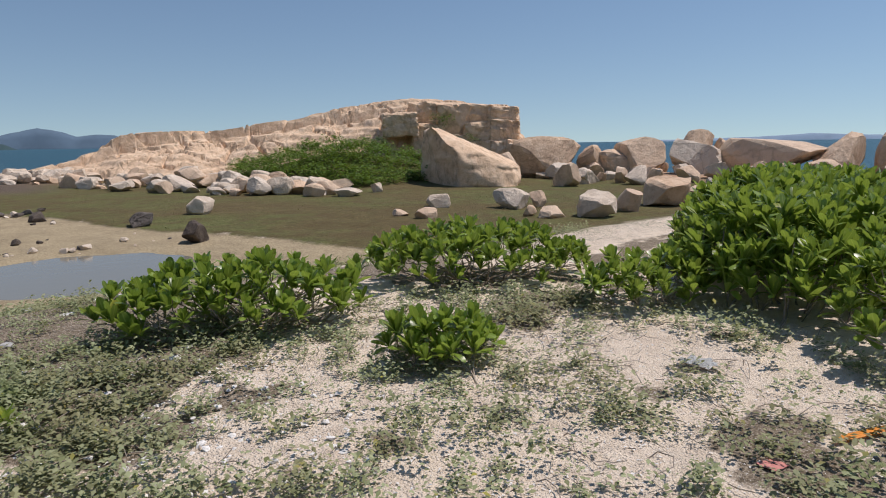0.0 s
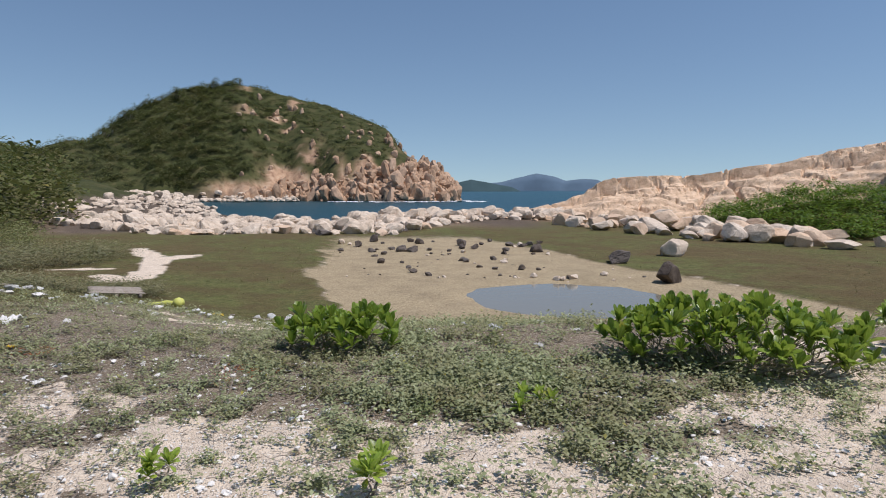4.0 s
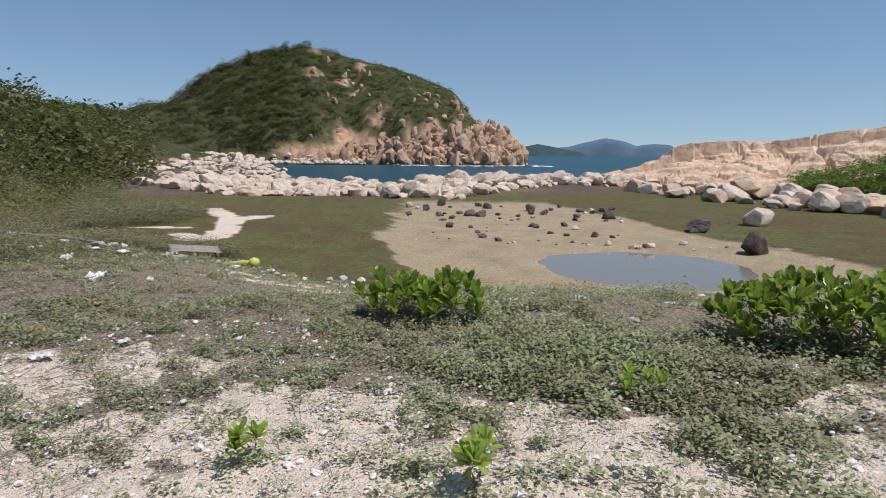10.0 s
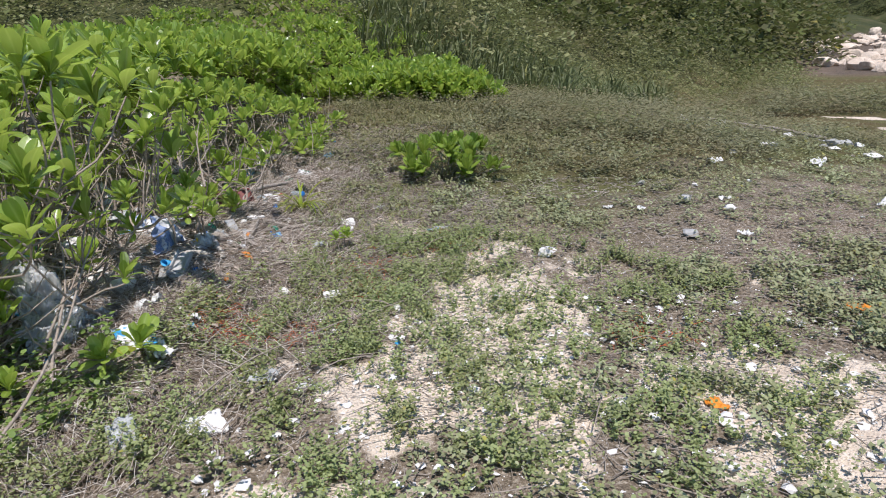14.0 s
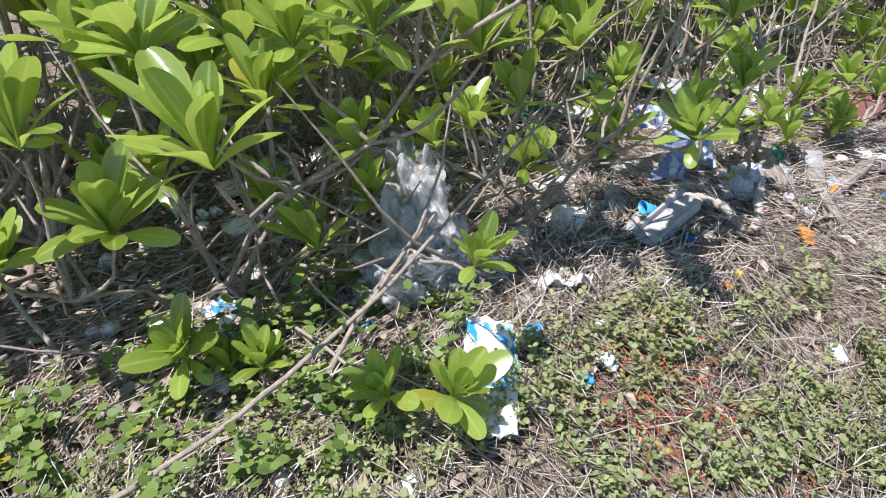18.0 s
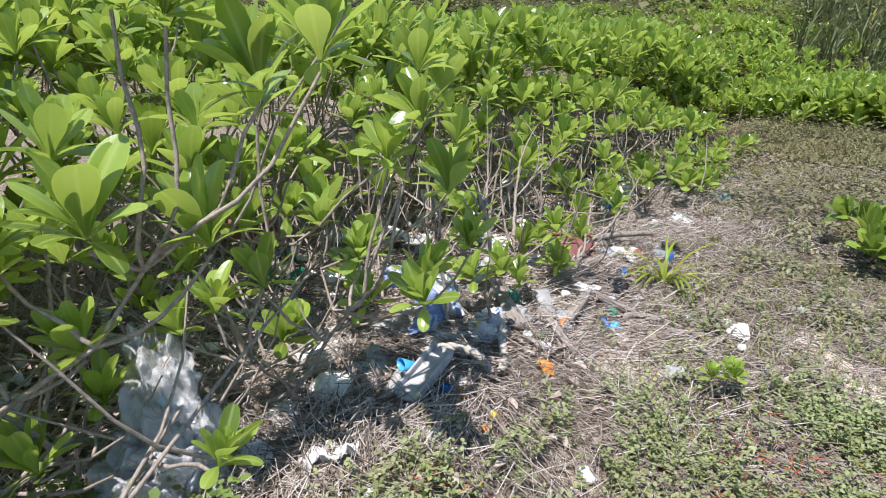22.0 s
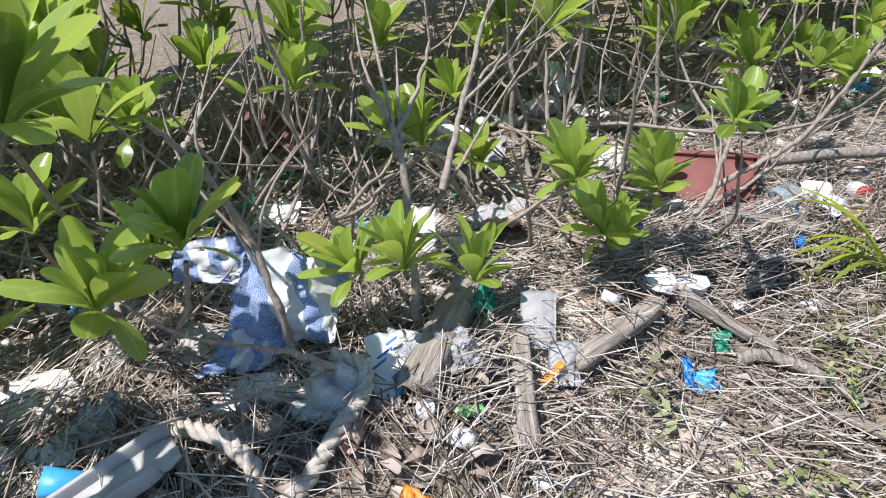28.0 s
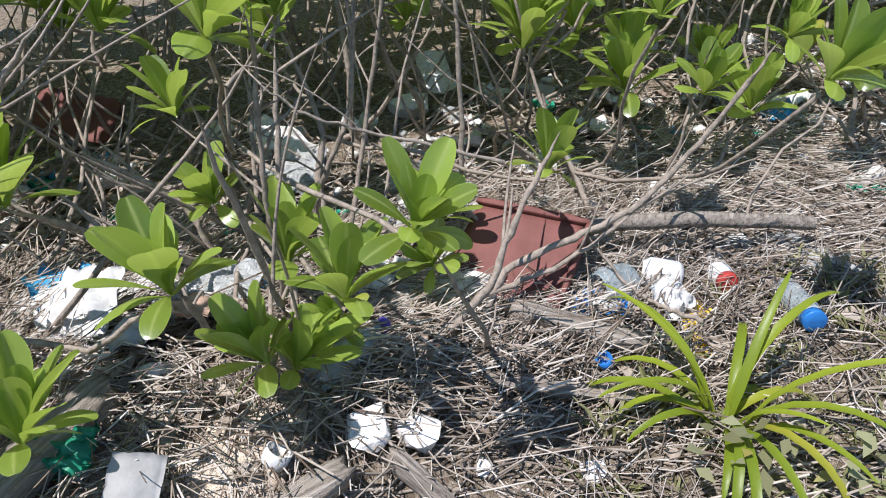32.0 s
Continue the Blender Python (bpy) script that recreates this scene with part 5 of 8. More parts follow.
def herb_mat():
    rng = np.random.RandomState(31)
    temp = [sprig(np.random.RandomState(500 + i), 22, 0.085) for i in range(6)]
    pts = []
    for n, cx, cy, rx, ry in ((13000, 2.4, 2.6, 3.6, 3.2), (13000, 6.3, 0.8, 3.8, 3.0), (7600, 0.5, 7.0, 6.5, 4.5), (6000, 0.5, 2.5, 9.0, 8.0), (4000, -5.0, 5.0, 3.5, 3.0), (2600, 13.5, 7.0, 4.5, 2.6)):
        pts.append(inside(n, cx, cy, rx, ry, 0, rng)[0])
    xy = np.concatenate(pts)
    z, sand, mud, turf, rock, scrub = land(xy[:, 0], xy[:, 1])
    edge = xy[:, 1] - np.interp(xy[:, 0], EDGE_X, EDGE_Y)
    clump = fbm(xy[:, 0], xy[:, 1], 7.0, 51, 2)
    wide = fbm(xy[:, 0], xy[:, 1], 0.9, 52, 2)
    lane = np.zeros(len(xy))
    for cx, cy, sx, sy, a in SAND:
        lane = np.maximum(lane, a * np.exp(-(((xy[:, 0] - cx) / sx) ** 2 + ((xy[:, 1] - cy) / sy) ** 2)))
    keep = rng.uniform(size=len(xy)) < 0.04 + 0.96 * smooth(0.49, 0.57, clump + 0.35 * (wide - 0.5) - 0.10 * lane - 0.10 * sand) * np.interp(xy[:, 0], [-0.6, 0.5, 2.2, 9, 11], [1.0, 0.8, 0.62, 0.62, 1.0])
    thr = np.interp(xy[:, 0], [-5, -4, -3, -2.2, -1.6, -1.2, -0.9], [1.3, 1.0, 0.75, 0.4, 0.1, 0.0, -9])
    keep &= (mud < 0.3) & (edge > thr + 0.6 * (clump - 0.5))
    keep &= rng.uniform(size=len(xy)) < 1 - 0.85 * turf
    keep &= (np.abs(xy[:, 0] + 1.2) > 2.2) | (xy[:, 1] > 3.4) | (rng.uniform(size=len(xy)) < np.interp(xy[:, 0], [-0.6, 0.6], [0.3, 1.0]))
    xy, z = xy[keep], z[keep]
    dist = np.hypot(xy[:, 0] - 2.5, xy[:, 1] + 0.4)
    P = rows_of(xy, z - 0.005, rng.uniform(0.5, 1.05, len(xy)) * np.interp(dist, [0, 5, 12], [1.0, 1.1, 1.5]) * np.interp(xy[:, 0], [2.5, 4.5], [1.0, 1.3]), rng, 0.4, (0.6, 1.6))
    v, fa = spread(temp, P, 6)
    thing("herb_mat", "mat of small grey-green creeping herbs on shell sand", "herbs", "", None, mesh_from("herb_mat", v, fa, HERB, True), "stuff")
    # the near herbs along the thicket's edge
    temp = [near_sprig(np.random.RandomState(520 + i)) for i in range(8)]
    xy = np.concatenate([inside(15000, -1.2, 1.7, 1.9, 1.9, 0, rng)[0], inside(3500, -3.2, 2.6, 1.6, 1.0, -0.4, rng)[0]])
    z = ground_z(xy[:, 0], xy[:, 1])
    edge = xy[:, 1] - np.interp(xy[:, 0], EDGE_X, EDGE_Y)
    thr = np.interp(xy[:, 0], [-5, -4, -3, -2.2, -1.6, -1.2, -0.9], [1.4, 1.25, 1.0, 0.35, 0.0, -0.3, -9])
    clump = fbm(xy[:, 0], xy[:, 1], 5.5, 53, 3)
    keep = (edge > thr + 0.5 * (clump - 0.5)) & (rng.uniform(size=len(xy)) < np.clip(1.4 - 0.9 * np.maximum(xy[:, 0] + 0.2, 0), 0.15, 1) * (0.06 + 0.7 * smooth(0.42, 0.64, clump)) * np.interp(xy[:, 0], [-3.2, -2.0, -1.2, -0.4], [0.35, 0.8, 0.75, 0.5]))
    xy, z = xy[keep], z[keep]
    v, fa = spread(temp, rows_of(xy, z + 0.003, rng.uniform(0.6, 1.25, len(xy)), rng, 0.5, (0.6, 1.5)), 17)
    thing("low_herbs", "light green round-leaved herbs beside the thicket", "herbs", "", None, mesh_from("low_herbs", v, fa, NEAR_HERB, True), "stuff")
    # broader round leaves at the foot of the thicket
    xy = np.column_stack([rng.uniform(-2.3, -1.2, 120), rng.uniform(-1.1, 0.5, 120)])
    xy = xy[np.abs(xy[:, 1] - np.interp(xy[:, 0], EDGE_X, EDGE_Y)) < 0.45]
    v, fa = spread(temp, rows_of(xy, ground_z(xy[:, 0], xy[:, 1]) + 0.003, rng.uniform(1.5, 2.6, len(xy)), rng, 0.5, (0.5, 1.0)), 18)
    thing("creeper", "dark green round-leaved creeper under the thicket's edge", "creeper", "", None, mesh_from("creeper", v, fa, CREEPER, True), "stuff")
    # grey twigs and stalks among the herbs
    n = 15000
    xy = np.concatenate([inside(n // 5, 5.0, 1.6, 4.5, 3.2, 0, rng)[0], inside(n // 2, -0.8, 3.2, 3.2, 3.0, 0, rng)[0], inside(n // 2, -3.6, 2.9, 1.8, 1.1, -0.5, rng)[0]])
    sticks = []
    for k in range(8):
        L = rng.uniform(0.03, 0.11)
        t = np.linspace(-0.5, 0.5, 3)
        sticks.append(tube(np.column_stack([t * L, 0.15 * L * np.sin(t * 4 + k), 0.012 + rng.uniform(-0.5, 0.5) * t * L]), np.full(3, rng.uniform(0.0010, 0.0022)), 3))
    xy = xy[(xy[:, 1] > np.interp(xy[:, 0], EDGE_X, EDGE_Y) + 0.2)]
    P = rows_of(xy, ground_z(xy[:, 0], xy[:, 1]) + rng.uniform(0, 0.02, len(xy)), rng.uniform(0.6, 1.6, len(xy)), rng, 0.0, (0.8, 1.3))
    v, fa = spread(sticks, P, 19)
    thing("dry_twigs", "thin grey dry stalks strewn among the herbs", "plant litter", "", None, mesh_from("dry_twigs", v, fa, TWIG, True), "stuff")
    # red dry shoots in patches
    pieces = []
    for cx, cy, q in RED_PATCH:
        for k in range(46):
            x, y = rng.normal(cx, q), rng.normal(cy, q)
            a, L = rng.uniform(0, 6.283), rng.uniform(0.03, 0.11)
            t = np.linspace(0, 1, 4)
            g = float(ground_z(x, y)) + rng.uniform(0.015, 0.04)
            pieces.append(tube(np.column_stack([x + L * t * math.cos(a) + 0.01 * np.sin(t * 6), y + L * t * math.sin(a), g + 0.02 * np.sin(t * 3)]), np.linspace(0.0022, 0.001, 4), 3))
    thing("red_shoots", "orange-red dry creeping shoots in the herbs", "herbs", "", None, mesh_from("red_shoots", *joined(pieces), RED_SHOOT, True), "stuff")


NEAR_HERB = mat_leaf("near_herb_leaf", (0.15, 0.185, 0.065), (0.36, 0.415, 0.18), (0.40, 0.47, 0.15), 0.6, 0.3, 0.25, 0.97, False, 0.35, 2.0)
CREEPER = mat_leaf("creeper_leaf", (0.075, 0.125, 0.025), (0.20, 0.28, 0.07), (0.25, 0.35, 0.06), 0.5, 0.35, 0.25)
TWIG = mat_plain("grey_twig", (0.46, 0.40, 0.33), 0.9, 0.2, 0.7, 8, (0.10, 0.075, 0.055))
RED_PATCH = ((-1.96, 0.91, 0.10), (-2.1, 1.05, 0.1), (-2.12, 1.99, 0.12), (-2.4, 2.77, 0.15), (-1.96, 0.99, 0.1), (0.52, 4.3, 0.12), (2.6, 3.45, 0.16), (-2.5, 2.1, 0.12), (-1.7, 1.3, 0.1), (-0.5, 2.6, 0.12))
herb_mat()


def blade_tuft(rng, n, h, wide, out=0.5):
    pieces = []
    for k in range(n):
        a = rng.uniform(0, 6.283)
        up = rng.uniform(0.9, 1.5)
        v, fa = leaf_shape(h * rng.uniform(0.6, 1.1), wide, up, rng.uniform(0.2, 1.0) * out * 2, 3, 2, 0.4, 0)
        v = turned(v, a) + [rng.uniform(-0.05, 0.05) * h, rng.uniform(-0.05, 0.05) * h, 0]
        pieces.append((v, fa))
    return joined(pieces)


def leaf_clump(rng, n, small=0.09, large=0.18):
    """A bushy clump, one unit wide: many small leaf sprays on an uneven dome."""
    pieces = []
    for k in range(n):
        a, q = rng.uniform(0, 6.283), math.sqrt(rng.uniform())
        z = math.sqrt(max(0, 1 - q * q)) * rng.uniform(0.55, 1.05) * 0.55
        s = rng.uniform(small, large)
        up = rng.uniform(-0.35, 0.75)
        c, e = s * math.cos(up), s * math.sin(up)
        v, fa = np.array([(0, 0, 0), (0.55 * c, -0.42 * s, 0.55 * e + 0.05 * s), (c, 0, e - 0.1 * s), (0.5 * c, 0.42 * s, 0.5 * e - 0.05 * s)]), np.array([(0, 1, 2, 3)])
        pieces.append((turned(v, rng.uniform(0, 6.283)) + [0.5 * q * math.cos(a), 0.5 * q * math.sin(a), z], fa))
    return joined(pieces)


def meadows():
    rng = np.random.RandomState(61)
    # short turf on the flats
    xy = np.concatenate([inside(4200, 0, 22, 14, 12, 0, rng)[0], inside(2500, 24, 22, 16, 12, 0, rng)[0], inside(2500, -5, 9, 6, 5, 0, rng)[0]])
    z, sand, mud, turf, rock, scrub = land(xy[:, 0], xy[:, 1])
    keep = rng.uniform(size=len(xy)) < 0.4 * turf
    xy, z = xy[keep], z[keep]
    temp = [blade_tuft(np.random.RandomState(i), 6, 0.07, 0.022, 0.9) for i in range(4)]
    v, fa = spread(temp, rows_of(xy, z - 0.01, rng.uniform(0.7, 1.5, len(xy)), rng, 0.8, (0.3, 0.7)), 7)
    thing("turf", "short green and brown turf on the flat", "grass", "", None, mesh_from("turf", v, fa, GRASS, True), "stuff")
    # dry grass below the hill and tall tussocks
    temp = [leaf_clump(np.random.RandomState(20 + i), 46, 0.035, 0.08) for i in range(4)]
    xy = np.concatenate([inside(1300, -6.0, 6.0, 4.0, 2.6, 0.5, rng)[0], inside(1300, -6.5, 15.5, 4.6, 2.4, 0.25, rng)[0], inside(900, -11, 13, 5, 4, 0.4, rng)[0], inside(500, 32, 19, 10, 3.5, 0.4, rng)[0], inside(900, -11.5, 28, 4.2, 5.0, 0.2, rng)[0], inside(350, 14.5, 4.6, 4.0, 1.6, 0, rng)[0], inside(1500, -9.5, 11.5, 6.0, 4.0, 0.5, rng)[0], inside(700, -5.5, 9.0, 3.0, 2.0, 0.4, rng)[0]])
    z, sand, *_ = land(xy[:, 0], xy[:, 1])
    grow = np.where((xy[:, 1] > 12.5) & (xy[:, 0] < 0), 0.75, np.where(xy[:, 0] > 8, 0.28, 0.5)) * np.where((xy[:, 1] > 22) & (xy[:, 0] < 0), 1.5, 1.0)
    ok = ((sand < 0.4) | (xy[:, 0] > 9)) & (rng.uniform(size=len(xy)) < 0.25 + 0.9 * fbm(xy[:, 0], xy[:, 1], 0.6, 63, 3))
    xy, z, grow = xy[ok], z[ok], grow[ok]
    v, fa = spread(temp, rows_of(xy, z - 0.01, grow * rng.uniform(0.5, 1.5, len(xy)), rng, 0.5, (0.5, 1.1)), 8)
    thing("dry_scrub", "low grey-brown scrub and dry grass below the hill", "scrub", "", None, mesh_from("dry_scrub", v, fa, DRY_SCRUB, True), "stuff")
    # pale dry grass round the end of the thicket
    temp = [blade_tuft(np.random.RandomState(40 + i), 12, 0.16, 0.012, 1.1) for i in range(5)]
    xy = np.concatenate([inside(2600, -8.6, 6.3, 3.0, 1.5, 0.6, rng)[0], inside(1500, -5.6, 4.6, 2.2, 1.2, 0.7, rng)[0], inside(1500, -3.6, 3.2, 1.8, 0.8, 0.5, rng)[0]])
    xy = xy[xy[:, 1] > np.interp(xy[:, 0], EDGE_X, EDGE_Y) + np.interp(xy[:, 0], [-6, -4], [0.25, 0.9])]
    xy = xy[rng.uniform(size=len(xy)) < np.interp(xy[:, 0], [-6, -3], [1.0, 0.35])]
    v, fa = spread(temp, rows_of(xy, ground_z(xy[:, 0], xy[:, 1]) - 0.005, rng.uniform(0.5, 1.3, len(xy)) * np.interp(xy[:, 0], [-7, -4], [1.0, 0.55]), rng, 0.6, (0.4, 1.0)), 21)
    thing("dry_grass", "pale olive dry grass round the thicket's end", "grass", "", None, mesh_from("dry_grass", v, fa, PALE_GRASS, True), "stuff")
    # reeds
    temp = [blade_tuft(np.random.RandomState(30 + i), 22, 1.25, 0.05, 0.95) for i in range(4)]
    az, r, xy = polar_points(380, -58, -36, lambda a: np.interp(a, [-66, -45, -27], [19, 22, 27]), lambda a: np.interp(a, [-66, -45, -27], [25, 30, 36]), rng)
    z = ground_z(xy[:, 0], xy[:, 1])
    v, fa = spread(temp, rows_of(xy, z - 0.02, rng.uniform(0.6, 1.15, len(xy)), rng, 0.4), 9)
    thing("reed_belt", "belt of tall strap-leaved reeds at the hill's foot", "reeds", "", None, mesh_from("reed_belt", v, fa, REED, True), "stuff")


PALE_GRASS = mat_leaf("pale_grass_blade", (0.20, 0.20, 0.08), (0.40, 0.39, 0.20), (0.42, 0.42, 0.18), 0.6, 0.3, 0.25, 0.97, False, 0.4)
REED = mat_leaf("reed_leaf", (0.05, 0.07, 0.022), (0.17, 0.205, 0.085), (0.2, 0.25, 0.09), 0.55, 0.3, 0.25, 0.97, False, 0.4)
meadows()


def woods():
    rng = np.random.RandomState(71)
    temp = [leaf_clump(np.random.RandomState(700 + i), 42) for i in range(6)]
    broad = [leaf_clump(np.random.RandomState(720 + i), 66, 0.08, 0.16) for i in range(6)]
    # the near hill
    az, r, xy = polar_points(5000, -125, -24, lambda a: np.interp(a, [-125, -95, -60, -45, -32, -24], [16, 14, 17, 24, 38, 62]), lambda a: np.interp(a, [-125, -45, -24], [98, 100, 150]), rng)
    z = ground_z(xy[:, 0], xy[:, 1])
    size = rng.uniform(0.9, 2.0, len(xy)) * np.interp(r, [15, 50, 120], [0.8, 1.3, 2.1]) * (0.6 + 0.8 * fbm(xy[:, 0], xy[:, 1], 0.08, 72))
    P = rows_of(xy, z - 0.15, size * np.where(rng.uniform(size=len(xy)) < 0.25, 1.9, 1.0), rng, 0.1, (0.9, 1.7))
    v, fa = spread(broad, P[r >= 42], 10)
    thing("hill_scrub", "dense dark green scrub covering the hillside", "scrub", "", None, mesh_from("hill_scrub", v, fa, SCRUB_LEAF, True), "stuff")
    az2, r2, xy2 = polar_points(3600, -122, -26, lambda a: np.interp(a, [-122, -95, -60, -45, -32, -26], [17, 15, 18, 25, 36, 42]), lambda a: np.interp(a, [-122, -45, -26], [46, 46, 62]), rng)
    near = rows_of(xy2, ground_z(xy2[:, 0], xy2[:, 1]) - 0.12, rng.uniform(0.5, 2.3, len(xy2)) * (0.6 + 0.8 * fbm(xy2[:, 0], xy2[:, 1], 0.15, 73)), rng, 0.1, (0.7, 1.5))
    v, fa = spread([leaf_clump(np.random.RandomState(740 + i), 74, 0.035, 0.08) for i in range(5)], np.concatenate([P[r < 42], near]), 21)
    az3, r3, xy3 = polar_points(420, -122, -27, lambda a: np.interp(a, [-122, -95, -60, -45, -32, -27], [21, 20, 24, 30, 42, 60]), lambda a: np.interp(a, [-122, -45, -27], [88, 90, 130]), rng)
    knot = fbm(xy3[:, 0], xy3[:, 1], 0.07, 74) > 0.42
    xy3, r3 = xy3[knot], r3[knot]
    full = [leaf_clump(np.random.RandomState(760 + i), 260, 0.03, 0.07) for i in range(4)]
    bv, bf = spread(full, rows_of(xy3, ground_z(xy3[:, 0], xy3[:, 1]) - 0.1, rng.uniform(1.8, 3.6, len(xy3)) * np.interp(r3, [20, 90], [0.75, 1.6]), rng, 0.1, (0.9, 1.35)), 22)
    thing("hill_bushes", "rounded dark green bushes standing out of the hillside scrub", "bushes", "", None, mesh_from("hill_bushes", bv, bf, BUSH_LEAF, True), "stuff")
    thing("slope_scrub", "grey-green and brown scrub at the foot of the hill", "scrub", "", None, mesh_from("slope_scrub", v, fa, SLOPE_LEAF, True), "stuff")
    # the headland
    az, r, xy = polar_points(5200, -31, 3, lambda a: a * 0 + 226.0, lambda a: a * 0 + 325.0, rng)
    z, sand, mud, turf, rock, scrub = land(xy[:, 0], xy[:, 1])
    keep = (rng.uniform(size=len(xy)) < scrub * (1 - rock) * np.interp(az, [-14, -6, 3], [1, 0.6, 0.4])) & (z > 2)
    xy, z, a = xy[keep], z[keep], az[keep]
    size = rng.uniform(2.0, 5.2, len(xy)) * np.interp(a, [-14, -7], [1.0, 0.62])
    v, fa = spread(broad, rows_of(xy, z - 0.4, size, rng, 0.15, (0.6, 1.3)), 11)
    thing("headland_scrub", "dark green scrub and low trees on the headland", "scrub", "", None, mesh_from("headland_scrub", v, fa, SCRUB_LEAF, True), "stuff")
    # bushes in the joints of the outcrop
    for a, r, zz, q in ((47.2, 61.5, 4.4, 2.0), (46.6, 61.8, 3.4, 1.5), (49.3, 60.8, 2.4, 1.4), (40.5, 60.0, 1.6, 2.2), (39.2, 60.5, 1.9, 1.7), (36.8, 60.0, 1.0, 1.8)):
        v, fa = joined([(leaf_clump(np.random.RandomState(int(a * 10) + k), 70, 0.07, 0.14)[0] * q * rng.uniform(0.5, 0.9) + [rng.uniform(-0.4, 0.4) * q, rng.uniform(-0.4, 0.4) * q, rng.uniform(-0.3, 0.2) * q], leaf_clump(np.random.RandomState(0), 70)[1]) for k in range(4)])
        thing("rock_bush", "dark green bush rooted in a joint of the outcrop", "bush", "bushes on the outcrop", Matrix.Translation((OX + r * math.sin(radians(a)), OY + r * math.cos(radians(a)), zz - 0.4)), mesh_from("rock_bush", v, fa, BANK_LEAF, True))
    # green bank below the outcrop
    az, r, xy = polar_points(620, 29, 47, lambda a: np.interp(a, [29, 40, 47], [54, 46, 50]), lambda a: a * 0 + 60.0, rng)
    z = ground_z(xy[:, 0], xy[:, 1])
    v, fa = spread(broad, rows_of(xy, z - 0.1 + np.interp(np.hypot(xy[:, 0] - OX, xy[:, 1] - OY), [50, 60], [0, 0.8]), rng.uniform(0.7, 1.8, len(xy)), rng, 0.2, (0.7, 1.3)), 12)
    thing("bank_scrub", "bright green bushes on the bank below the outcrop", "scrub", "", None, mesh_from("bank_scrub", v, fa, BANK_LEAF, True), "stuff")


BUSH_LEAF = mat_leaf("bush_leaf", (0.035, 0.058, 0.014), (0.13, 0.175, 0.045), (0.17, 0.24, 0.05), 0.6, 0.3, 0.25, 0.97, False, 0.3, 0.2)
SLOPE_LEAF = mat_leaf("slope_leaf", (0.07, 0.085, 0.03), (0.28, 0.30, 0.135), (0.30, 0.33, 0.12), 0.7, 0.2, 0.25, 0.99, False, 0.6, 0.25)
BANK_LEAF = mat_leaf("bank_leaf", (0.05, 0.095, 0.012), (0.15, 0.235, 0.03), (0.22, 0.34, 0.04), 0.6, 0.25, 0.25)
woods()


def litter_straw():
    """Dry stalks, twigs and dead leaves over the strand line."""
    rng = np.random.RandomState(81)
    n = 78000
    x = rng.uniform(-7.0, -0.9, n)
    e = np.interp(x, EDGE_X, EDGE_Y)
    y = e + rng.normal(0.0, 0.8, n)
    patch = fbm(x, y, 2.5, 82, 3)
    ok = rng.uniform(size=n) < 0.35 + 1.3 * (patch - 0.3)
    ok &= (y > e - 0.45) | (rng.uniform(size=n) < 0.5)
    x, y = x[ok], y[ok]
    n = len(x)
    z = ground_z(x, y)
    pieces = []
    for k in range(14):
        r = np.random.RandomState(810 + k)
        L, tilt = r.uniform(0.05, 0.20), r.uniform(-0.45, 0.45)
        t = np.linspace(-0.5, 0.5, 3 if k % 2 else 2)
        p = np.column_stack([t * L, 0.06 * L * np.sin(t * 5 + k), 0.012 + tilt * t * L])
        pieces.append(tube(p, np.full(len(t), r.uniform(0.0006, 0.0017)), 3))
    # lie in swathes, as the tide left them
    P = rows_of(np.column_stack([x, y]), z + rng.uniform(0, 1, n) ** 1.6 * 0.06, rng.uniform(0.6, 1.5, n), rng, 0.0, (0.8, 1.2))
    P[:, 4] = 6.283 * fbm(x, y, 1.2, 83, 2) + rng.normal(0, 0.7, n)
    v, fa = spread(pieces, P, 13)
    thing("straw_litter", "grey-brown straw and twigs washed up along the thicket", "plant litter", "", None, mesh_from("straw_litter", v, fa, DRY, True), "stuff")
    n = 6500
    x = rng.uniform(-8.0, -1.0, n)
    y = np.interp(x, EDGE_X, EDGE_Y) + rng.normal(-0.35, 0.7, n)
    temp = []
    for k in range(5):
        v, fa = leaf_shape(0.06, 0.02 + 0.003 * k, 0.25, 0.8 + 0.2 * k, 4, 3, 0.6, 0.6)
        temp.append((v, fa))
    P = rows_of(np.column_stack([x, y]), ground_z(x, y) + rng.uniform(0.0, 0.03, n), rng.uniform(0.5, 1.5, n), rng, 0.8, (0.6, 1.6))
    v, fa = spread(temp, P, 16)
    thing("dead_leaves", "curled grey-brown dead leaves under the thicket", "plant litter", "", None, mesh_from("dead_leaves", v, fa, DEAD, True), "stuff")


DEAD = mat_plain("dead_leaf", (0.50, 0.43, 0.35), 0.85, 0.2, 0.7, 14, (0.15, 0.10, 0.065))
litter_straw()


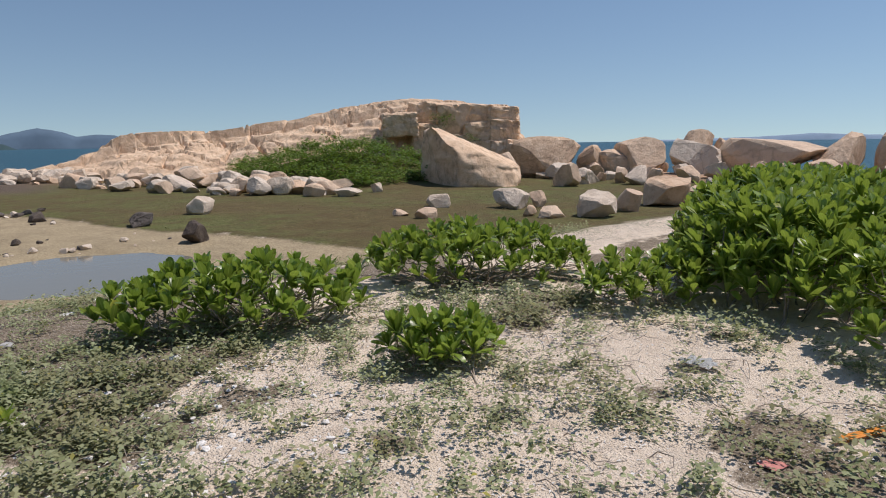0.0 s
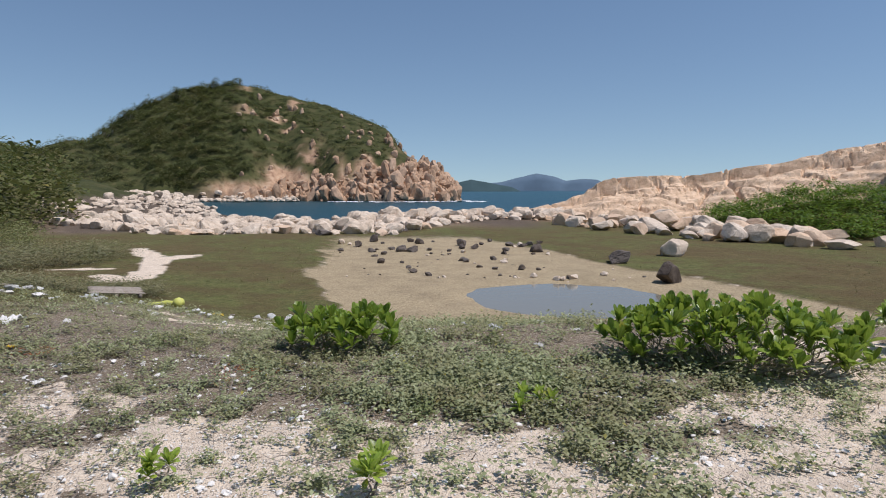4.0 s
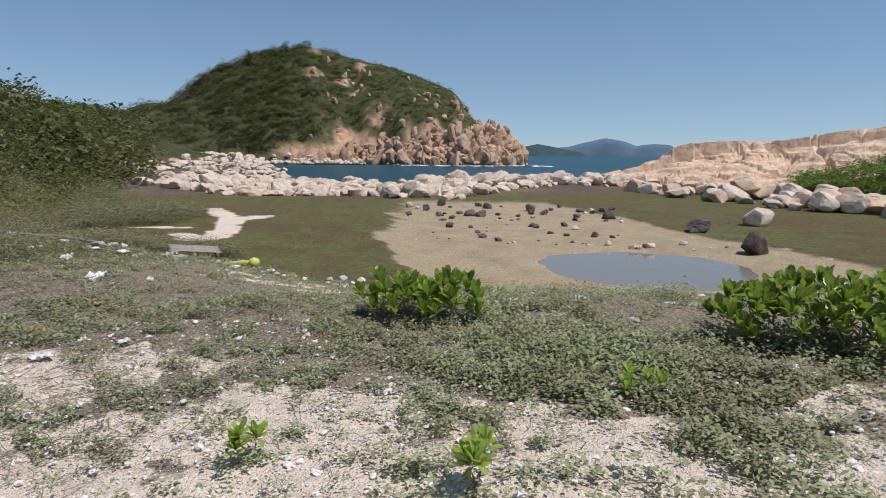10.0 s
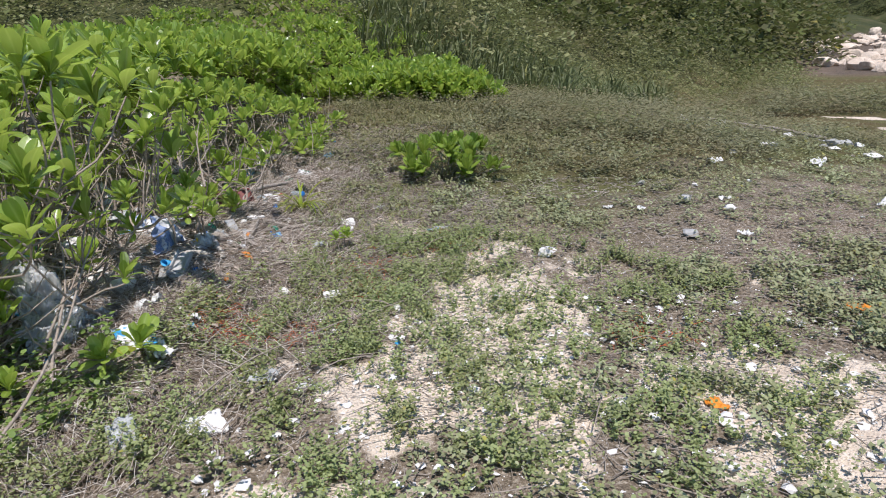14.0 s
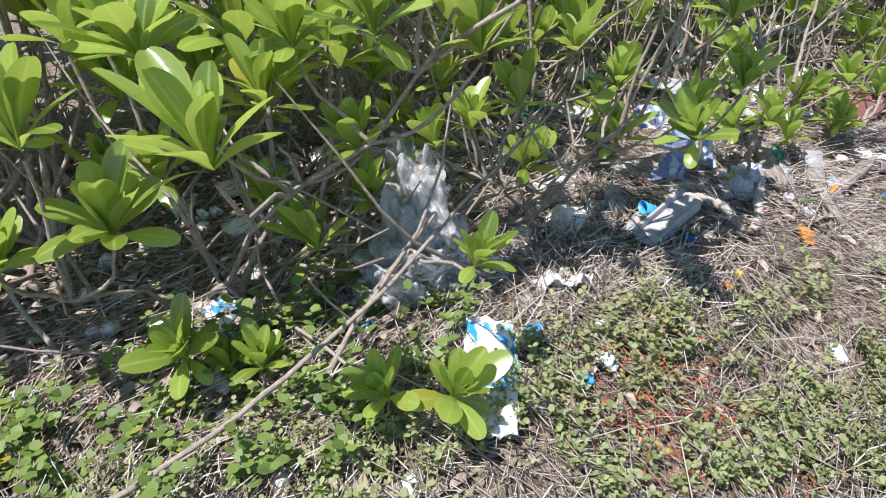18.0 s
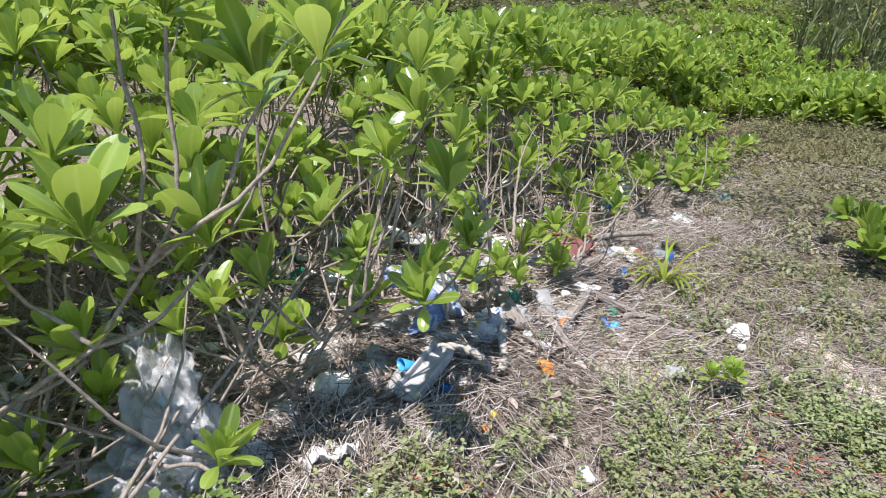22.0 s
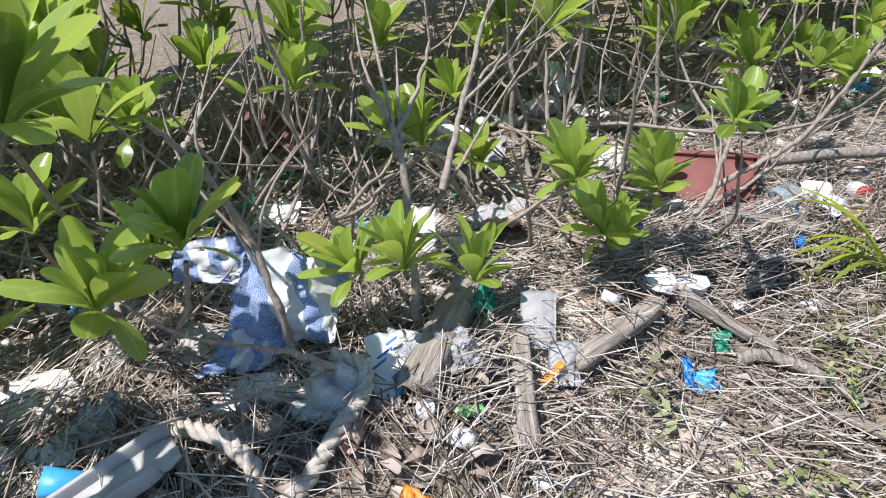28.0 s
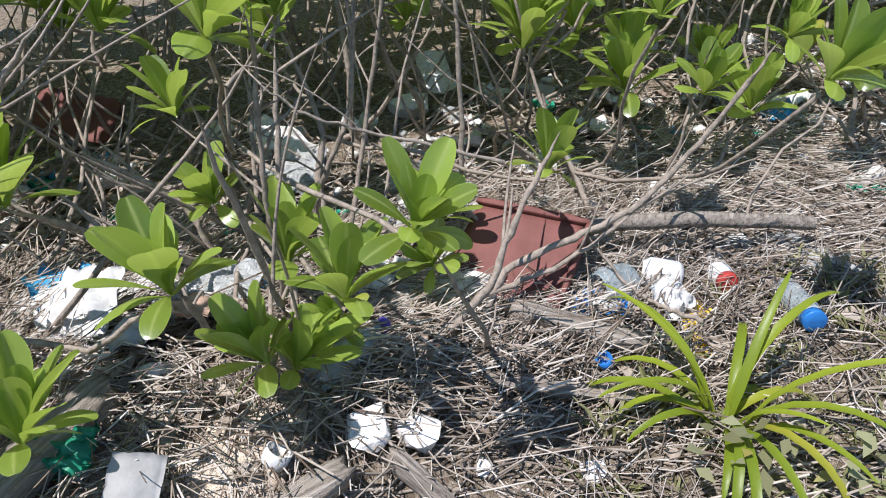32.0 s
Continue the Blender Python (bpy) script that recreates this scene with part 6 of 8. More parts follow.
def tree(x, y, h, seed):
    """A small windswept tree: tapered trunk, limbs and an uneven crown of leaf sprays."""
    rng = np.random.RandomState(seed)
    top = thing("small_tree", "small dark green windswept tree on the ridge", "tree", "trees on the ridge", Matrix.Translation((x, y, float(ground_z(x, y)) - 0.38 * h)))
    part("trunk", mesh_from("trunk", *tube([(0, 0, 0), (0.1 * h * rng.uniform(-1, 1), 0, 0.3 * h), (0.12 * h * rng.uniform(-1, 1), 0, 0.75 * h)], [0.05 * h, 0.035 * h, 0.012 * h], 7), BARK, True), top)
    for k in range(4):
        a = k * 1.6 + rng.uniform(0, 1)
        part("limb", mesh_from("limb", *tube([(0, 0, 0.3 * h), (0.15 * h * math.cos(a), 0.15 * h * math.sin(a), 0.5 * h), (0.3 * h * math.cos(a), 0.3 * h * math.sin(a), 0.7 * h)], [0.022 * h, 0.015 * h, 0.006 * h], 5), BARK, True), top)
    pieces = []
    for k in range(9):
        c = leaf_clump(np.random.RandomState(seed * 9 + k), 60)
        s_ = h * rng.uniform(0.28, 0.5)
        a, q = rng.uniform(0, 6.28), rng.uniform(0, 0.32) * h
        pieces.append((c[0] * s_ + [q * math.cos(a), q * math.sin(a), h * rng.uniform(0.42, 0.8)], c[1]))
    part("crown", mesh_from("crown", *joined(pieces), SCRUB_LEAF, True), top)


for n, (az, r, h) in enumerate(((-33.5, 112, 4.0), (-32.0, 118, 3.5), (-30.2, 122, 5.0), (-29.3, 124, 6.0), (-28.7, 126, 5.2), (-28.0, 128, 4.0), (-36.5, 104, 3.5), (-39.5, 100, 3.0), (-21.2, 296, 8.0), (-20.6, 298, 7.0), (-19.4, 300, 8.0), (-15.8, 306, 7), (-13.0, 312, 8), (-11.0, 314, 8), (-44.0, 92, 3.0), (-47.5, 88, 3.0))):
    tree(OX + r * math.sin(radians(az)), OY + r * math.cos(radians(az)), h, 900 + n)


def bare_runners():
    """Dark creeping runners over the sand."""
    rng = np.random.RandomState(87)
    pieces = []
    for i in range(340):
        x, y = (rng.uniform(3.5, 10), rng.uniform(-1.8, 3)) if i % 2 else (rng.uniform(-3, 4), rng.uniform(1.2, 5))
        if y < np.interp(x, EDGE_X, EDGE_Y) + 0.8 and x < -0.8:
            continue
        a, L = rng.uniform(0, 6.28), rng.uniform(0.15, 0.6)
        t = np.linspace(0, 1, 7)
        px = x + L * t * math.cos(a) + 0.06 * np.sin(t * rng.uniform(3, 9))
        py = y + L * t * math.sin(a) + 0.06 * np.sin(t * rng.uniform(3, 9) + 1)
        pieces.append(tube(np.column_stack([px, py, ground_z(px, py) + 0.01 + rng.uniform(0, 0.1) * np.sin(t * 3.14)]), np.linspace(0.004, 0.0015, 7), 4))
    thing("creeping_runners", "thin dark runners creeping over the sand", "runners", "", None, mesh_from("creeping_runners", *joined(pieces), BARK, True), "stuff")


bare_runners()


# ---- washed-up things ----
def mat_film(name, c, alpha, rough=0.25):
    """Thin milky plastic film that lets part of the light through."""
    M = Mat(name, rough, 0.5)
    M.color(c)
    t = M.n("ShaderNodeBsdfTransparent")
    mx = M.n("ShaderNodeMixShader")
    mx.inputs[0].default_value = alpha
    M.link(t.outputs[0], mx.inputs[1]), M.link(M.b.outputs[0], mx.inputs[2])
    M.link(mx.outputs[0], M.out.inputs["Surface"])
    return M.bump(M.noise(22, 5, 0.65, M.pos(), 1.2), 1.0, 0.03).m


def mat_woven():
    """Woven sack cloth with broad blue stripes along its own length."""
    M = Mat("woven_sack", 0.7, 0.3)
    tc = M.n("ShaderNodeTexCoord")
    sp = M.n("ShaderNodeSeparateXYZ")
    M.link(tc.outputs["Generated"], sp.inputs[0])
    u = M.math("FRACT", M.math("ADD", M.attr("rib").outputs["Fac"], M.math("MULTIPLY", sp.outputs["Z"], 0.45)))
    stripe = M.math("MAXIMUM", M.math("MULTIPLY", M.math("GREATER_THAN", u, 0.08), M.math("LESS_THAN", u, 0.56)), M.math("MULTIPLY", M.math("GREATER_THAN", u, 0.80), M.math("LESS_THAN", u, 0.93)))
    weave = M.n("ShaderNodeTexChecker", Scale=64.0)
    M.link(tc.outputs["Generated"], weave.inputs["Vector"])
    blue = M.mix(weave.outputs["Fac"], (0.11, 0.18, 0.37), (0.34, 0.40, 0.50))
    M.color(M.mix(stripe, (0.56, 0.56, 0.54), blue))
    return M.bump(weave.outputs["Fac"], 0.3, 0.002).m


def mat_two(name, a, b, at=0.5, scale=9.0, rough=0.45):
    """Printed film in two colours, in patches."""
    M = Mat(name, rough, 0.4)
    tc = M.n("ShaderNodeTexCoord")
    f = M.noise(scale * 0.25, 2, 0.5, tc.outputs["Generated"])
    M.color(M.mix(M.step(f, at - 0.01, at + 0.01), a, b))
    return M.bump(M.noise(40, 3, 0.6, M.pos()), 0.4, 0.006).m


FILM = mat_film("clear_film", (0.86, 0.87, 0.84), 0.38, 0.14)
FILM_GREY = mat_film("grey_film", (0.62, 0.63, 0.60), 0.8)
BOTTLE = mat_film("bottle_plastic", (0.66, 0.78, 0.80), 0.42, 0.12)
SACK = mat_woven()
WHITE_P = mat_plain("white_plastic", (0.72, 0.71, 0.67), 0.5, 0.4, 0.2, 30)
FOAM_W = mat_plain("white_foam", (0.84, 0.81, 0.75), 0.9, 0.2, 0.35, 60, bump=0.8)
BLUE_P = mat_plain("blue_plastic", (0.03, 0.22, 0.62), 0.4, 0.5, 0.35, 30)
SKY_P = mat_plain("light_blue_plastic", (0.06, 0.38, 0.68), 0.4, 0.5, 0.3, 30)
PURPLE_P = mat_plain("violet_plastic", (0.09, 0.06, 0.42), 0.4, 0.5, 0.3, 30)
ORANGE_P = mat_plain("orange_plastic", (0.80, 0.28, 0.03), 0.45, 0.5, 0.3, 30)
YELLOW_P = mat_plain("yellow_plastic", (0.78, 0.52, 0.03), 0.45, 0.5, 0.3, 30)
LEMON_P = mat_plain("lemon_plastic", (0.66, 0.68, 0.16), 0.5, 0.4, 0.3, 10)
RED_P = mat_plain("red_plastic", (0.55, 0.06, 0.05), 0.45, 0.5, 0.3, 30)
GREEN_P = mat_plain("green_plastic", (0.02, 0.30, 0.17), 0.45, 0.5, 0.35, 30)
FADED_RED = mat_plain("faded_red_net", (0.62, 0.26, 0.22), 0.8, 0.2, 0.3, 60)
MAROON = mat_plain("faded_maroon_board", (0.22, 0.085, 0.07), 0.7, 0.3, 0.3, 12)
DARK_P = mat_plain("black_plastic", (0.02, 0.02, 0.025), 0.5, 0.4, 0.3, 40)
LIME_P = mat_plain("light_green_plastic", (0.20, 0.55, 0.16), 0.45, 0.4, 0.2, 30)
GREYBOX = mat_plain("weathered_grey_board", (0.46, 0.45, 0.42), 0.8, 0.3, 0.35, 14)
def mat_wood():
    """Silvered driftwood: long grain, cracks and pale worn ridges along its own length."""
    M = Mat("silver_driftwood", 0.9, 0.2)
    tc = M.n("ShaderNodeTexCoord")
    v = M.n("ShaderNodeVectorMath", operation="MULTIPLY")
    M.link(tc.outputs["Object"], v.inputs[0])
    v.inputs[1].default_value = (6, 90, 90)
    g = M.noise(1.0, 5, 0.7, v.outputs[0], 0.6)
    c = M.ramp(g, [(0.30, (0.075, 0.058, 0.045)), (0.46, (0.34, 0.295, 0.24)), (0.72, (0.62, 0.56, 0.48))])
    M.color(M.mix(M.math("MULTIPLY", M.noise(14, 4, 0.6, M.pos()), 0.5), c, (0.22, 0.17, 0.13)))
    return M.bump(g, 1.0, 0.012).m


WOOD = mat_wood()
ROPE = mat_plain("bleached_rope", (0.58, 0.52, 0.43), 0.9, 0.2, 0.4, 90, bump=0.8)
TAN = mat_plain("tan_pipe", (0.50, 0.34, 0.25), 0.7, 0.3, 0.3, 30)
PACK = mat_two("printed_blue_wrapper", (0.80, 0.80, 0.77), (0.04, 0.33, 0.62), 0.53, 5)
LILY_LEAF = mat_leaf("strap_leaf", (0.16, 0.23, 0.015), (0.30, 0.36, 0.03), (0.45, 0.5, 0.05), 0.4, 0.4, 0.3)
INK = mat_plain("dark_ink", (0.05, 0.16, 0.42), 0.5, 0.3, 0.1)


def sheet(w, l, h, seed, n=15, fold=1.0, thick=0.0015, arch=0.0):
    """A crumpled sheet with folds and turned-up edges, closed on both sides."""
    rng = np.random.RandomState(seed)
    g = np.linspace(-0.5, 0.5, n)
    U, V = np.meshgrid(g, g, indexing="ij")
    edge = 1 + 0.18 * (fbm(U * 3, V * 3, 1.0, seed % 97) - 0.5)
    X, Y = U * w * edge, V * l * edge
    Z = (np.abs(fbm(U * 4 + 3, V * 4, 1.0, seed % 89, 3) - 0.5) * 2.2) * h * fold
    for _ in range(3):
        a = rng.uniform(0, 3.14)
        Z = Z + h * 0.30 * np.abs(np.sin((U * math.cos(a) + V * math.sin(a)) * rng.uniform(5, 12) + rng.uniform(0, 6)))
    Z = Z + arch * (1 - (2 * U) ** 2)
    X = X + h * 0.25 * np.sin(V * 9 + seed)
    v = np.stack([X, Y, Z - Z.min()], -1).reshape(-1, 3)
    fa = grid_faces(n, n)
    rim = np.concatenate([np.arange(n), np.arange(n - 1, n * n, n)[1:], np.arange(n * n - 2, n * n - n - 1, -1), np.arange(n * n - 2 * n, 0, -n)])
    m = len(v)
    side = np.column_stack([rim, np.roll(rim, -1), np.roll(rim, -1) + m, rim + m])
    return np.concatenate([v, v - [0, 0, thick]]), np.concatenate([fa, fa[:, ::-1] + m, side])


def wrapper(name, label, category, x, y, w, l, h, material, seed, turn=0.0, tilt=(0, 0), z=None, group="", arch=0.0):
    g = float(ground_z(x, y)) + 0.012 if z is None else z
    m = Matrix.LocRotScale((x, y, g), Euler((tilt[0], tilt[1], turn)), None)
    return thing(name, label, category, group, m, mesh_from(name, *sheet(w, l, h, seed, arch=arch), material, True))


def lathe(profile, sides=20):
    """A turned shape from rows of radius, height; closed where the radius is near nought."""
    P = np.array(profile, float)
    th = np.linspace(0, 2 * math.pi, sides, endpoint=False)
    v = np.stack([P[:, :1] * np.cos(th), P[:, :1] * np.sin(th), np.repeat(P[:, 1:], sides, 1)], -1).reshape(-1, 3)
    return v, grid_faces(len(P), sides, True)


def cap_mesh(r, h, material):
    return mesh_from("cap", *lathe([(0.0004, 0), (r * 0.94, 0), (r, 0.08 * h), (r, h), (r * 0.86, h), (r * 0.84, 0.15 * h), (0.0004, 0.13 * h)], 18), material, True)


def put_cap(x, y, r, material, label, turn=(0.3, 0.2), h=None):
    g = float(ground_z(x, y))
    m = Matrix.LocRotScale((x, y, g + 0.03), Euler((turn[0], turn[1], 0)), None)
    return thing("bottle_cap", label, "bottle cap", "bottle caps", m, cap_mesh(r, h or r * 1.1, material))


def board(l, w, t, seed, rough=0.004, taper=0.0):
    """A weathered board along x: worn edges, split ends."""
    nx, ny = 14, 5
    u, a = np.linspace(-0.5, 0.5, nx), np.linspace(0, 2 * math.pi, 12, endpoint=False)
    sx = np.sign(np.cos(a)) * np.abs(np.cos(a)) ** 0.35
    sz = np.sign(np.sin(a)) * np.abs(np.sin(a)) ** 0.35
    v = []
    for i, q in enumerate(u):
        k = (1 - taper * (q + 0.5)) * (0.75 if i in (0, nx - 1) else 1)
        v.append(np.column_stack([np.full(12, q * l), sx * w / 2 * k, sz * t / 2 * k]))
    v = np.concatenate(v)
    # grooves along the grain and splintered ends
    ring = np.tile(np.arange(12), nx)
    groove = np.random.RandomState(seed).uniform(-1, 1, 12)[ring] * min(1.0, rough / 0.006)
    v[:, 1:] *= (1 + 0.16 * groove)[:, None]
    v[:, 0] *= 1 + 0.10 * groove * (np.abs(v[:, 0]) > 0.4 * l)
    v += np.column_stack([fbm(v[:, 0] * 20, v[:, 1] * 60, 1, seed % 50) - 0.5, fbm(v[:, 0] * 12, v[:, 2] * 50, 1, seed % 47) - 0.5, fbm(v[:, 0] * 9, v[:, 1] * 40, 1, seed % 43) - 0.5]) * rough * 2
    n = len(v)
    v = np.concatenate([v, [[-l / 2, 0, 0], [l / 2, 0, 0]]])
    fa = grid_faces(nx, 12, True)
    return v, np.concatenate([fa, fan_quads(n, 12, 0), fan_quads(n + 1, 12, n - 12, True)])


def fan_quads(c, k, first, flip=False):
    q = [[c, first + (2 * j + 2) % k, first + 2 * j + 1, first + 2 * j] for j in range(k // 2)]
    return np.array([r[::-1] for r in q] if flip else q)


def between(name, label, category, a, b, w, t, material, seed, group="", taper=0.0, rough=0.004):
    """A board or stick that lies from a to b."""
    a, b = Vector(a), Vector(b)
    d = b - a
    m = Matrix.Translation((a + b) / 2) @ d.to_track_quat("X", "Z").to_matrix().to_4x4()
    return thing(name, label, category, group, m, mesh_from(name, *board(d.length, w, t, seed, rough, taper), material, True))


def stick(name, label, pts, r0, r1, material, category="stick", group="", sides=6):
    P = np.array(pts, float)
    t = np.linspace(0, len(P) - 1, len(P) * 6)
    Q = np.column_stack([np.interp(t, np.arange(len(P)), P[:, k]) for k in range(3)])
    for _ in range(4):
        Q[1:-1] = (Q[:-2] + Q[1:-1] * 2 + Q[2:]) / 4
    Q[1:-1] += 0.004 * (np.random.RandomState(len(P) * 7).rand(len(Q) - 2, 3) - 0.5)
    return thing(name, label, category, group, None, mesh_from(name, *tube(Q, np.linspace(r0, r1, len(Q)), sides), material, True))


def rope(label, pts, r):
    P = np.array(pts, float)
    t = np.linspace(0, len(P) - 1, 60)
    Q = np.column_stack([np.interp(t, np.arange(len(P)), P[:, k]) for k in range(3)])
    for _ in range(12):
        Q[1:-1] = (Q[:-2] + Q[1:-1] * 2 + Q[2:]) / 4
    d = np.gradient(Q, axis=0)
    d /= np.linalg.norm(d, axis=1)[:, None]
    a = np.cross(d, [0, 0, 1.0])
    a /= np.linalg.norm(a, axis=1)[:, None]
    b = np.cross(d, a)
    s = np.concatenate([[0], np.cumsum(np.linalg.norm(np.diff(Q, axis=0), axis=1))])
    top = thing("rope", label, "rope", "rope ends", Matrix.Translation(Q[0]))
    for k in range(3):
        ph = s / (r * 5.5) * 6.283 + k * 2.094
        S = Q - Q[0] + r * 0.52 * (np.cos(ph)[:, None] * a + np.sin(ph)[:, None] * b)
        part("strand", mesh_from("strand", *tube(S, np.full(60, r * 0.56), 6), ROPE, True), top)
    return top


def draped(name, label, category, corners, material, seed, wrinkle=0.02, bulge=0.0, n=18, thick=0.0015, group="", parent=None):
    """A sheet hung between four corners (near left, near right, far right, far left), wrinkled and bulging along its normal."""
    a, b, c, d = (np.array(p, float) for p in corners)
    g = np.linspace(0, 1, n)
    U, V = np.meshgrid(g, g, indexing="ij")
    u, v = U[..., None], V[..., None]
    P = a * (1 - u) * (1 - v) + b * u * (1 - v) + c * u * v + d * (1 - u) * v
    nrm = np.cross(b - a, d - a)
    nrm = nrm / (np.linalg.norm(nrm) + 1e-9)
    h = wrinkle * (4.0 * np.abs(fbm(U * 4 + 3, V * 4, 1.0, seed % 89, 3) - 0.5) + 0.8 * np.abs(np.sin(5 * U + 8 * V + seed)) - 0.8) + bulge * np.sin(np.pi * U) * np.sin(np.pi * V)
    P = P + h[..., None] * nrm + (fbm(U * 3, V * 3, 1.5, seed % 61, 2) - 0.5)[..., None] * 0.25 * ((b - a) * (np.abs(U - 0.5) > 0.45)[..., None] + (d - a) * (np.abs(V - 0.5) > 0.45)[..., None]) * min(1.0, wrinkle * 40)
    mid = P.reshape(-1, 3).mean(0)
    top = P.reshape(-1, 3) - mid
    fa = grid_faces(n, n)
    rim = np.concatenate([np.arange(n), np.arange(n - 1, n * n, n)[1:], np.arange(n * n - 2, n * n - n - 1, -1), np.arange(n * n - 2 * n, 0, -n)])
    m = len(top)
    side = np.column_stack([rim, np.roll(rim, -1), np.roll(rim, -1) + m, rim + m])
    me = mesh_from(name, np.concatenate([top, top - nrm * thick]), np.concatenate([fa, fa[:, ::-1] + m, side]), material, True, np.tile(U.ravel(), 2))
    if parent is not None:
        return part(name, me, parent, label, Matrix.Translation(Vector(mid) - parent.location))
    return thing(name, label, category, group, Matrix.Translation(mid), me)


def woody_stem(pts, r):
    """A crooked grey stem from its foot upwards, thinning to a dry tip, with forked twigs."""
    rng = np.random.RandomState(int(abs(pts[0][0] * 977 + pts[0][1] * 331)) % 9999)
    P = np.array(pts, float)
    t = np.linspace(0, len(P) - 1, len(P) * 6)
    Q = np.column_stack([np.interp(t, np.arange(len(P)), P[:, k]) for k in range(3)])
    for _ in range(5):
        Q[1:-1] = (Q[:-2] + Q[1:-1] * 2 + Q[2:]) / 4
    Q[1:-1] += 0.007 * (rng.rand(len(Q) - 2, 3) - 0.5)
    size = np.linspace(1, 0.5, len(Q)) * (1 + 0.12 * np.sin(np.arange(len(Q)) * 1.7 + rng.rand() * 6))
    size[-3:] *= (0.75, 0.45, 0.08)
    top = thing("woody_stem", "thick grey woody stem of the thicket", "branch", "thick stems", Matrix.Translation(Q[0]))
    part("stem", mesh_from("stem", *tube(Q - Q[0], r * size, 8), BARK, True), top)
    for k in range(rng.randint(2, 5)):
        i = rng.randint(len(Q) // 3, len(Q) - 2)
        d = Q[i + 1] - Q[i]
        d = d / np.linalg.norm(d) + rng.normal(0, 0.55, 3) + [0, 0, 0.15]
        L = rng.uniform(0.10, 0.28)
        u = np.linspace(0, 1, 8)[:, None]
        q = Q[i] - Q[0] + d * L * u + rng.normal(0, 0.07, 3) * L * np.sin(u * 3.1) + rng.normal(0, 0.1, 3) * L * u * u
        if (q[:, 2] + Q[0][2]).min() < float(ground_z(Q[i][0], Q[i][1])) + 0.03 or (q[:, 1] + Q[0][1] > np.interp(q[:, 0] + Q[0][0], EDGE_X, EDGE_Y) + 0.75).any():
            continue
        part("twig", mesh_from("twig", *tube(q, r * 0.42 * np.array([1, 0.95, 0.9, 0.8, 0.75, 0.65, 0.5, 0.08]), 6), BARK, True), top)


def strand_litter():
    g = lambda x, y, h=0.02: (x, y, float(ground_z(x, y)) + h)
    # the clear bag caught in the stems
    bag = thing("plastic_bag", "clear crumpled plastic bag caught in the stems", "bag", "", Matrix.Translation((-2.28, 0.22, 0.25)))
    draped("upper_film", "", "", ((-2.17, 0.13, 0.26), (-2.22, 0.37, 0.29), (-2.44, 0.29, 0.46), (-2.47, 0.13, 0.55)), FILM, 7, 0.075, 0.05, 34, parent=bag)
    draped("back_film", "", "", ((-2.26, 0.12, 0.18), (-2.32, 0.40, 0.20), (-2.44, 0.30, 0.38), (-2.47, 0.16, 0.46)), FILM, 9, 0.05, -0.02, 24, parent=bag)
    draped("side_film", "", "", ((-2.14, 0.30, 0.12), (-2.22, 0.46, 0.14), (-2.36, 0.38, 0.34), (-2.26, 0.29, 0.36)), FILM, 10, 0.06, 0.04, 22, parent=bag)
    draped("lower_fold", "doubled film with silt inside", "", (g(-2.04, 0.10, 0.02), g(-2.11, 0.33, 0.03), (-2.23, 0.40, 0.27), (-2.20, 0.11, 0.28)), FILM, 8, 0.075, 0.08, 32, parent=bag)
    draped("silt_fold", "film clouded by silt", "", (g(-2.06, 0.14, 0.015), g(-2.11, 0.30, 0.02), (-2.17, 0.32, 0.17), (-2.15, 0.15, 0.17)), FILM_GREY, 6, 0.05, 0.05, 20, parent=bag)
    wrapper("foil_wrapper", "bright blue crumpled wrapper under the clear bag", "wrapper", -2.04, 0.19, 0.09, 0.05, 0.03, SKY_P, 11, 0.3, (0.5, 0))
    wrapper("foil_wrapper", "blue and white crumpled wrapper by the stems", "wrapper", -1.95, -0.23, 0.20, 0.10, 0.035, PACK, 12, 1.0)
    draped("snack_bag", "long blue and white crumpled snack bag on herbs", "bag", (g(-1.86, 0.53, 0.03), g(-1.86, 0.68, 0.03), g(-2.06, 0.60, 0.07), g(-2.06, 0.47, 0.07)), PACK, 13, 0.022, 0.05, 20)
    wrapper("paper_scrap", "crumpled white paper at the end of the snack bag", "paper", -1.77, 0.63, 0.15, 0.09, 0.045, WHITE_P, 15, 0.2, (0, 0), float(ground_z(-1.77, 0.63)) + 0.04)
    # broken channel of grey board with a blue cup
    a, b = Vector(g(-2.60, 0.93, 0.055)), Vector(g(-2.90, 1.09, 0.10))
    chan = thing("board_channel", "broken weathered grey channel of board on straw", "board", "", Matrix.Translation((a + b) / 2) @ (b - a).to_track_quat("X", "Z").to_matrix().to_4x4())
    part("web", mesh_from("web", *board((b - a).length, 0.085, 0.010, 21, 0.002), GREYBOX, True), chan)
    for k in (-1, 1):
        part("flange", mesh_from("flange", *board((b - a).length * (0.97 if k > 0 else 0.8), 0.010, 0.038, 22 + k, 0.002), GREYBOX, True), chan, "", pose(0.01 * k, 0.045 * k, 0.012))
    draped("board_scrap", "grey weathered board leaning on another", "board", (g(-2.66, 0.84, 0.03), g(-2.69, 0.90, 0.035), g(-2.85, 0.98, 0.06), g(-2.83, 0.90, 0.055)), GREYBOX, 22, 0.004, 0, 8, 0.012)
    cup = thing("paper_cup", "small light blue cup squashed on a grey board", "cup", "", Matrix.LocRotScale((-2.79, 0.965, 0.245), Euler((1.2, 0.3, 0.5)), (0.9, 0.65, 0.9)))
    part("wall", mesh_from("wall", *lathe([(0.022, 0), (0.026, 0.03), (0.032, 0.07), (0.029, 0.07), (0.024, 0.03), (0.02, 0.004)], 18), SKY_P, True), cup)
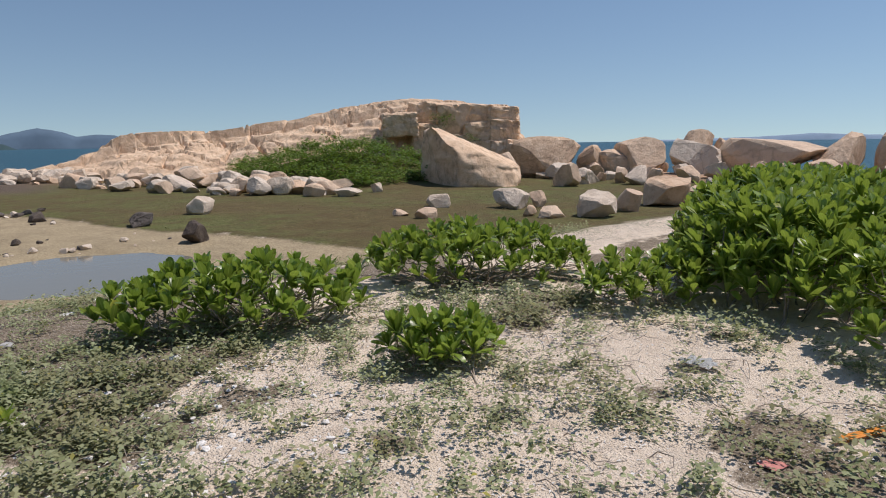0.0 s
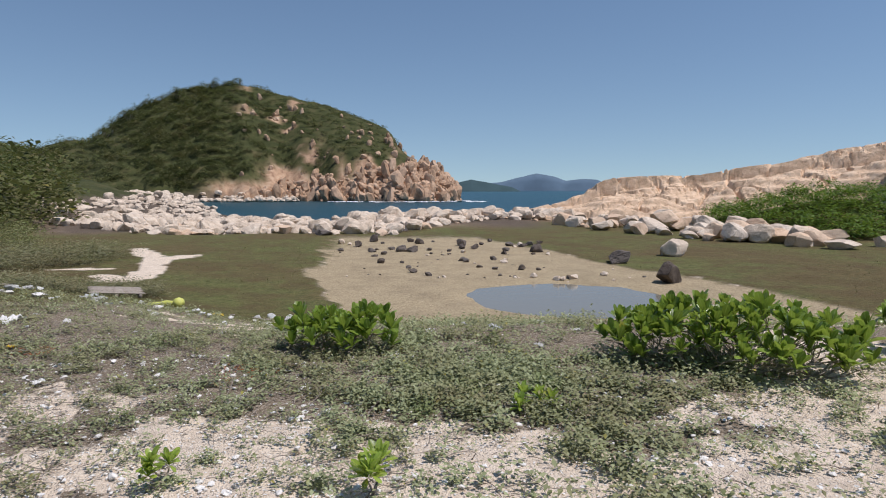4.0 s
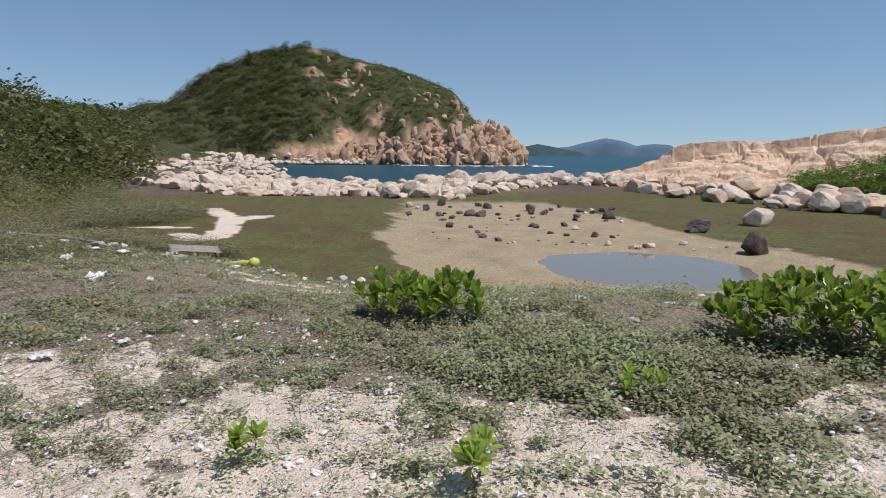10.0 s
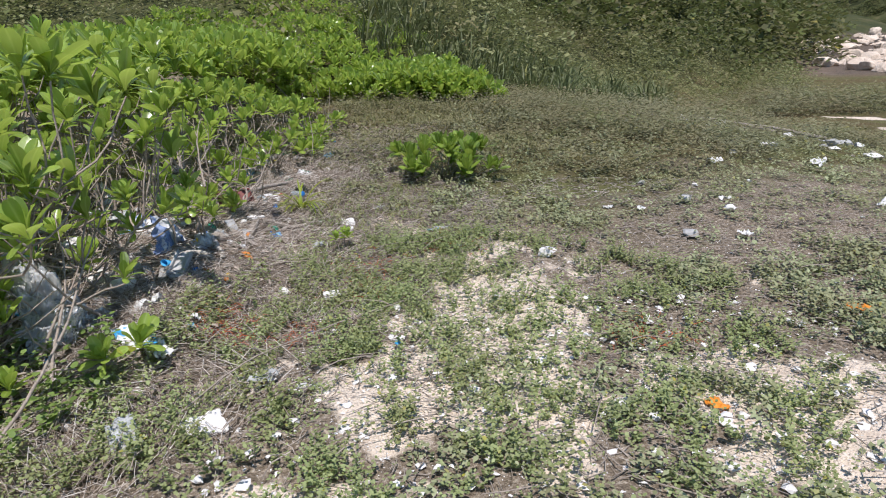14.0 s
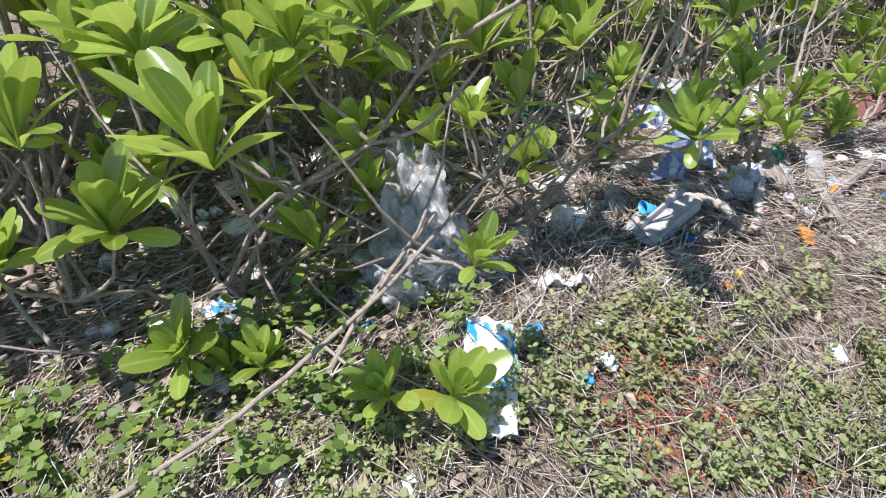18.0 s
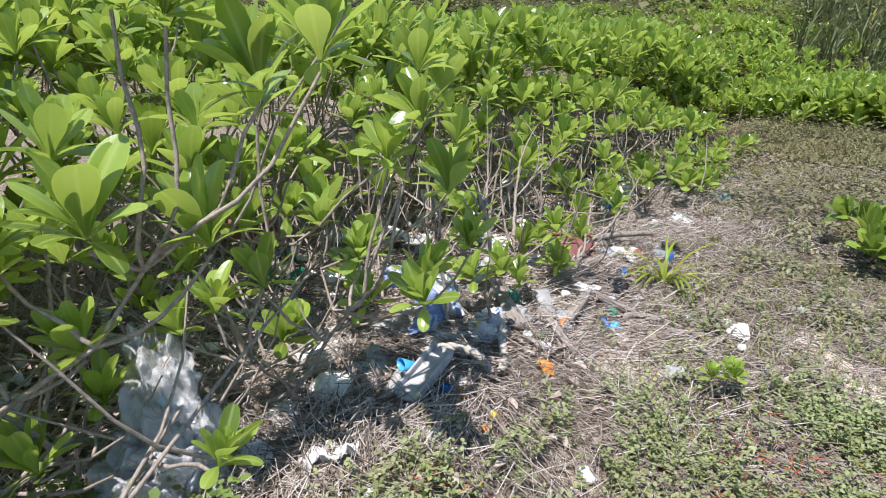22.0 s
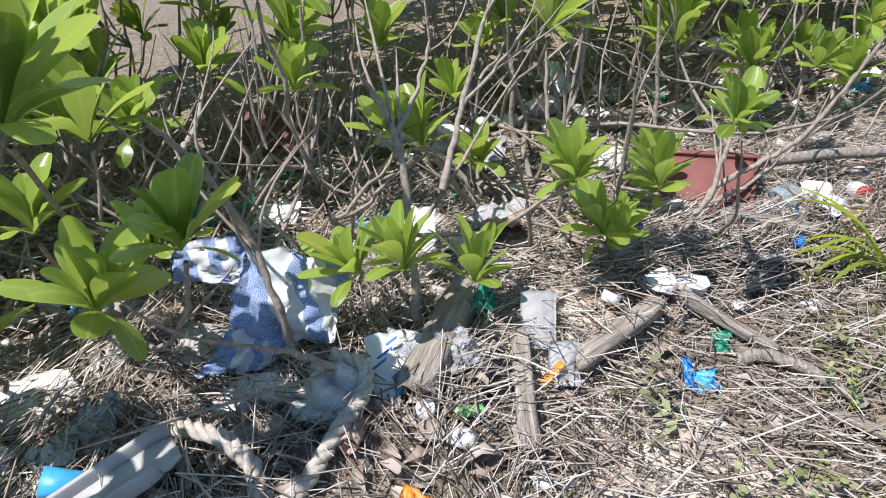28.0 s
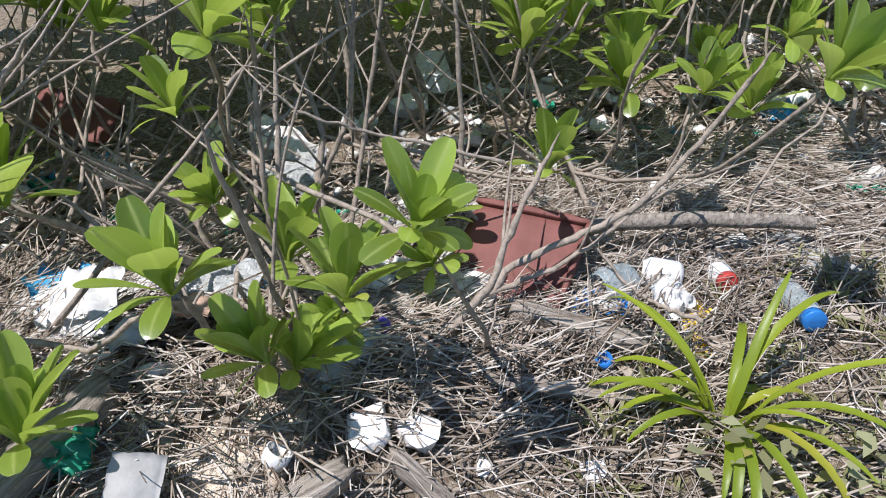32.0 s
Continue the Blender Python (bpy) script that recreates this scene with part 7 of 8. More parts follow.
    part("base", mesh_from("base", *lathe([(0.0004, 0.003), (0.021, 0.003), (0.021, 0.0), (0.0004, 0.0)], 18), SKY_P, True), cup)
    for x, y, r, mat, lab in ((-2.59, 1.24, 0.014, YELLOW_P, "small yellow bottle cap on straw"), (-2.66, 1.13, 0.02, ORANGE_P, "orange bottle cap beside the grey board"), (-2.70, 1.08, 0.018, BLUE_P, "blue bottle cap beside the grey board"),
                              (-2.51, 1.20, 0.015, ORANGE_P, "faded orange bottle cap on straw"), (-3.70, 1.75, 0.024, WHITE_P, "white open bottle cap on straw"), (-1.23, 1.61, 0.02, SKY_P, "light blue cap on herbs"),
                              (-1.65, 1.34, 0.014, PURPLE_P, "violet cap among herbs"), (-3.19, 1.46, 0.02, WHITE_P, "white bottle cap half buried in straw"), (-4.18, 2.22, 0.017, BLUE_P, "blue bottle cap on straw"), (-3.3, 2.5, 0.02, WHITE_P, "white bottle cap on dry grass")):
        put_cap(x, y, r, mat, lab, (rngs.uniform(-0.6, 0.6), rngs.uniform(-0.6, 0.6)))
    # woven sack hung over the low stems
    sack = thing("woven_sack", "torn blue and white striped woven sack", "sack", "", Matrix.Translation((-3.32, 1.05, 0.35)))
    draped("front_panel", "", "", ((-3.20, 1.00, 0.24), (-3.30, 1.20, 0.25), (-3.46, 1.16, 0.36), (-3.30, 0.98, 0.47)), SACK, 31, 0.03, 0.05, 26, parent=sack)
    draped("back_panel", "", "", ((-3.22, 0.84, 0.40), (-3.28, 0.97, 0.37), (-3.36, 0.97, 0.46), (-3.26, 0.84, 0.48)), SACK, 36, 0.02, 0.02, 14, parent=sack)
    draped("torn_flap", "", "", (g(-3.12, 0.94, 0.06), g(-3.20, 1.06, 0.05), (-3.31, 1.12, 0.29), (-3.20, 0.98, 0.30)), SACK, 32, 0.03, 0.02, 16, parent=sack)
    # printed white bag: torn top, blue corner, and print
    bag = draped("printed_bag", "white plastic bag with a blue print, torn", "bag", ((-3.15, 1.37, 0.17), (-3.22, 1.40, 0.18), (-3.36, 1.34, 0.25), (-3.30, 1.27, 0.26)), WHITE_P, 33, 0.006, 0.008, 14)
    draped("print_patch", "bright blue printed patch", "", ((-3.195, 1.391, 0.19), (-3.224, 1.404, 0.192), (-3.27, 1.384, 0.214), (-3.245, 1.366, 0.214)), SKY_P, 37, 0.003, 0.006, 6, 0.002, parent=bag)
    for k in range(3):
        v, fa = board(0.05 - 0.01 * k, 0.006, 0.002, 70 + k, 0.0003)
        part("print_bar", mesh_from("print_bar", v, fa, INK, True), bag, "", Matrix.Translation((0.02 - 0.03 * k, -0.012 + 0.004 * k, 0.022 + 0.012 * k)) @ Euler((0.35, -0.4, 2.4)).to_matrix().to_4x4())
    draped("film_scrap", "grey plastic with yellow peel wrapped in rope", "bag", (g(-3.06, 1.22, 0.03), g(-3.10, 1.36, 0.04), g(-3.25, 1.32, 0.09), g(-3.2, 1.19, 0.07)), FILM_GREY, 34, 0.03, 0.05, 16)
    wrapper("yellow_scrap", "small yellow plastic scrap in the rope", "plastic", -3.15, 1.26, 0.08, 0.05, 0.03, YELLOW_P, 35, 0.7, (0.2, 0.2), float(ground_z(-3.15, 1.26)) + 0.07)
    rope("thick bleached twisted rope end on straw", [g(-3.22, 1.24, 0.10), g(-3.20, 1.33, 0.10), g(-3.15, 1.35, 0.07), g(-3.07, 1.33, 0.05), g(-2.95, 1.33, 0.04), g(-2.86, 1.30, 0.03)], 0.017)
    rope("thick bleached rope loop half buried in straw", [g(-2.99, 0.96, 0.02), g(-2.97, 1.04, 0.07), g(-2.96, 1.14, 0.08), g(-2.94, 1.22, 0.05), g(-2.88, 1.27, 0.0)], 0.018)
    rope("bleached frayed rope under the sack", [g(-3.08, 1.0, 0.02), g(-3.11, 1.08, 0.05), g(-3.12, 1.16, 0.05), g(-3.15, 1.23, 0.05)], 0.015)
    pipe = thing("pipe_piece", "short tan pipe end lying in straw", "pipe", "", Matrix.LocRotScale((-3.045, 1.36, float(ground_z(-3.04, 1.36)) + 0.04), Euler((0.1, 1.35, 0.35)), None))
    part("wall", mesh_from("wall", *lathe([(0.015, -0.13), (0.019, -0.13), (0.019, 0.0), (0.0155, 0.0), (0.0155, -0.12), (0.015, -0.13)], 18), TAN, True), pipe)
    for a, b, w, t, lab, sd in (((-3.22, 1.67, 0.05), (-3.49, 1.57, 0.06), 0.05, 0.016, "grey splintered plank on straw", 41), ((-3.22, 1.43, 0.05), (-3.70, 1.40, 0.07), 0.085, 0.05, "weathered silver beam on the strand", 42),
                                ((-3.47, 1.71, 0.05), (-3.74, 1.87, 0.06), 0.055, 0.045, "short knotty piece of driftwood", 43), ((-4.22, 2.00, 0.05), (-4.26, 2.29, 0.04), 0.05, 0.04, "grey driftwood stick beside a shrub", 44),
                                ((-4.02, 2.02, 0.03), (-4.15, 2.32, 0.03), 0.04, 0.012, "thin grey lath on straw", 45), ((-3.80, 1.92, 0.05), (-3.75, 2.15, 0.04), 0.032, 0.03, "grey stick half under straw", 46),
                                ((-2.86, 1.13, 0.04), (-2.95, 1.02, 0.05), 0.02, 0.008, "small grey lath on straw", 47), ((-3.57, 2.25, 0.03), (-3.47, 2.44, 0.03), 0.035, 0.014, "pale bleached board on dry herbs", 48), ((-2.98, 1.13, 0.03), (-3.06, 1.2, 0.04), 0.06, 0.03, "brown chunk of worn bark", 49),
                                ((-2.1, -0.2, 0.03), (-2.16, -0.06, 0.04), 0.03, 0.012, "pale splinter of wood under the stems", 50), ((-3.02, 2.02, 0.02), (-3.2, 2.16, 0.02), 0.05, 0.012, "bleached board scrap on dry herbs", 51)):
        between("driftwood", lab, "driftwood", (a[0], a[1], a[2] + float(ground_z(a[0], a[1]))), (b[0], b[1], b[2] + float(ground_z(b[0], b[1]))), w, t, WOOD, sd, "driftwood on the strand", 0.15, 0.006)
    stick("root", "bent grey driftwood root on straw", [g(-3.70, 2.06, 0.03), g(-3.72, 2.12, 0.05), g(-3.68, 2.21, 0.05), g(-3.60, 2.32, 0.03)], 0.02, 0.012, WOOD, "driftwood")
    stick("root", "long grey dead stem lying behind the jars", [(-4.52, 1.98, 0.20), (-4.60, 2.12, 0.24), (-4.70, 2.36, 0.24), (-4.80, 2.62, 0.22)], 0.024, 0.018, WOOD, "driftwood")
    # sheets and scraps pressed into the straw
    for cs, mat, lab, sd, wr in (((g(-3.30, 1.46, 0.03), g(-3.38, 1.52, 0.03), g(-3.43, 1.46, 0.08), g(-3.36, 1.41, 0.08)), FILM_GREY, "violet-grey crumpled film on straw", 301, 0.02), ((g(-3.30, 1.53, 0.02), g(-3.36, 1.60, 0.02), g(-3.44, 1.55, 0.04), g(-3.38, 1.49, 0.04)), DARK_P, "black scrap of net in the straw", 302, 0.012),
                                 ((g(-3.47, 1.58, 0.03), g(-3.50, 1.66, 0.03), g(-3.60, 1.64, 0.10), g(-3.57, 1.56, 0.10)), GREYBOX, "grey plastic sheet standing in the straw", 303, 0.004), ((g(-3.40, 1.66, 0.03), g(-3.44, 1.73, 0.03), g(-3.52, 1.71, 0.07), g(-3.48, 1.65, 0.07)), GREYBOX, "grey torn tray with a round hole", 304, 0.008),
                                 ((g(-3.58, 1.95, 0.01), g(-3.585, 1.975, 0.01), g(-3.66, 1.955, 0.03), g(-3.655, 1.93, 0.03)), BLUE_P, "long blue plastic film strip on straw", 305, 0.012), ((g(-3.57, 1.98, 0.02), g(-3.60, 2.03, 0.02), g(-3.64, 2.01, 0.04), g(-3.61, 1.96, 0.04)), SKY_P, "light blue torn film on straw", 306, 0.014),
                                 ((g(-3.71, 2.01, 0.02), g(-3.73, 2.05, 0.02), g(-3.77, 2.04, 0.04), g(-3.75, 1.99, 0.04)), GREEN_P, "dark green plastic scrap on straw", 307, 0.01), ((g(-3.50, 1.42, 0.04), g(-3.56, 1.50, 0.04), g(-3.62, 1.47, 0.08), g(-3.56, 1.40, 0.08)), GREEN_P, "green tangle of net beside the beam", 308, 0.03),
                                 ((g(-3.82, 1.03, 0.04), g(-3.88, 1.16, 0.04), g(-3.98, 1.12, 0.08), g(-3.92, 0.99, 0.08)), FOAM_W, "flat white sheet under the stems", 309, 0.006), ((g(-3.86, 0.52, 0.04), g(-3.92, 0.66, 0.04), g(-4.04, 0.62, 0.09), g(-3.98, 0.48, 0.09)), FOAM_W, "white slab deep under the stems", 310, 0.006),
                                 ((g(-3.96, 1.22, 0.03), g(-4.0, 1.42, 0.03), g(-4.14, 1.46, 0.12), g(-4.1, 1.26, 0.10)), FILM_GREY, "grey-brown cloth caught under the stems", 311, 0.03), ((g(-4.70, 0.98, 0.05), g(-4.74, 1.14, 0.05), g(-4.9, 1.12, 0.12), g(-4.86, 0.96, 0.12)), FILM_GREY, "pale crumpled bag under the stems", 312, 0.03),
                                 ((g(-4.72, 1.46, 0.04), g(-4.76, 1.66, 0.04), g(-4.88, 1.64, 0.09), g(-4.84, 1.44, 0.09)), FOAM_W, "pale green-white foam slab under the stems", 313, 0.008), ((g(-4.18, 1.68, 0.02), g(-4.22, 1.80, 0.02), g(-4.3, 1.78, 0.05), g(-4.26, 1.66, 0.05)), FOAM_W, "white cracked sheet on straw", 314, 0.01),
                                 ((g(-1.16, 0.29, 0.02), g(-1.15, 0.40, 0.02), g(-1.28, 0.40, 0.10), g(-1.28, 0.3, 0.10)), FILM_GREY, "cloudy film scrap standing in herbs", 315, 0.02), ((g(-1.07, 0.54, 0.02), g(-1.06, 0.70, 0.02), g(-1.18, 0.7, 0.05), g(-1.18, 0.54, 0.05)), FOAM_W, "cream crumpled sheet on herbs", 316, 0.02),
                                 ((g(-2.77, 0.78, 0.02), g(-2.80, 0.88, 0.02), g(-2.92, 0.86, 0.06), g(-2.88, 0.76, 0.05)), FILM_GREY, "grey crumpled film beside the grey board", 317, 0.03), ((g(-2.98, 1.48, 0.02), g(-2.99, 1.54, 0.02), g(-3.03, 1.54, 0.04), g(-3.03, 1.48, 0.04)), ORANGE_P, "faded orange plastic scrap on straw", 318, 0.012)):
        draped("sheet_scrap", lab, "plastic scrap", cs, mat, sd, wr, 0.012, 12, 0.003, "sheets on the strand")
    for k, (x, y, w, l, up, mat, lab) in enumerate(((-5.86, 1.12, 0.16, 0.20, 0.14, FOAM_W, "white sheet standing among far stems"), (-5.0, 0.87, 0.20, 0.26, 0.13, FOAM_W, "large torn white bag under the stems"), (-4.80, 0.99, 0.16, 0.14, 0.07, FILM_GREY, "cloudy torn film under the stems"),
                                                    (-5.16, 1.47, 0.24, 0.12, 0.07, WHITE_P, "flat white carton under the stems"), (-4.28, 1.66, 0.15, 0.12, 0.05, FOAM_W, "white cracked plate on the straw"), (-5.08, 0.46, 0.18, 0.14, 0.06, FOAM_W, "white foam sheet deep under the stems"),
                                                    (-3.88, 1.13, 0.15, 0.16, 0.09, WHITE_P, "white folded sheet leaning on stems"), (-4.91, 1.48, 0.26, 0.12, 0.05, FILM_GREY, "long cloudy film under the stems"), (-5.71, 1.95, 0.14, 0.10, 0.05, FOAM_W, "white plate behind the stems"), (-3.95, 1.40, 0.14, 0.20, 0.10, TAN, "tan worn cardboard among the stems"),
                                                    (-3.86, 1.30, 0.14, 0.14, 0.05, GREYBOX, "grey flattened carton on straw"), (-3.07, -0.48, 0.10, 0.08, 0.04, FOAM_W, "white scrap deep under the stems"), (-3.33, 1.35, 0.09, 0.08, 0.05, FILM_GREY, "pale film beside the rope"), (-4.42, 2.32, 0.10, 0.08, 0.05, FOAM_W, "white tray beside the jars"),
                                                    (-2.01, 0.86, 0.07, 0.05, 0.03, FOAM_W, "white paper scrap in herbs"), (-1.94, 0.82, 0.04, 0.03, 0.02, SKY_P, "light blue scrap in herbs"), (-3.07, 2.09, 0.09, 0.07, 0.03, FILM_GREY, "clear film scrap on dry herbs"), (-2.08, 0.66, 0.03, 0.05, 0.02, SKY_P, "thin light blue scrap in straw"), (-2.17, 1.73, 0.11, 0.05, 0.03, FOAM_W, "white broken foam strip on herbs"))):
        c, q = math.cos(2.2 + k), math.sin(2.2 + k)
        cs = [(x + c * a - q * b, y + q * a + c * b, float(ground_z(x, y)) + h) for a, b, h in ((-w / 2, -l / 2, 0.03), (w / 2, -l / 2, 0.035), (w / 2.2, l / 2, 0.03 + up), (-w / 2.2, l / 2.2, 0.035 + up))]
        draped("sheet_scrap", lab, "plastic scrap", cs, mat, 340 + k, 0.01 + 0.06 * w, 0.02, 13, 0.003, "sheets on the strand")
    between("lighter", "orange plastic lighter stuck in straw", "lighter", g(-3.40, 1.65, 0.02), g(-3.44, 1.69, 0.07), 0.022, 0.012, ORANGE_P, 321, "", 0.0, 0.0008)
    between("green_tube", "light green plastic tube on straw", "plastic", g(-3.22, 1.51, 0.03), g(-3.26, 1.56, 0.03), 0.022, 0.02, LIME_P, 322, "", 0.0, 0.0008)
    # foam, shells
    for i, (x, y, w, h, lab) in enumerate(((-3.83, 1.86, 0.11, 0.05, "oblong white foam piece on straw"), (-3.865, 1.94, 0.10, 0.045, "white foam rod on straw"), (-3.97, 2.24, 0.055, 0.03, "small white shell on straw"), (-3.88, 2.06, 0.045, 0.025, "small white shell on straw"),
                                           (-3.92, 0.98, 0.20, 0.07, "white foam slab under the stems"), (-5.04, 0.78, 0.22, 0.08, "white foam block under the stems"), (-5.58, 1.12, 0.2, 0.09, "white foam block under the stems"), (-6.6, 1.95, 0.22, 0.09, "white foam block under the stems"),
                                           (-6.1, 2.88, 0.18, 0.07, "white foam piece beside the stems"), (-4.05, 1.1, 0.16, 0.05, "flat white foam piece under the stems"), (-4.6, 1.2, 0.14, 0.05, "white foam piece under the stems"), (-5.2, 1.4, 0.17, 0.06, "white foam piece under the stems"),
                                           (-1.69, 1.89, 0.07, 0.04, "tan pebble on shell sand"), (-1.72, 3.16, 0.13, 0.07, "white foam lump among herbs"), (-3.52, 2.60, 0.15, 0.05, "flat white foam piece on dry herbs"), (-3.13, 2.10, 0.08, 0.04, "white foam crumb on dry herbs"))):
        put_stone(x, y, float(ground_z(x, y)) + 0.005, w, h, (i * 3) % 10, FOAM_W, "foam_piece" if "foam" in lab else ("shell" if "shell" in lab else "pebble"), lab, "pieces on the strand", i * 1.3)
    rng = np.random.RandomState(93)
    low = [stone_shape(190 + i, 1, 6, 0.1, 0.6) for i in range(4)]
    n = 900
    x = rng.uniform(-7.0, -1.5, n)
    xy = np.column_stack([x, np.interp(x, EDGE_X, EDGE_Y) + rng.normal(-0.5, 0.8, n)])
    v, fa = spread(low, rows_of(xy, ground_z(xy[:, 0], xy[:, 1]) + 0.004, 0.012 + 0.07 * rng.uniform(0, 1, n) ** 2, rng, 0.5), 14)
    thing("foam_crumbs", "white crumbs of foam and shell in the straw", "foam crumbs", "", None, mesh_from("foam_crumbs", v, fa, FOAM_W, True), "stuff")
    mats = (FOAM_W, WHITE_P, FILM_GREY, GREYBOX, FOAM_W, SKY_P, FILM_GREY, WHITE_P, GREEN_P, FOAM_W)
    names = ("white foam chip", "white plastic scrap", "clear film scrap", "grey board scrap", "dirty white foam chip", "light blue plastic scrap", "cloudy film scrap", "bleached plastic scrap", "green plastic scrap", "yellowed foam chip")
    for i in range(190):
        x = rng.uniform(-7.2, -2.3)
        y = float(np.interp(x, EDGE_X, EDGE_Y)) - rng.uniform(-0.35, 1.9)
        k = i % 10
        w = 0.035 + 0.14 * rng.uniform() ** 1.5
        if k in (0, 3, 4, 9):
            put_stone(x, y, float(ground_z(x, y)) + 0.004, w * 1.2, w * rng.uniform(0.25, 0.5), rng.randint(10), mats[k], "litter_chip", names[k] + " on the thicket floor", "litter under the thicket", rng.uniform(0, 6))
        else:
            wrapper("litter_scrap", names[k] + " on the thicket floor", "plastic scrap", x, y, w, w * rng.uniform(0.5, 1), 0.02 + 0.25 * w, mats[k], 200 + i, rng.uniform(0, 6), (rng.uniform(-0.3, 0.3), rng.uniform(-0.3, 0.3)), None, "litter under the thicket")
    # white bits over the herb mat
    for i in range(110):
        x, y = rng.uniform(-3.5, 8.0), 2.6 + 8.5 * rng.uniform() ** 0.8
        w = 0.03 + 0.10 * rng.uniform() ** 2
        put_stone(x, y, float(ground_z(x, y)) + 0.015, w, w * rng.uniform(0.3, 0.6), rng.randint(10), (FOAM_W, WHITE_P, GREYBOX)[i % 3], "litter_chip", ("white foam crumb", "white plastic crumb", "grey board crumb")[i % 3] + " among the herbs", "litter among the herbs", rng.uniform(0, 6))
    # drift line along the edge of the turf
    for i in range(60):
        x = rng.uniform(-6.5, 4.5)
        y = 11.6 + 0.9 * math.sin(0.5 * x) + rng.normal(0, 0.8)
        w = 0.06 + 0.26 * rng.uniform() ** 2
        if i % 4 == 0:
            a0 = rng.uniform(0, 3.1)
            between("driftwood", "grey bleached stick on the drift line", "driftwood", g(x, y, 0.03), g(x + 2.2 * w * math.cos(a0), y + 2.2 * w * math.sin(a0), 0.03), 0.04 + 0.08 * w, 0.03, WOOD, 600 + i, "drift line by the turf", 0.2, 0.005)
        else:
            put_stone(x, y, float(ground_z(x, y)) + 0.01, w, w * rng.uniform(0.3, 0.6), rng.randint(10), (FOAM_W, WHITE_P, GREYBOX)[i % 3], "litter_chip", ("white foam lump", "white plastic lump", "grey board piece")[i % 3] + " on the drift line", "drift line by the turf", rng.uniform(0, 6))
    # bottle
    a, b = Vector((-3.86, 1.73, float(ground_z(-3.86, 1.73)) + 0.04)), Vector((-4.04, 1.78, float(ground_z(-4.04, 1.78)) + 0.06))
    d = (b - a).normalized()
    bot = thing("drink_bottle", "clear plastic drink bottle with a violet cap", "bottle", "", Matrix.Translation(a) @ d.to_track_quat("Z", "Y").to_matrix().to_4x4())
    part("body", mesh_from("body", *lathe([(0.0004, 0.006), (0.024, 0.0), (0.031, 0.008), (0.031, 0.05), (0.029, 0.056), (0.031, 0.062), (0.031, 0.12), (0.024, 0.15), (0.013, 0.175), (0.0125, 0.188)], 22), BOTTLE, True), bot)
    part("cap", cap_mesh(0.016, -0.02, PURPLE_P), bot, "violet screw cap", pose(0, 0, 0.205))
    part("liner", mesh_from("liner", *lathe([(0.0315, 0.064), (0.0318, 0.066), (0.0318, 0.112), (0.0315, 0.114)], 22), BOTTLE, True), bot)
    # maroon crate side, jars, can
    crate = thing("crate_panel", "faded maroon plastic panel behind the stems", "panel", "", Matrix.LocRotScale((-4.42, 1.95, float(ground_z(-4.42, 1.95)) + 0.09), Euler((0.55, 0.0, 1.45)), (0.75, 0.95, 0.75)))
    part("face", mesh_from("face", *board(0.40, 0.26, 0.012, 55, 0.001), MAROON, True), crate)
    part("rim", mesh_from("rim", *board(0.40, 0.018, 0.035, 56, 0.001), MAROON, True), crate, "", pose(0, 0.13, 0.01))
    part("rim", mesh_from("rim", *board(0.26, 0.018, 0.03, 57, 0.001), MAROON, True), crate, "", pose(0.2, 0, 0.01, 0, 0, 90))
    thing("crate_panel", "red-brown plastic panel deep under the stems", "panel", "", Matrix.LocRotScale((-4.9, -0.1, float(ground_z(-4.9, -0.1)) + 0.14), Euler((0.7, 0.2, 1.9)), None), mesh_from("crate_panel", *board(0.34, 0.22, 0.012, 58, 0.001), MAROON, True))
    for x, y, mat, lab, r, h, cap_m, ez in ((-4.46, 2.22, BOTTLE, "clear plastic jar lying on litter", 0.045, 0.10, None, 0.9), (-4.53, 2.33, WHITE_P, "white plastic jar with a faded print", 0.04, 0.095, None, 0.2), (-4.62, 2.41, WHITE_P, "white tub with a red lid", 0.03, 0.06, RED_P, 2.0), (-4.60, 2.56, BOTTLE, "clear bottle with a blue cap on litter", 0.03, 0.15, BLUE_P, 1.9)):
        jar = thing("plastic_jar", lab, "jar", "", Matrix.LocRotScale((x, y, float(ground_z(x, y)) + r + 0.005), Euler((1.45, 0, ez)), None))
        part("body", mesh_from("body", *lathe([(0.0004, 0.004), (r * 0.85, 0), (r, 0.01), (r, h * 0.8), (r * 0.8, h * 0.9), (r * 0.8, h), (r * 0.7, h), (r * 0.68, h * 0.9)], 20), mat, True), jar)
        if cap_m:
            part("lid", cap_mesh(r * 0.85, -0.02, cap_m), jar, "", pose(0, 0, h + 0.016))
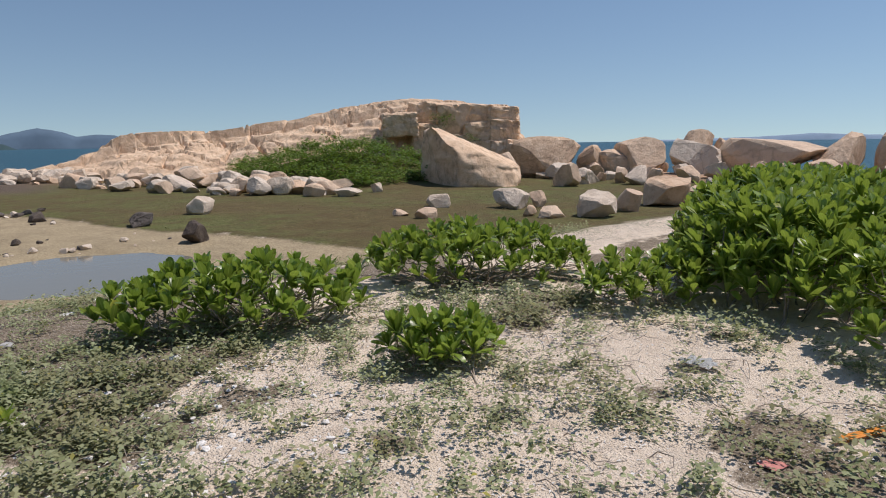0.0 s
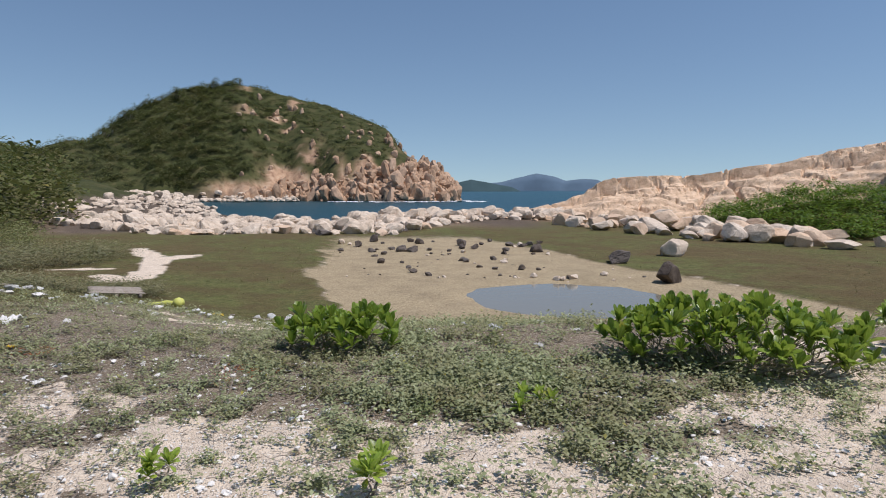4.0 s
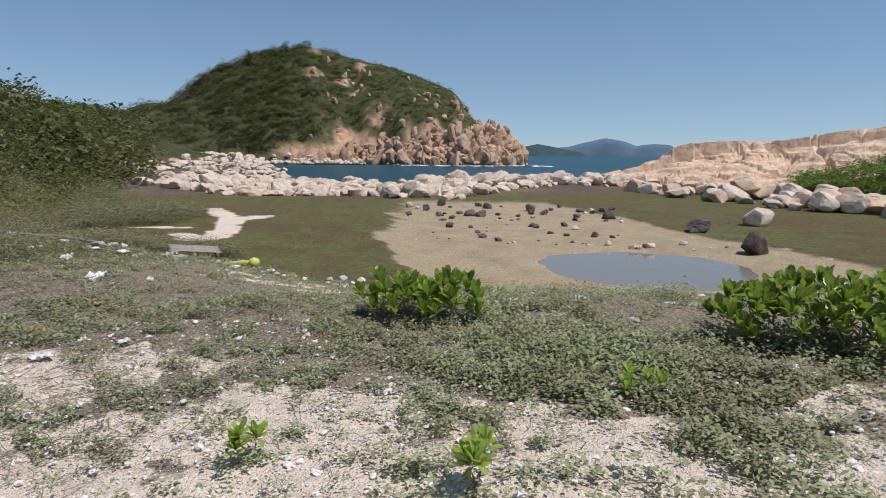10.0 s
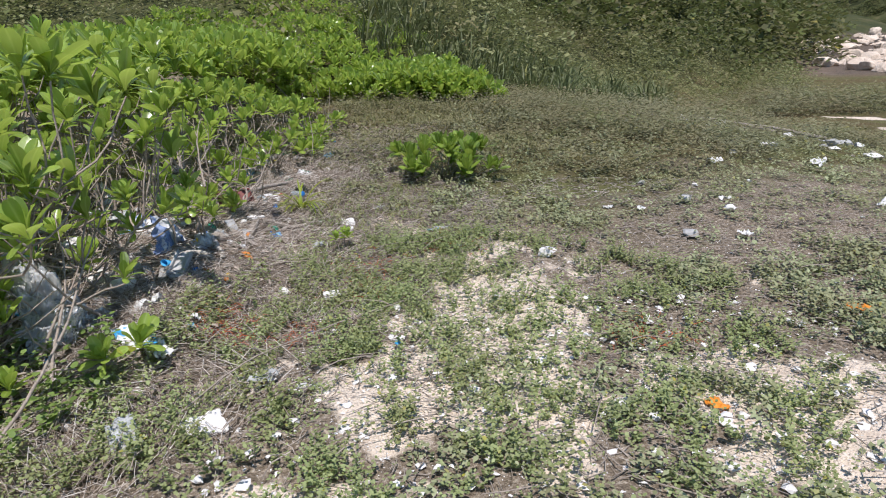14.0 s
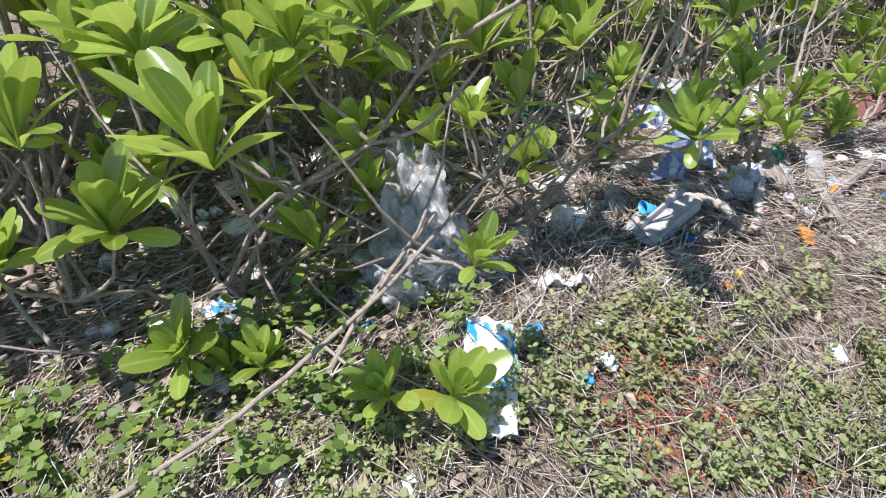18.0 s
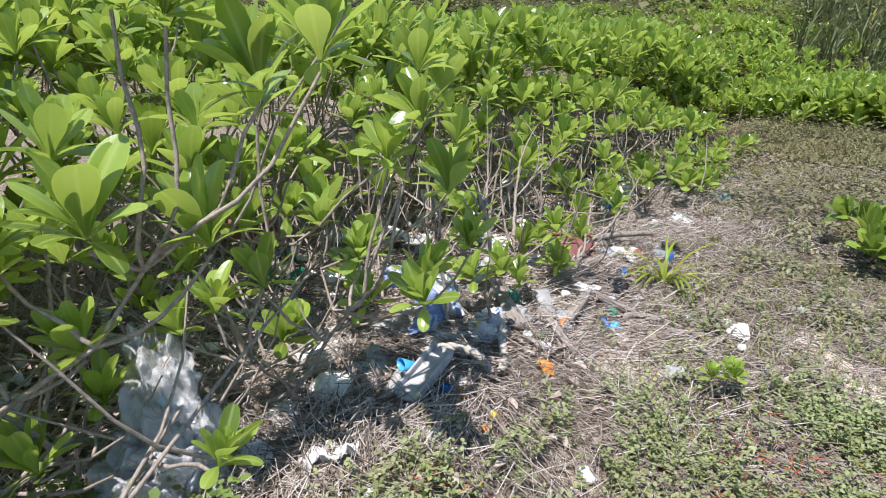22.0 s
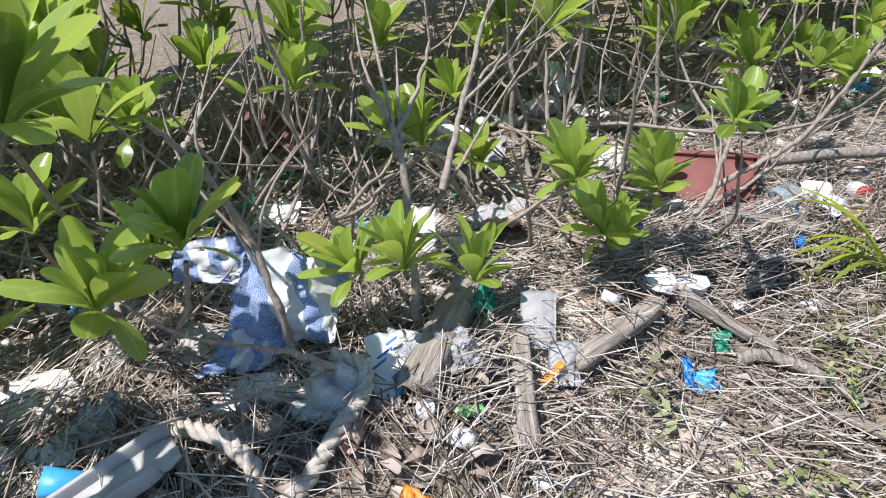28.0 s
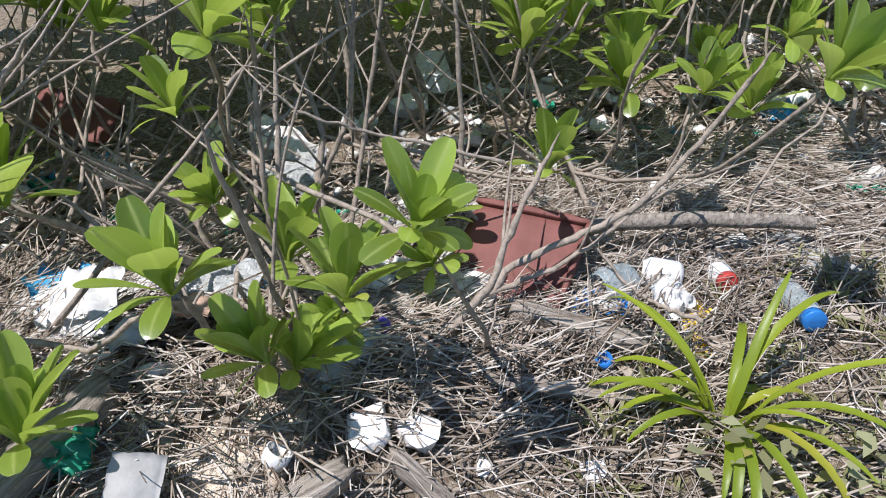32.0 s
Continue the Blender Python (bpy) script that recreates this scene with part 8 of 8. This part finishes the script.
    for x, y, w, l, h, mat, s, lab in ((-4.37, 2.17, 0.13, 0.09, 0.035, BLUE_P, 61, "blue plastic scrap beside the jars"), (-4.42, 2.36, 0.10, 0.06, 0.03, YELLOW_P, 62, "yellow plastic scrap behind the lily"), (-4.34, 2.40, 0.07, 0.05, 0.02, YELLOW_P, 63, "torn yellow scrap behind the lily"),
                                       (-4.76, 2.63, 0.24, 0.14, 0.07, FILM_GREY, 64, "white crumpled plastic bag under the stems"), 
                                       (-3.46, 1.38, 0.06, 0.04, 0.03, GREEN_P, 67, "green plastic scrap under straw"), (-3.58, 1.28, 0.05, 0.03, 0.02, GREEN_P, 68, "green plastic net scrap"), (-4.44, 1.54, 0.08, 0.06, 0.025, YELLOW_P, 69, "yellow and red wrapper under the stems"),
                                       (-3.05, 0.36, 0.16, 0.12, 0.05, FOAM_W, 72, "white sheet deep under the stems"),
                                       (-3.76, 3.05, 0.09, 0.09, 0.06, FILM_GREY, 73, "crumpled clear film on dry herbs"), (-2.75, 3.0, 0.22, 0.07, 0.03, PACK, 74, "blue and white film strip among herbs"), (-1.35, 0.97, 0.14, 0.10, 0.05, FILM_GREY, 75, "crumpled clear film on herbs"),
                                       (-0.98, 4.4, 0.13, 0.11, 0.07, WHITE_P, 76, "white broken foam tray in the herbs"), (0.58, 2.89, 0.16, 0.13, 0.08, WHITE_P, 77, "white plastic cup crushed on sand"), (0.08, 2.27, 0.07, 0.09, 0.03, ORANGE_P, 78, "orange plastic scrap in herbs"),
                                       (0.06, 3.64, 0.09, 0.12, 0.05, ORANGE_P, 79, "orange-red plastic scrap in herbs"), (0.17, 4.51, 0.10, 0.09, 0.05, YELLOW_P, 80, "bright yellow plastic piece in herbs"), (0.46, 11.71, 0.28, 0.2, 0.12, YELLOW_P, 81, "yellow tub on the turf's edge"),
                                       (4.37, 5.33, 0.24, 0.18, 0.1, WHITE_P, 82, "white crumpled plastic by the small shrub"), (5.2, 5.4, 0.26, 0.2, 0.12, FILM_GREY, 83, "grey crumpled film in the herbs"), (8.6, -0.15, 0.25, 0.17, 0.10, FILM_GREY, 84, "grey torn plastic bag on the sand"),
                                       (7.45, -0.98, 0.14, 0.1, 0.012, FADED_RED, 85, "scrap of faded red net on sand"), (-2.58, 6.67, 0.2, 0.16, 0.1, WHITE_P, 86, "white plastic lump in the herbs"), (-0.54, 5.84, 0.34, 0.25, 0.18, WHITE_P, 87, "white and blue crumpled bag in the herbs"),
                                       (-1.9, 7.6, 0.28, 0.2, 0.12, WHITE_P, 88, "white plastic bag in the herbs"), (1.6, 10.9, 0.5, 0.2, 0.08, WHITE_P, 89, "white foam board by the turf"), (2.2, 11.1, 0.35, 0.3, 0.16, FILM_GREY, 90, "clear crumpled film by the turf"),
                                       (-1.9, 11.2, 0.4, 0.3, 0.14, FILM_GREY, 91, "grey crumpled sheet by the pallet"), (-3.2, 11.4, 0.5, 0.2, 0.08, GREYBOX, 92, "grey board scrap near the pallet"), (1.0, 3.3, 0.12, 0.09, 0.04, WHITE_P, 93, "white scrap on sand"), (0.9, 4.2, 0.16, 0.1, 0.05, WHITE_P, 94, "white foam scrap in herbs"),
                                       (-1.6, 5.2, 0.12, 0.1, 0.05, WHITE_P, 95, "white scrap among herbs"), (-2.2, 4.4, 0.1, 0.08, 0.05, WHITE_P, 96, "white paper scrap among herbs"), (6.2, 5.3, 0.2, 0.12, 0.05, WHITE_P, 97, "white scrap near the shrub")):
        k_ = 0.75 if y > 4 else 1.0
        wrapper("plastic_scrap", lab, "plastic scrap", x, y, w * k_, l * k_, h * 0.55, mat, s, s * 0.7, (0.1 * math.sin(s), 0.1 * math.cos(s)), None, "plastic litter")
    between("orange_strip", "orange plastic strip half in sand", "plastic strip", g(8.6, -1.5, 0.03), g(7.95, -1.15, 0.02), 0.06, 0.01, ORANGE_P, 98)
    # lemon-yellow float on the turf's edge
    fl = thing("plastic_float", "pale yellow long plastic float on the turf", "float", "", Matrix.LocRotScale((-0.82, 12.2, float(ground_z(-0.82, 12.2)) + 0.09), Euler((1.45, 0.1, 1.2)), None))
    part("body", mesh_from("body", *lathe([(0.0004, -0.4), (0.05, -0.4), (0.075, -0.3), (0.06, -0.1), (0.08, 0.1), (0.06, 0.25), (0.05, 0.3)], 16), LEMON_P, True), fl)
    part("end_knob", mesh_from("end_knob", *lathe([(0.05, 0.3), (0.1, 0.34), (0.12, 0.42), (0.09, 0.5), (0.0004, 0.52)], 16), LEMON_P, True), fl)
    # wooden pallet
    pal = thing("wooden_pallet", "weathered grey wooden pallet on the ground", "pallet", "", Matrix.LocRotScale((-2.42, 13.85, float(ground_z(-2.42, 13.85)) + 0.04), Euler((0.02, 0.1, 0.42)), None))
    for k in range(6):
        part("deck_board", mesh_from("deck_board", *board(1.15, 0.125, 0.025, 120 + k), WOOD, True), pal, "", pose(0, -0.42 + 0.168 * k, 0.155, 0, 0, 0.8 * (k % 3 - 1)))
    for k in range(3):
        part("bearer", mesh_from("bearer", *board(0.98, 0.08, 0.10, 130 + k), WOOD, True), pal, "", pose(-0.5 + 0.5 * k, 0, 0.09, 0, 0, 90))
    stick("drift_pole", "long grey driftwood pole on the sand patch", [g(-5.8, 13.2, 0.1), g(-4.6, 12.0, 0.12), g(-3.2, 10.9, 0.06)], 0.05, 0.03, WOOD, "driftwood")
    stick("drift_pole", "grey driftwood pole beside the sand patch", [g(-6.3, 12.2, 0.06), g(-5.0, 11.6, 0.1), g(-4.2, 11.3, 0.06)], 0.045, 0.03, WOOD, "driftwood")
    # runners and bare switches in front of the thicket
    stick("runner", "long bare grey runner arching over the litter", [g(-1.15, -0.25, 0.03), g(-1.5, 0.05, 0.14), (-1.88, 0.30, 0.34), (-2.25, 0.45, 0.50), (-2.63, 0.63, 0.66)], 0.008, 0.004, BARK, "branch")
    stick("runner", "thin bare runner over the herbs", [g(-1.2, 0.55, 0.08), g(-1.35, 0.9, 0.14), g(-1.5, 1.5, 0.12), g(-1.7, 2.1, 0.05)], 0.004, 0.002, BARK, "branch")
    for pts, r in (([g(-3.46, 1.32, 0.0), (-3.45, 1.34, 0.34), (-3.51, 1.32, 0.60), (-3.53, 1.29, 0.69), (-3.50, 1.24, 0.82)], 0.017), ([(-3.53, 1.30, 0.66), (-3.61, 1.32, 0.72), (-3.72, 1.34, 0.86)], 0.010),
                   ([(-2.98, 1.24, 0.46), (-3.05, 1.26, 0.40), (-3.17, 1.30, 0.27), g(-3.28, 1.30, 0.0)], 0.013), ([(-3.09, 1.04, 0.83), (-3.16, 1.05, 0.74), (-3.25, 1.07, 0.53), (-3.23, 1.12, 0.33), g(-3.26, 1.1, 0.0)], 0.014), ([(-3.15, 1.05, 0.74), (-3.26, 1.00, 0.76), (-3.41, 0.90, 0.80)], 0.009),
                   ([g(-3.90, 1.68, 0.0), (-4.09, 1.54, 0.28), (-4.16, 1.49, 0.46), (-4.26, 1.47, 0.75)], 0.014), ([g(-4.07, 1.87, 0.0), (-4.18, 1.97, 0.27), (-4.24, 2.00, 0.40), (-4.36, 2.06, 0.56)], 0.014), ([g(-4.43, 1.16, 0.0), (-4.55, 1.10, 0.34), (-4.65, 1.07, 0.62)], 0.013),
                   ([(-3.73, 0.75, 0.80), (-3.74, 0.76, 0.51), (-3.87, 0.80, 0.42), (-4.07, 0.78, 0.66)], 0.011), ([(-4.08, 1.0, 0.50), (-4.19, 1.17, 0.35), (-4.18, 1.25, 0.17), g(-4.2, 1.3, 0.0)], 0.017), ([g(-4.18, 1.95, 0.0), (-4.27, 1.96, 0.26), (-4.41, 2.12, 0.31), (-4.47, 2.22, 0.36), (-4.55, 2.34, 0.52), (-4.55, 2.44, 0.72)], 0.014),
                   ([(-4.22, 1.94, 0.22), (-4.36, 2.09, 0.25), (-4.47, 2.22, 0.36)], 0.010), ([(-4.41, 2.12, 0.31), (-4.39, 2.22, 0.20), (-4.31, 2.32, 0.21), (-4.25, 2.39, 0.24)], 0.008), ([(-3.86, 1.73, 0.77), (-3.90, 1.78, 0.71), (-3.98, 1.90, 0.66), (-4.05, 2.04, 0.61)], 0.005),
                   ([(-3.66, 1.53, 0.60), (-3.80, 1.52, 0.42), g(-3.9, 1.5, 0.0)], 0.011), ([(-3.70, 1.30, 0.58), (-3.94, 1.25, 0.38), g(-4.25, 1.26, 0.0)], 0.016), ([(-4.43, 1.59, 0.95), (-4.41, 1.55, 0.56), (-4.37, 1.45, 0.35), g(-4.45, 1.32, 0.0)], 0.013), ([(-4.65, 1.56, 0.90), (-4.60, 1.47, 0.47), g(-4.46, 1.44, 0.0)], 0.012),
                   ([(-4.03, 1.61, 0.85), (-4.02, 1.57, 0.55), (-4.02, 1.57, 0.34), g(-4.07, 1.52, 0.0)], 0.011), ([(-4.52, 1.77, 0.95), (-4.53, 1.78, 0.45), g(-4.47, 1.77, 0.0)], 0.013), ([g(-4.14, 1.97, 0.0), (-3.98, 2.04, 0.30), (-3.80, 2.02, 0.58)], 0.009), ([g(-3.95, 1.7, 0.0), (-3.8, 1.75, 0.4), (-3.64, 1.82, 0.82)], 0.011),
                   ([g(-2.10, -0.35, 0.0), (-1.74, -0.11, 0.52), (-1.74, -0.18, 0.66)], 0.012), ([g(-2.25, 0.0, 0.0), (-2.05, 0.08, 0.42), (-1.99, -0.02, 0.56), (-1.96, -0.15, 0.66)], 0.014), ([(-3.46, 1.43, 0.56), (-3.57, 1.45, 0.71), (-3.70, 1.50, 0.95)], 0.012), ([(-3.57, 1.45, 0.71), (-3.66, 1.62, 0.9)], 0.007)):
        low_first = pts[0][2] <= pts[-1][2]
        woody_stem(pts if low_first else pts[::-1], r * 0.72)
    # lily
    rl = np.random.RandomState(99)
    lily = thing("strap_lily", "yellow-green strap-leaved lily on the litter", "plant", "", Matrix.Translation((-4.14, 2.45, float(ground_z(-4.14, 2.45)))))
    for k in range(24):
        L = rl.uniform(0.22, 0.46)
        v, fa = leaf_shape(L, 0.019, rl.uniform(1.1, 1.55), rl.uniform(0.9, 3.4), 12, 3, 0.35, 0.35)
        v = v + [rl.uniform(0, 0.03), rl.uniform(-0.02, 0.02), 0]
        part("leaf", mesh_from("leaf", turned(v, k * 2.4 + rl.uniform(-0.3, 0.3)), fa, LILY_LEAF, True), lily)


strand_litter()


# ---- shells and grit on the sand, surf along the headland ----
def grit():
    rng = np.random.RandomState(101)
    xy = np.concatenate([inside(12000, 6.0, 0.6, 4.0, 2.8, 0, rng)[0], inside(11000, 0.8, 2.6, 3.0, 2.4, 0, rng)[0], inside(1500, 10, 4.5, 4, 4, 0, rng)[0]])
    z, sand, *_ = land(xy[:, 0], xy[:, 1])
    keep = rng.uniform(size=len(xy)) < 0.25 + 0.75 * sand
    xy, z = xy[keep], z[keep]
    chips = inside(3200, 2.6, 1.8, 4.2, 2.4, 0, rng)[0]
    chips = chips[chips[:, 1] > np.interp(chips[:, 0], EDGE_X, EDGE_Y) + 0.9]
    v, fa = spread([stone_shape(210 + i, 1, 8, 0.05, 0.5) for i in range(5)], rows_of(chips, ground_z(chips[:, 0], chips[:, 1]) + 0.004, 0.012 + 0.045 * rng.uniform(0, 1, len(chips)) ** 2.5, rng, 0.5), 20)
    thing("coral_chips", "white chips of coral and shell on the sand", "shells", "", None, mesh_from("coral_chips", v, fa, FOAM_W, False), "stuff")
    temp = []
    for i in range(5):
        v, fa = leaf_shape(1.0, 0.8, 0.2, 0.5, 3, 2, 0.5, 0.4)
        temp.append((v * [1, rng.uniform(0.5, 1), 1], fa))
    v, fa = spread(temp, rows_of(xy, z + 0.003 + 0.035 * (fbm(xy[:, 0], xy[:, 1], 3.0, 21, 4) - 0.5), 0.007 + 0.024 * rng.uniform(0, 1, len(xy)) ** 2, rng, 0.6), 15)
    thing("shell_grit", "white broken shells strewn on the sand", "shells", "", None, mesh_from("shell_grit", v, fa, FOAM_W, True), "stuff")
    pieces = []
    for az, r, w in ((3.5, 205, 9), (5.2, 212, 7), (-1.0, 212, 8), (1.2, 208, 10), (7.0, 222, 9), (8.0, 230, 8), (-3.0, 214, 6), (9.5, 214, 7), (16.2, 84, 3.0)):
        x, y = OX + r * math.sin(radians(az)), OY + r * math.cos(radians(az))
        v, fa = sheet(w, 1.6, 0.35, int(abs(az) * 10) + 3, 9)
        pieces.append((turned(v, -radians(az)) + [x, y, SEA_Z + 0.02], fa))
    thing("surf", "thin white surf breaking at the headland", "surf", "", None, mesh_from("surf", *joined(pieces), FOAM, True), "stuff")


grit()
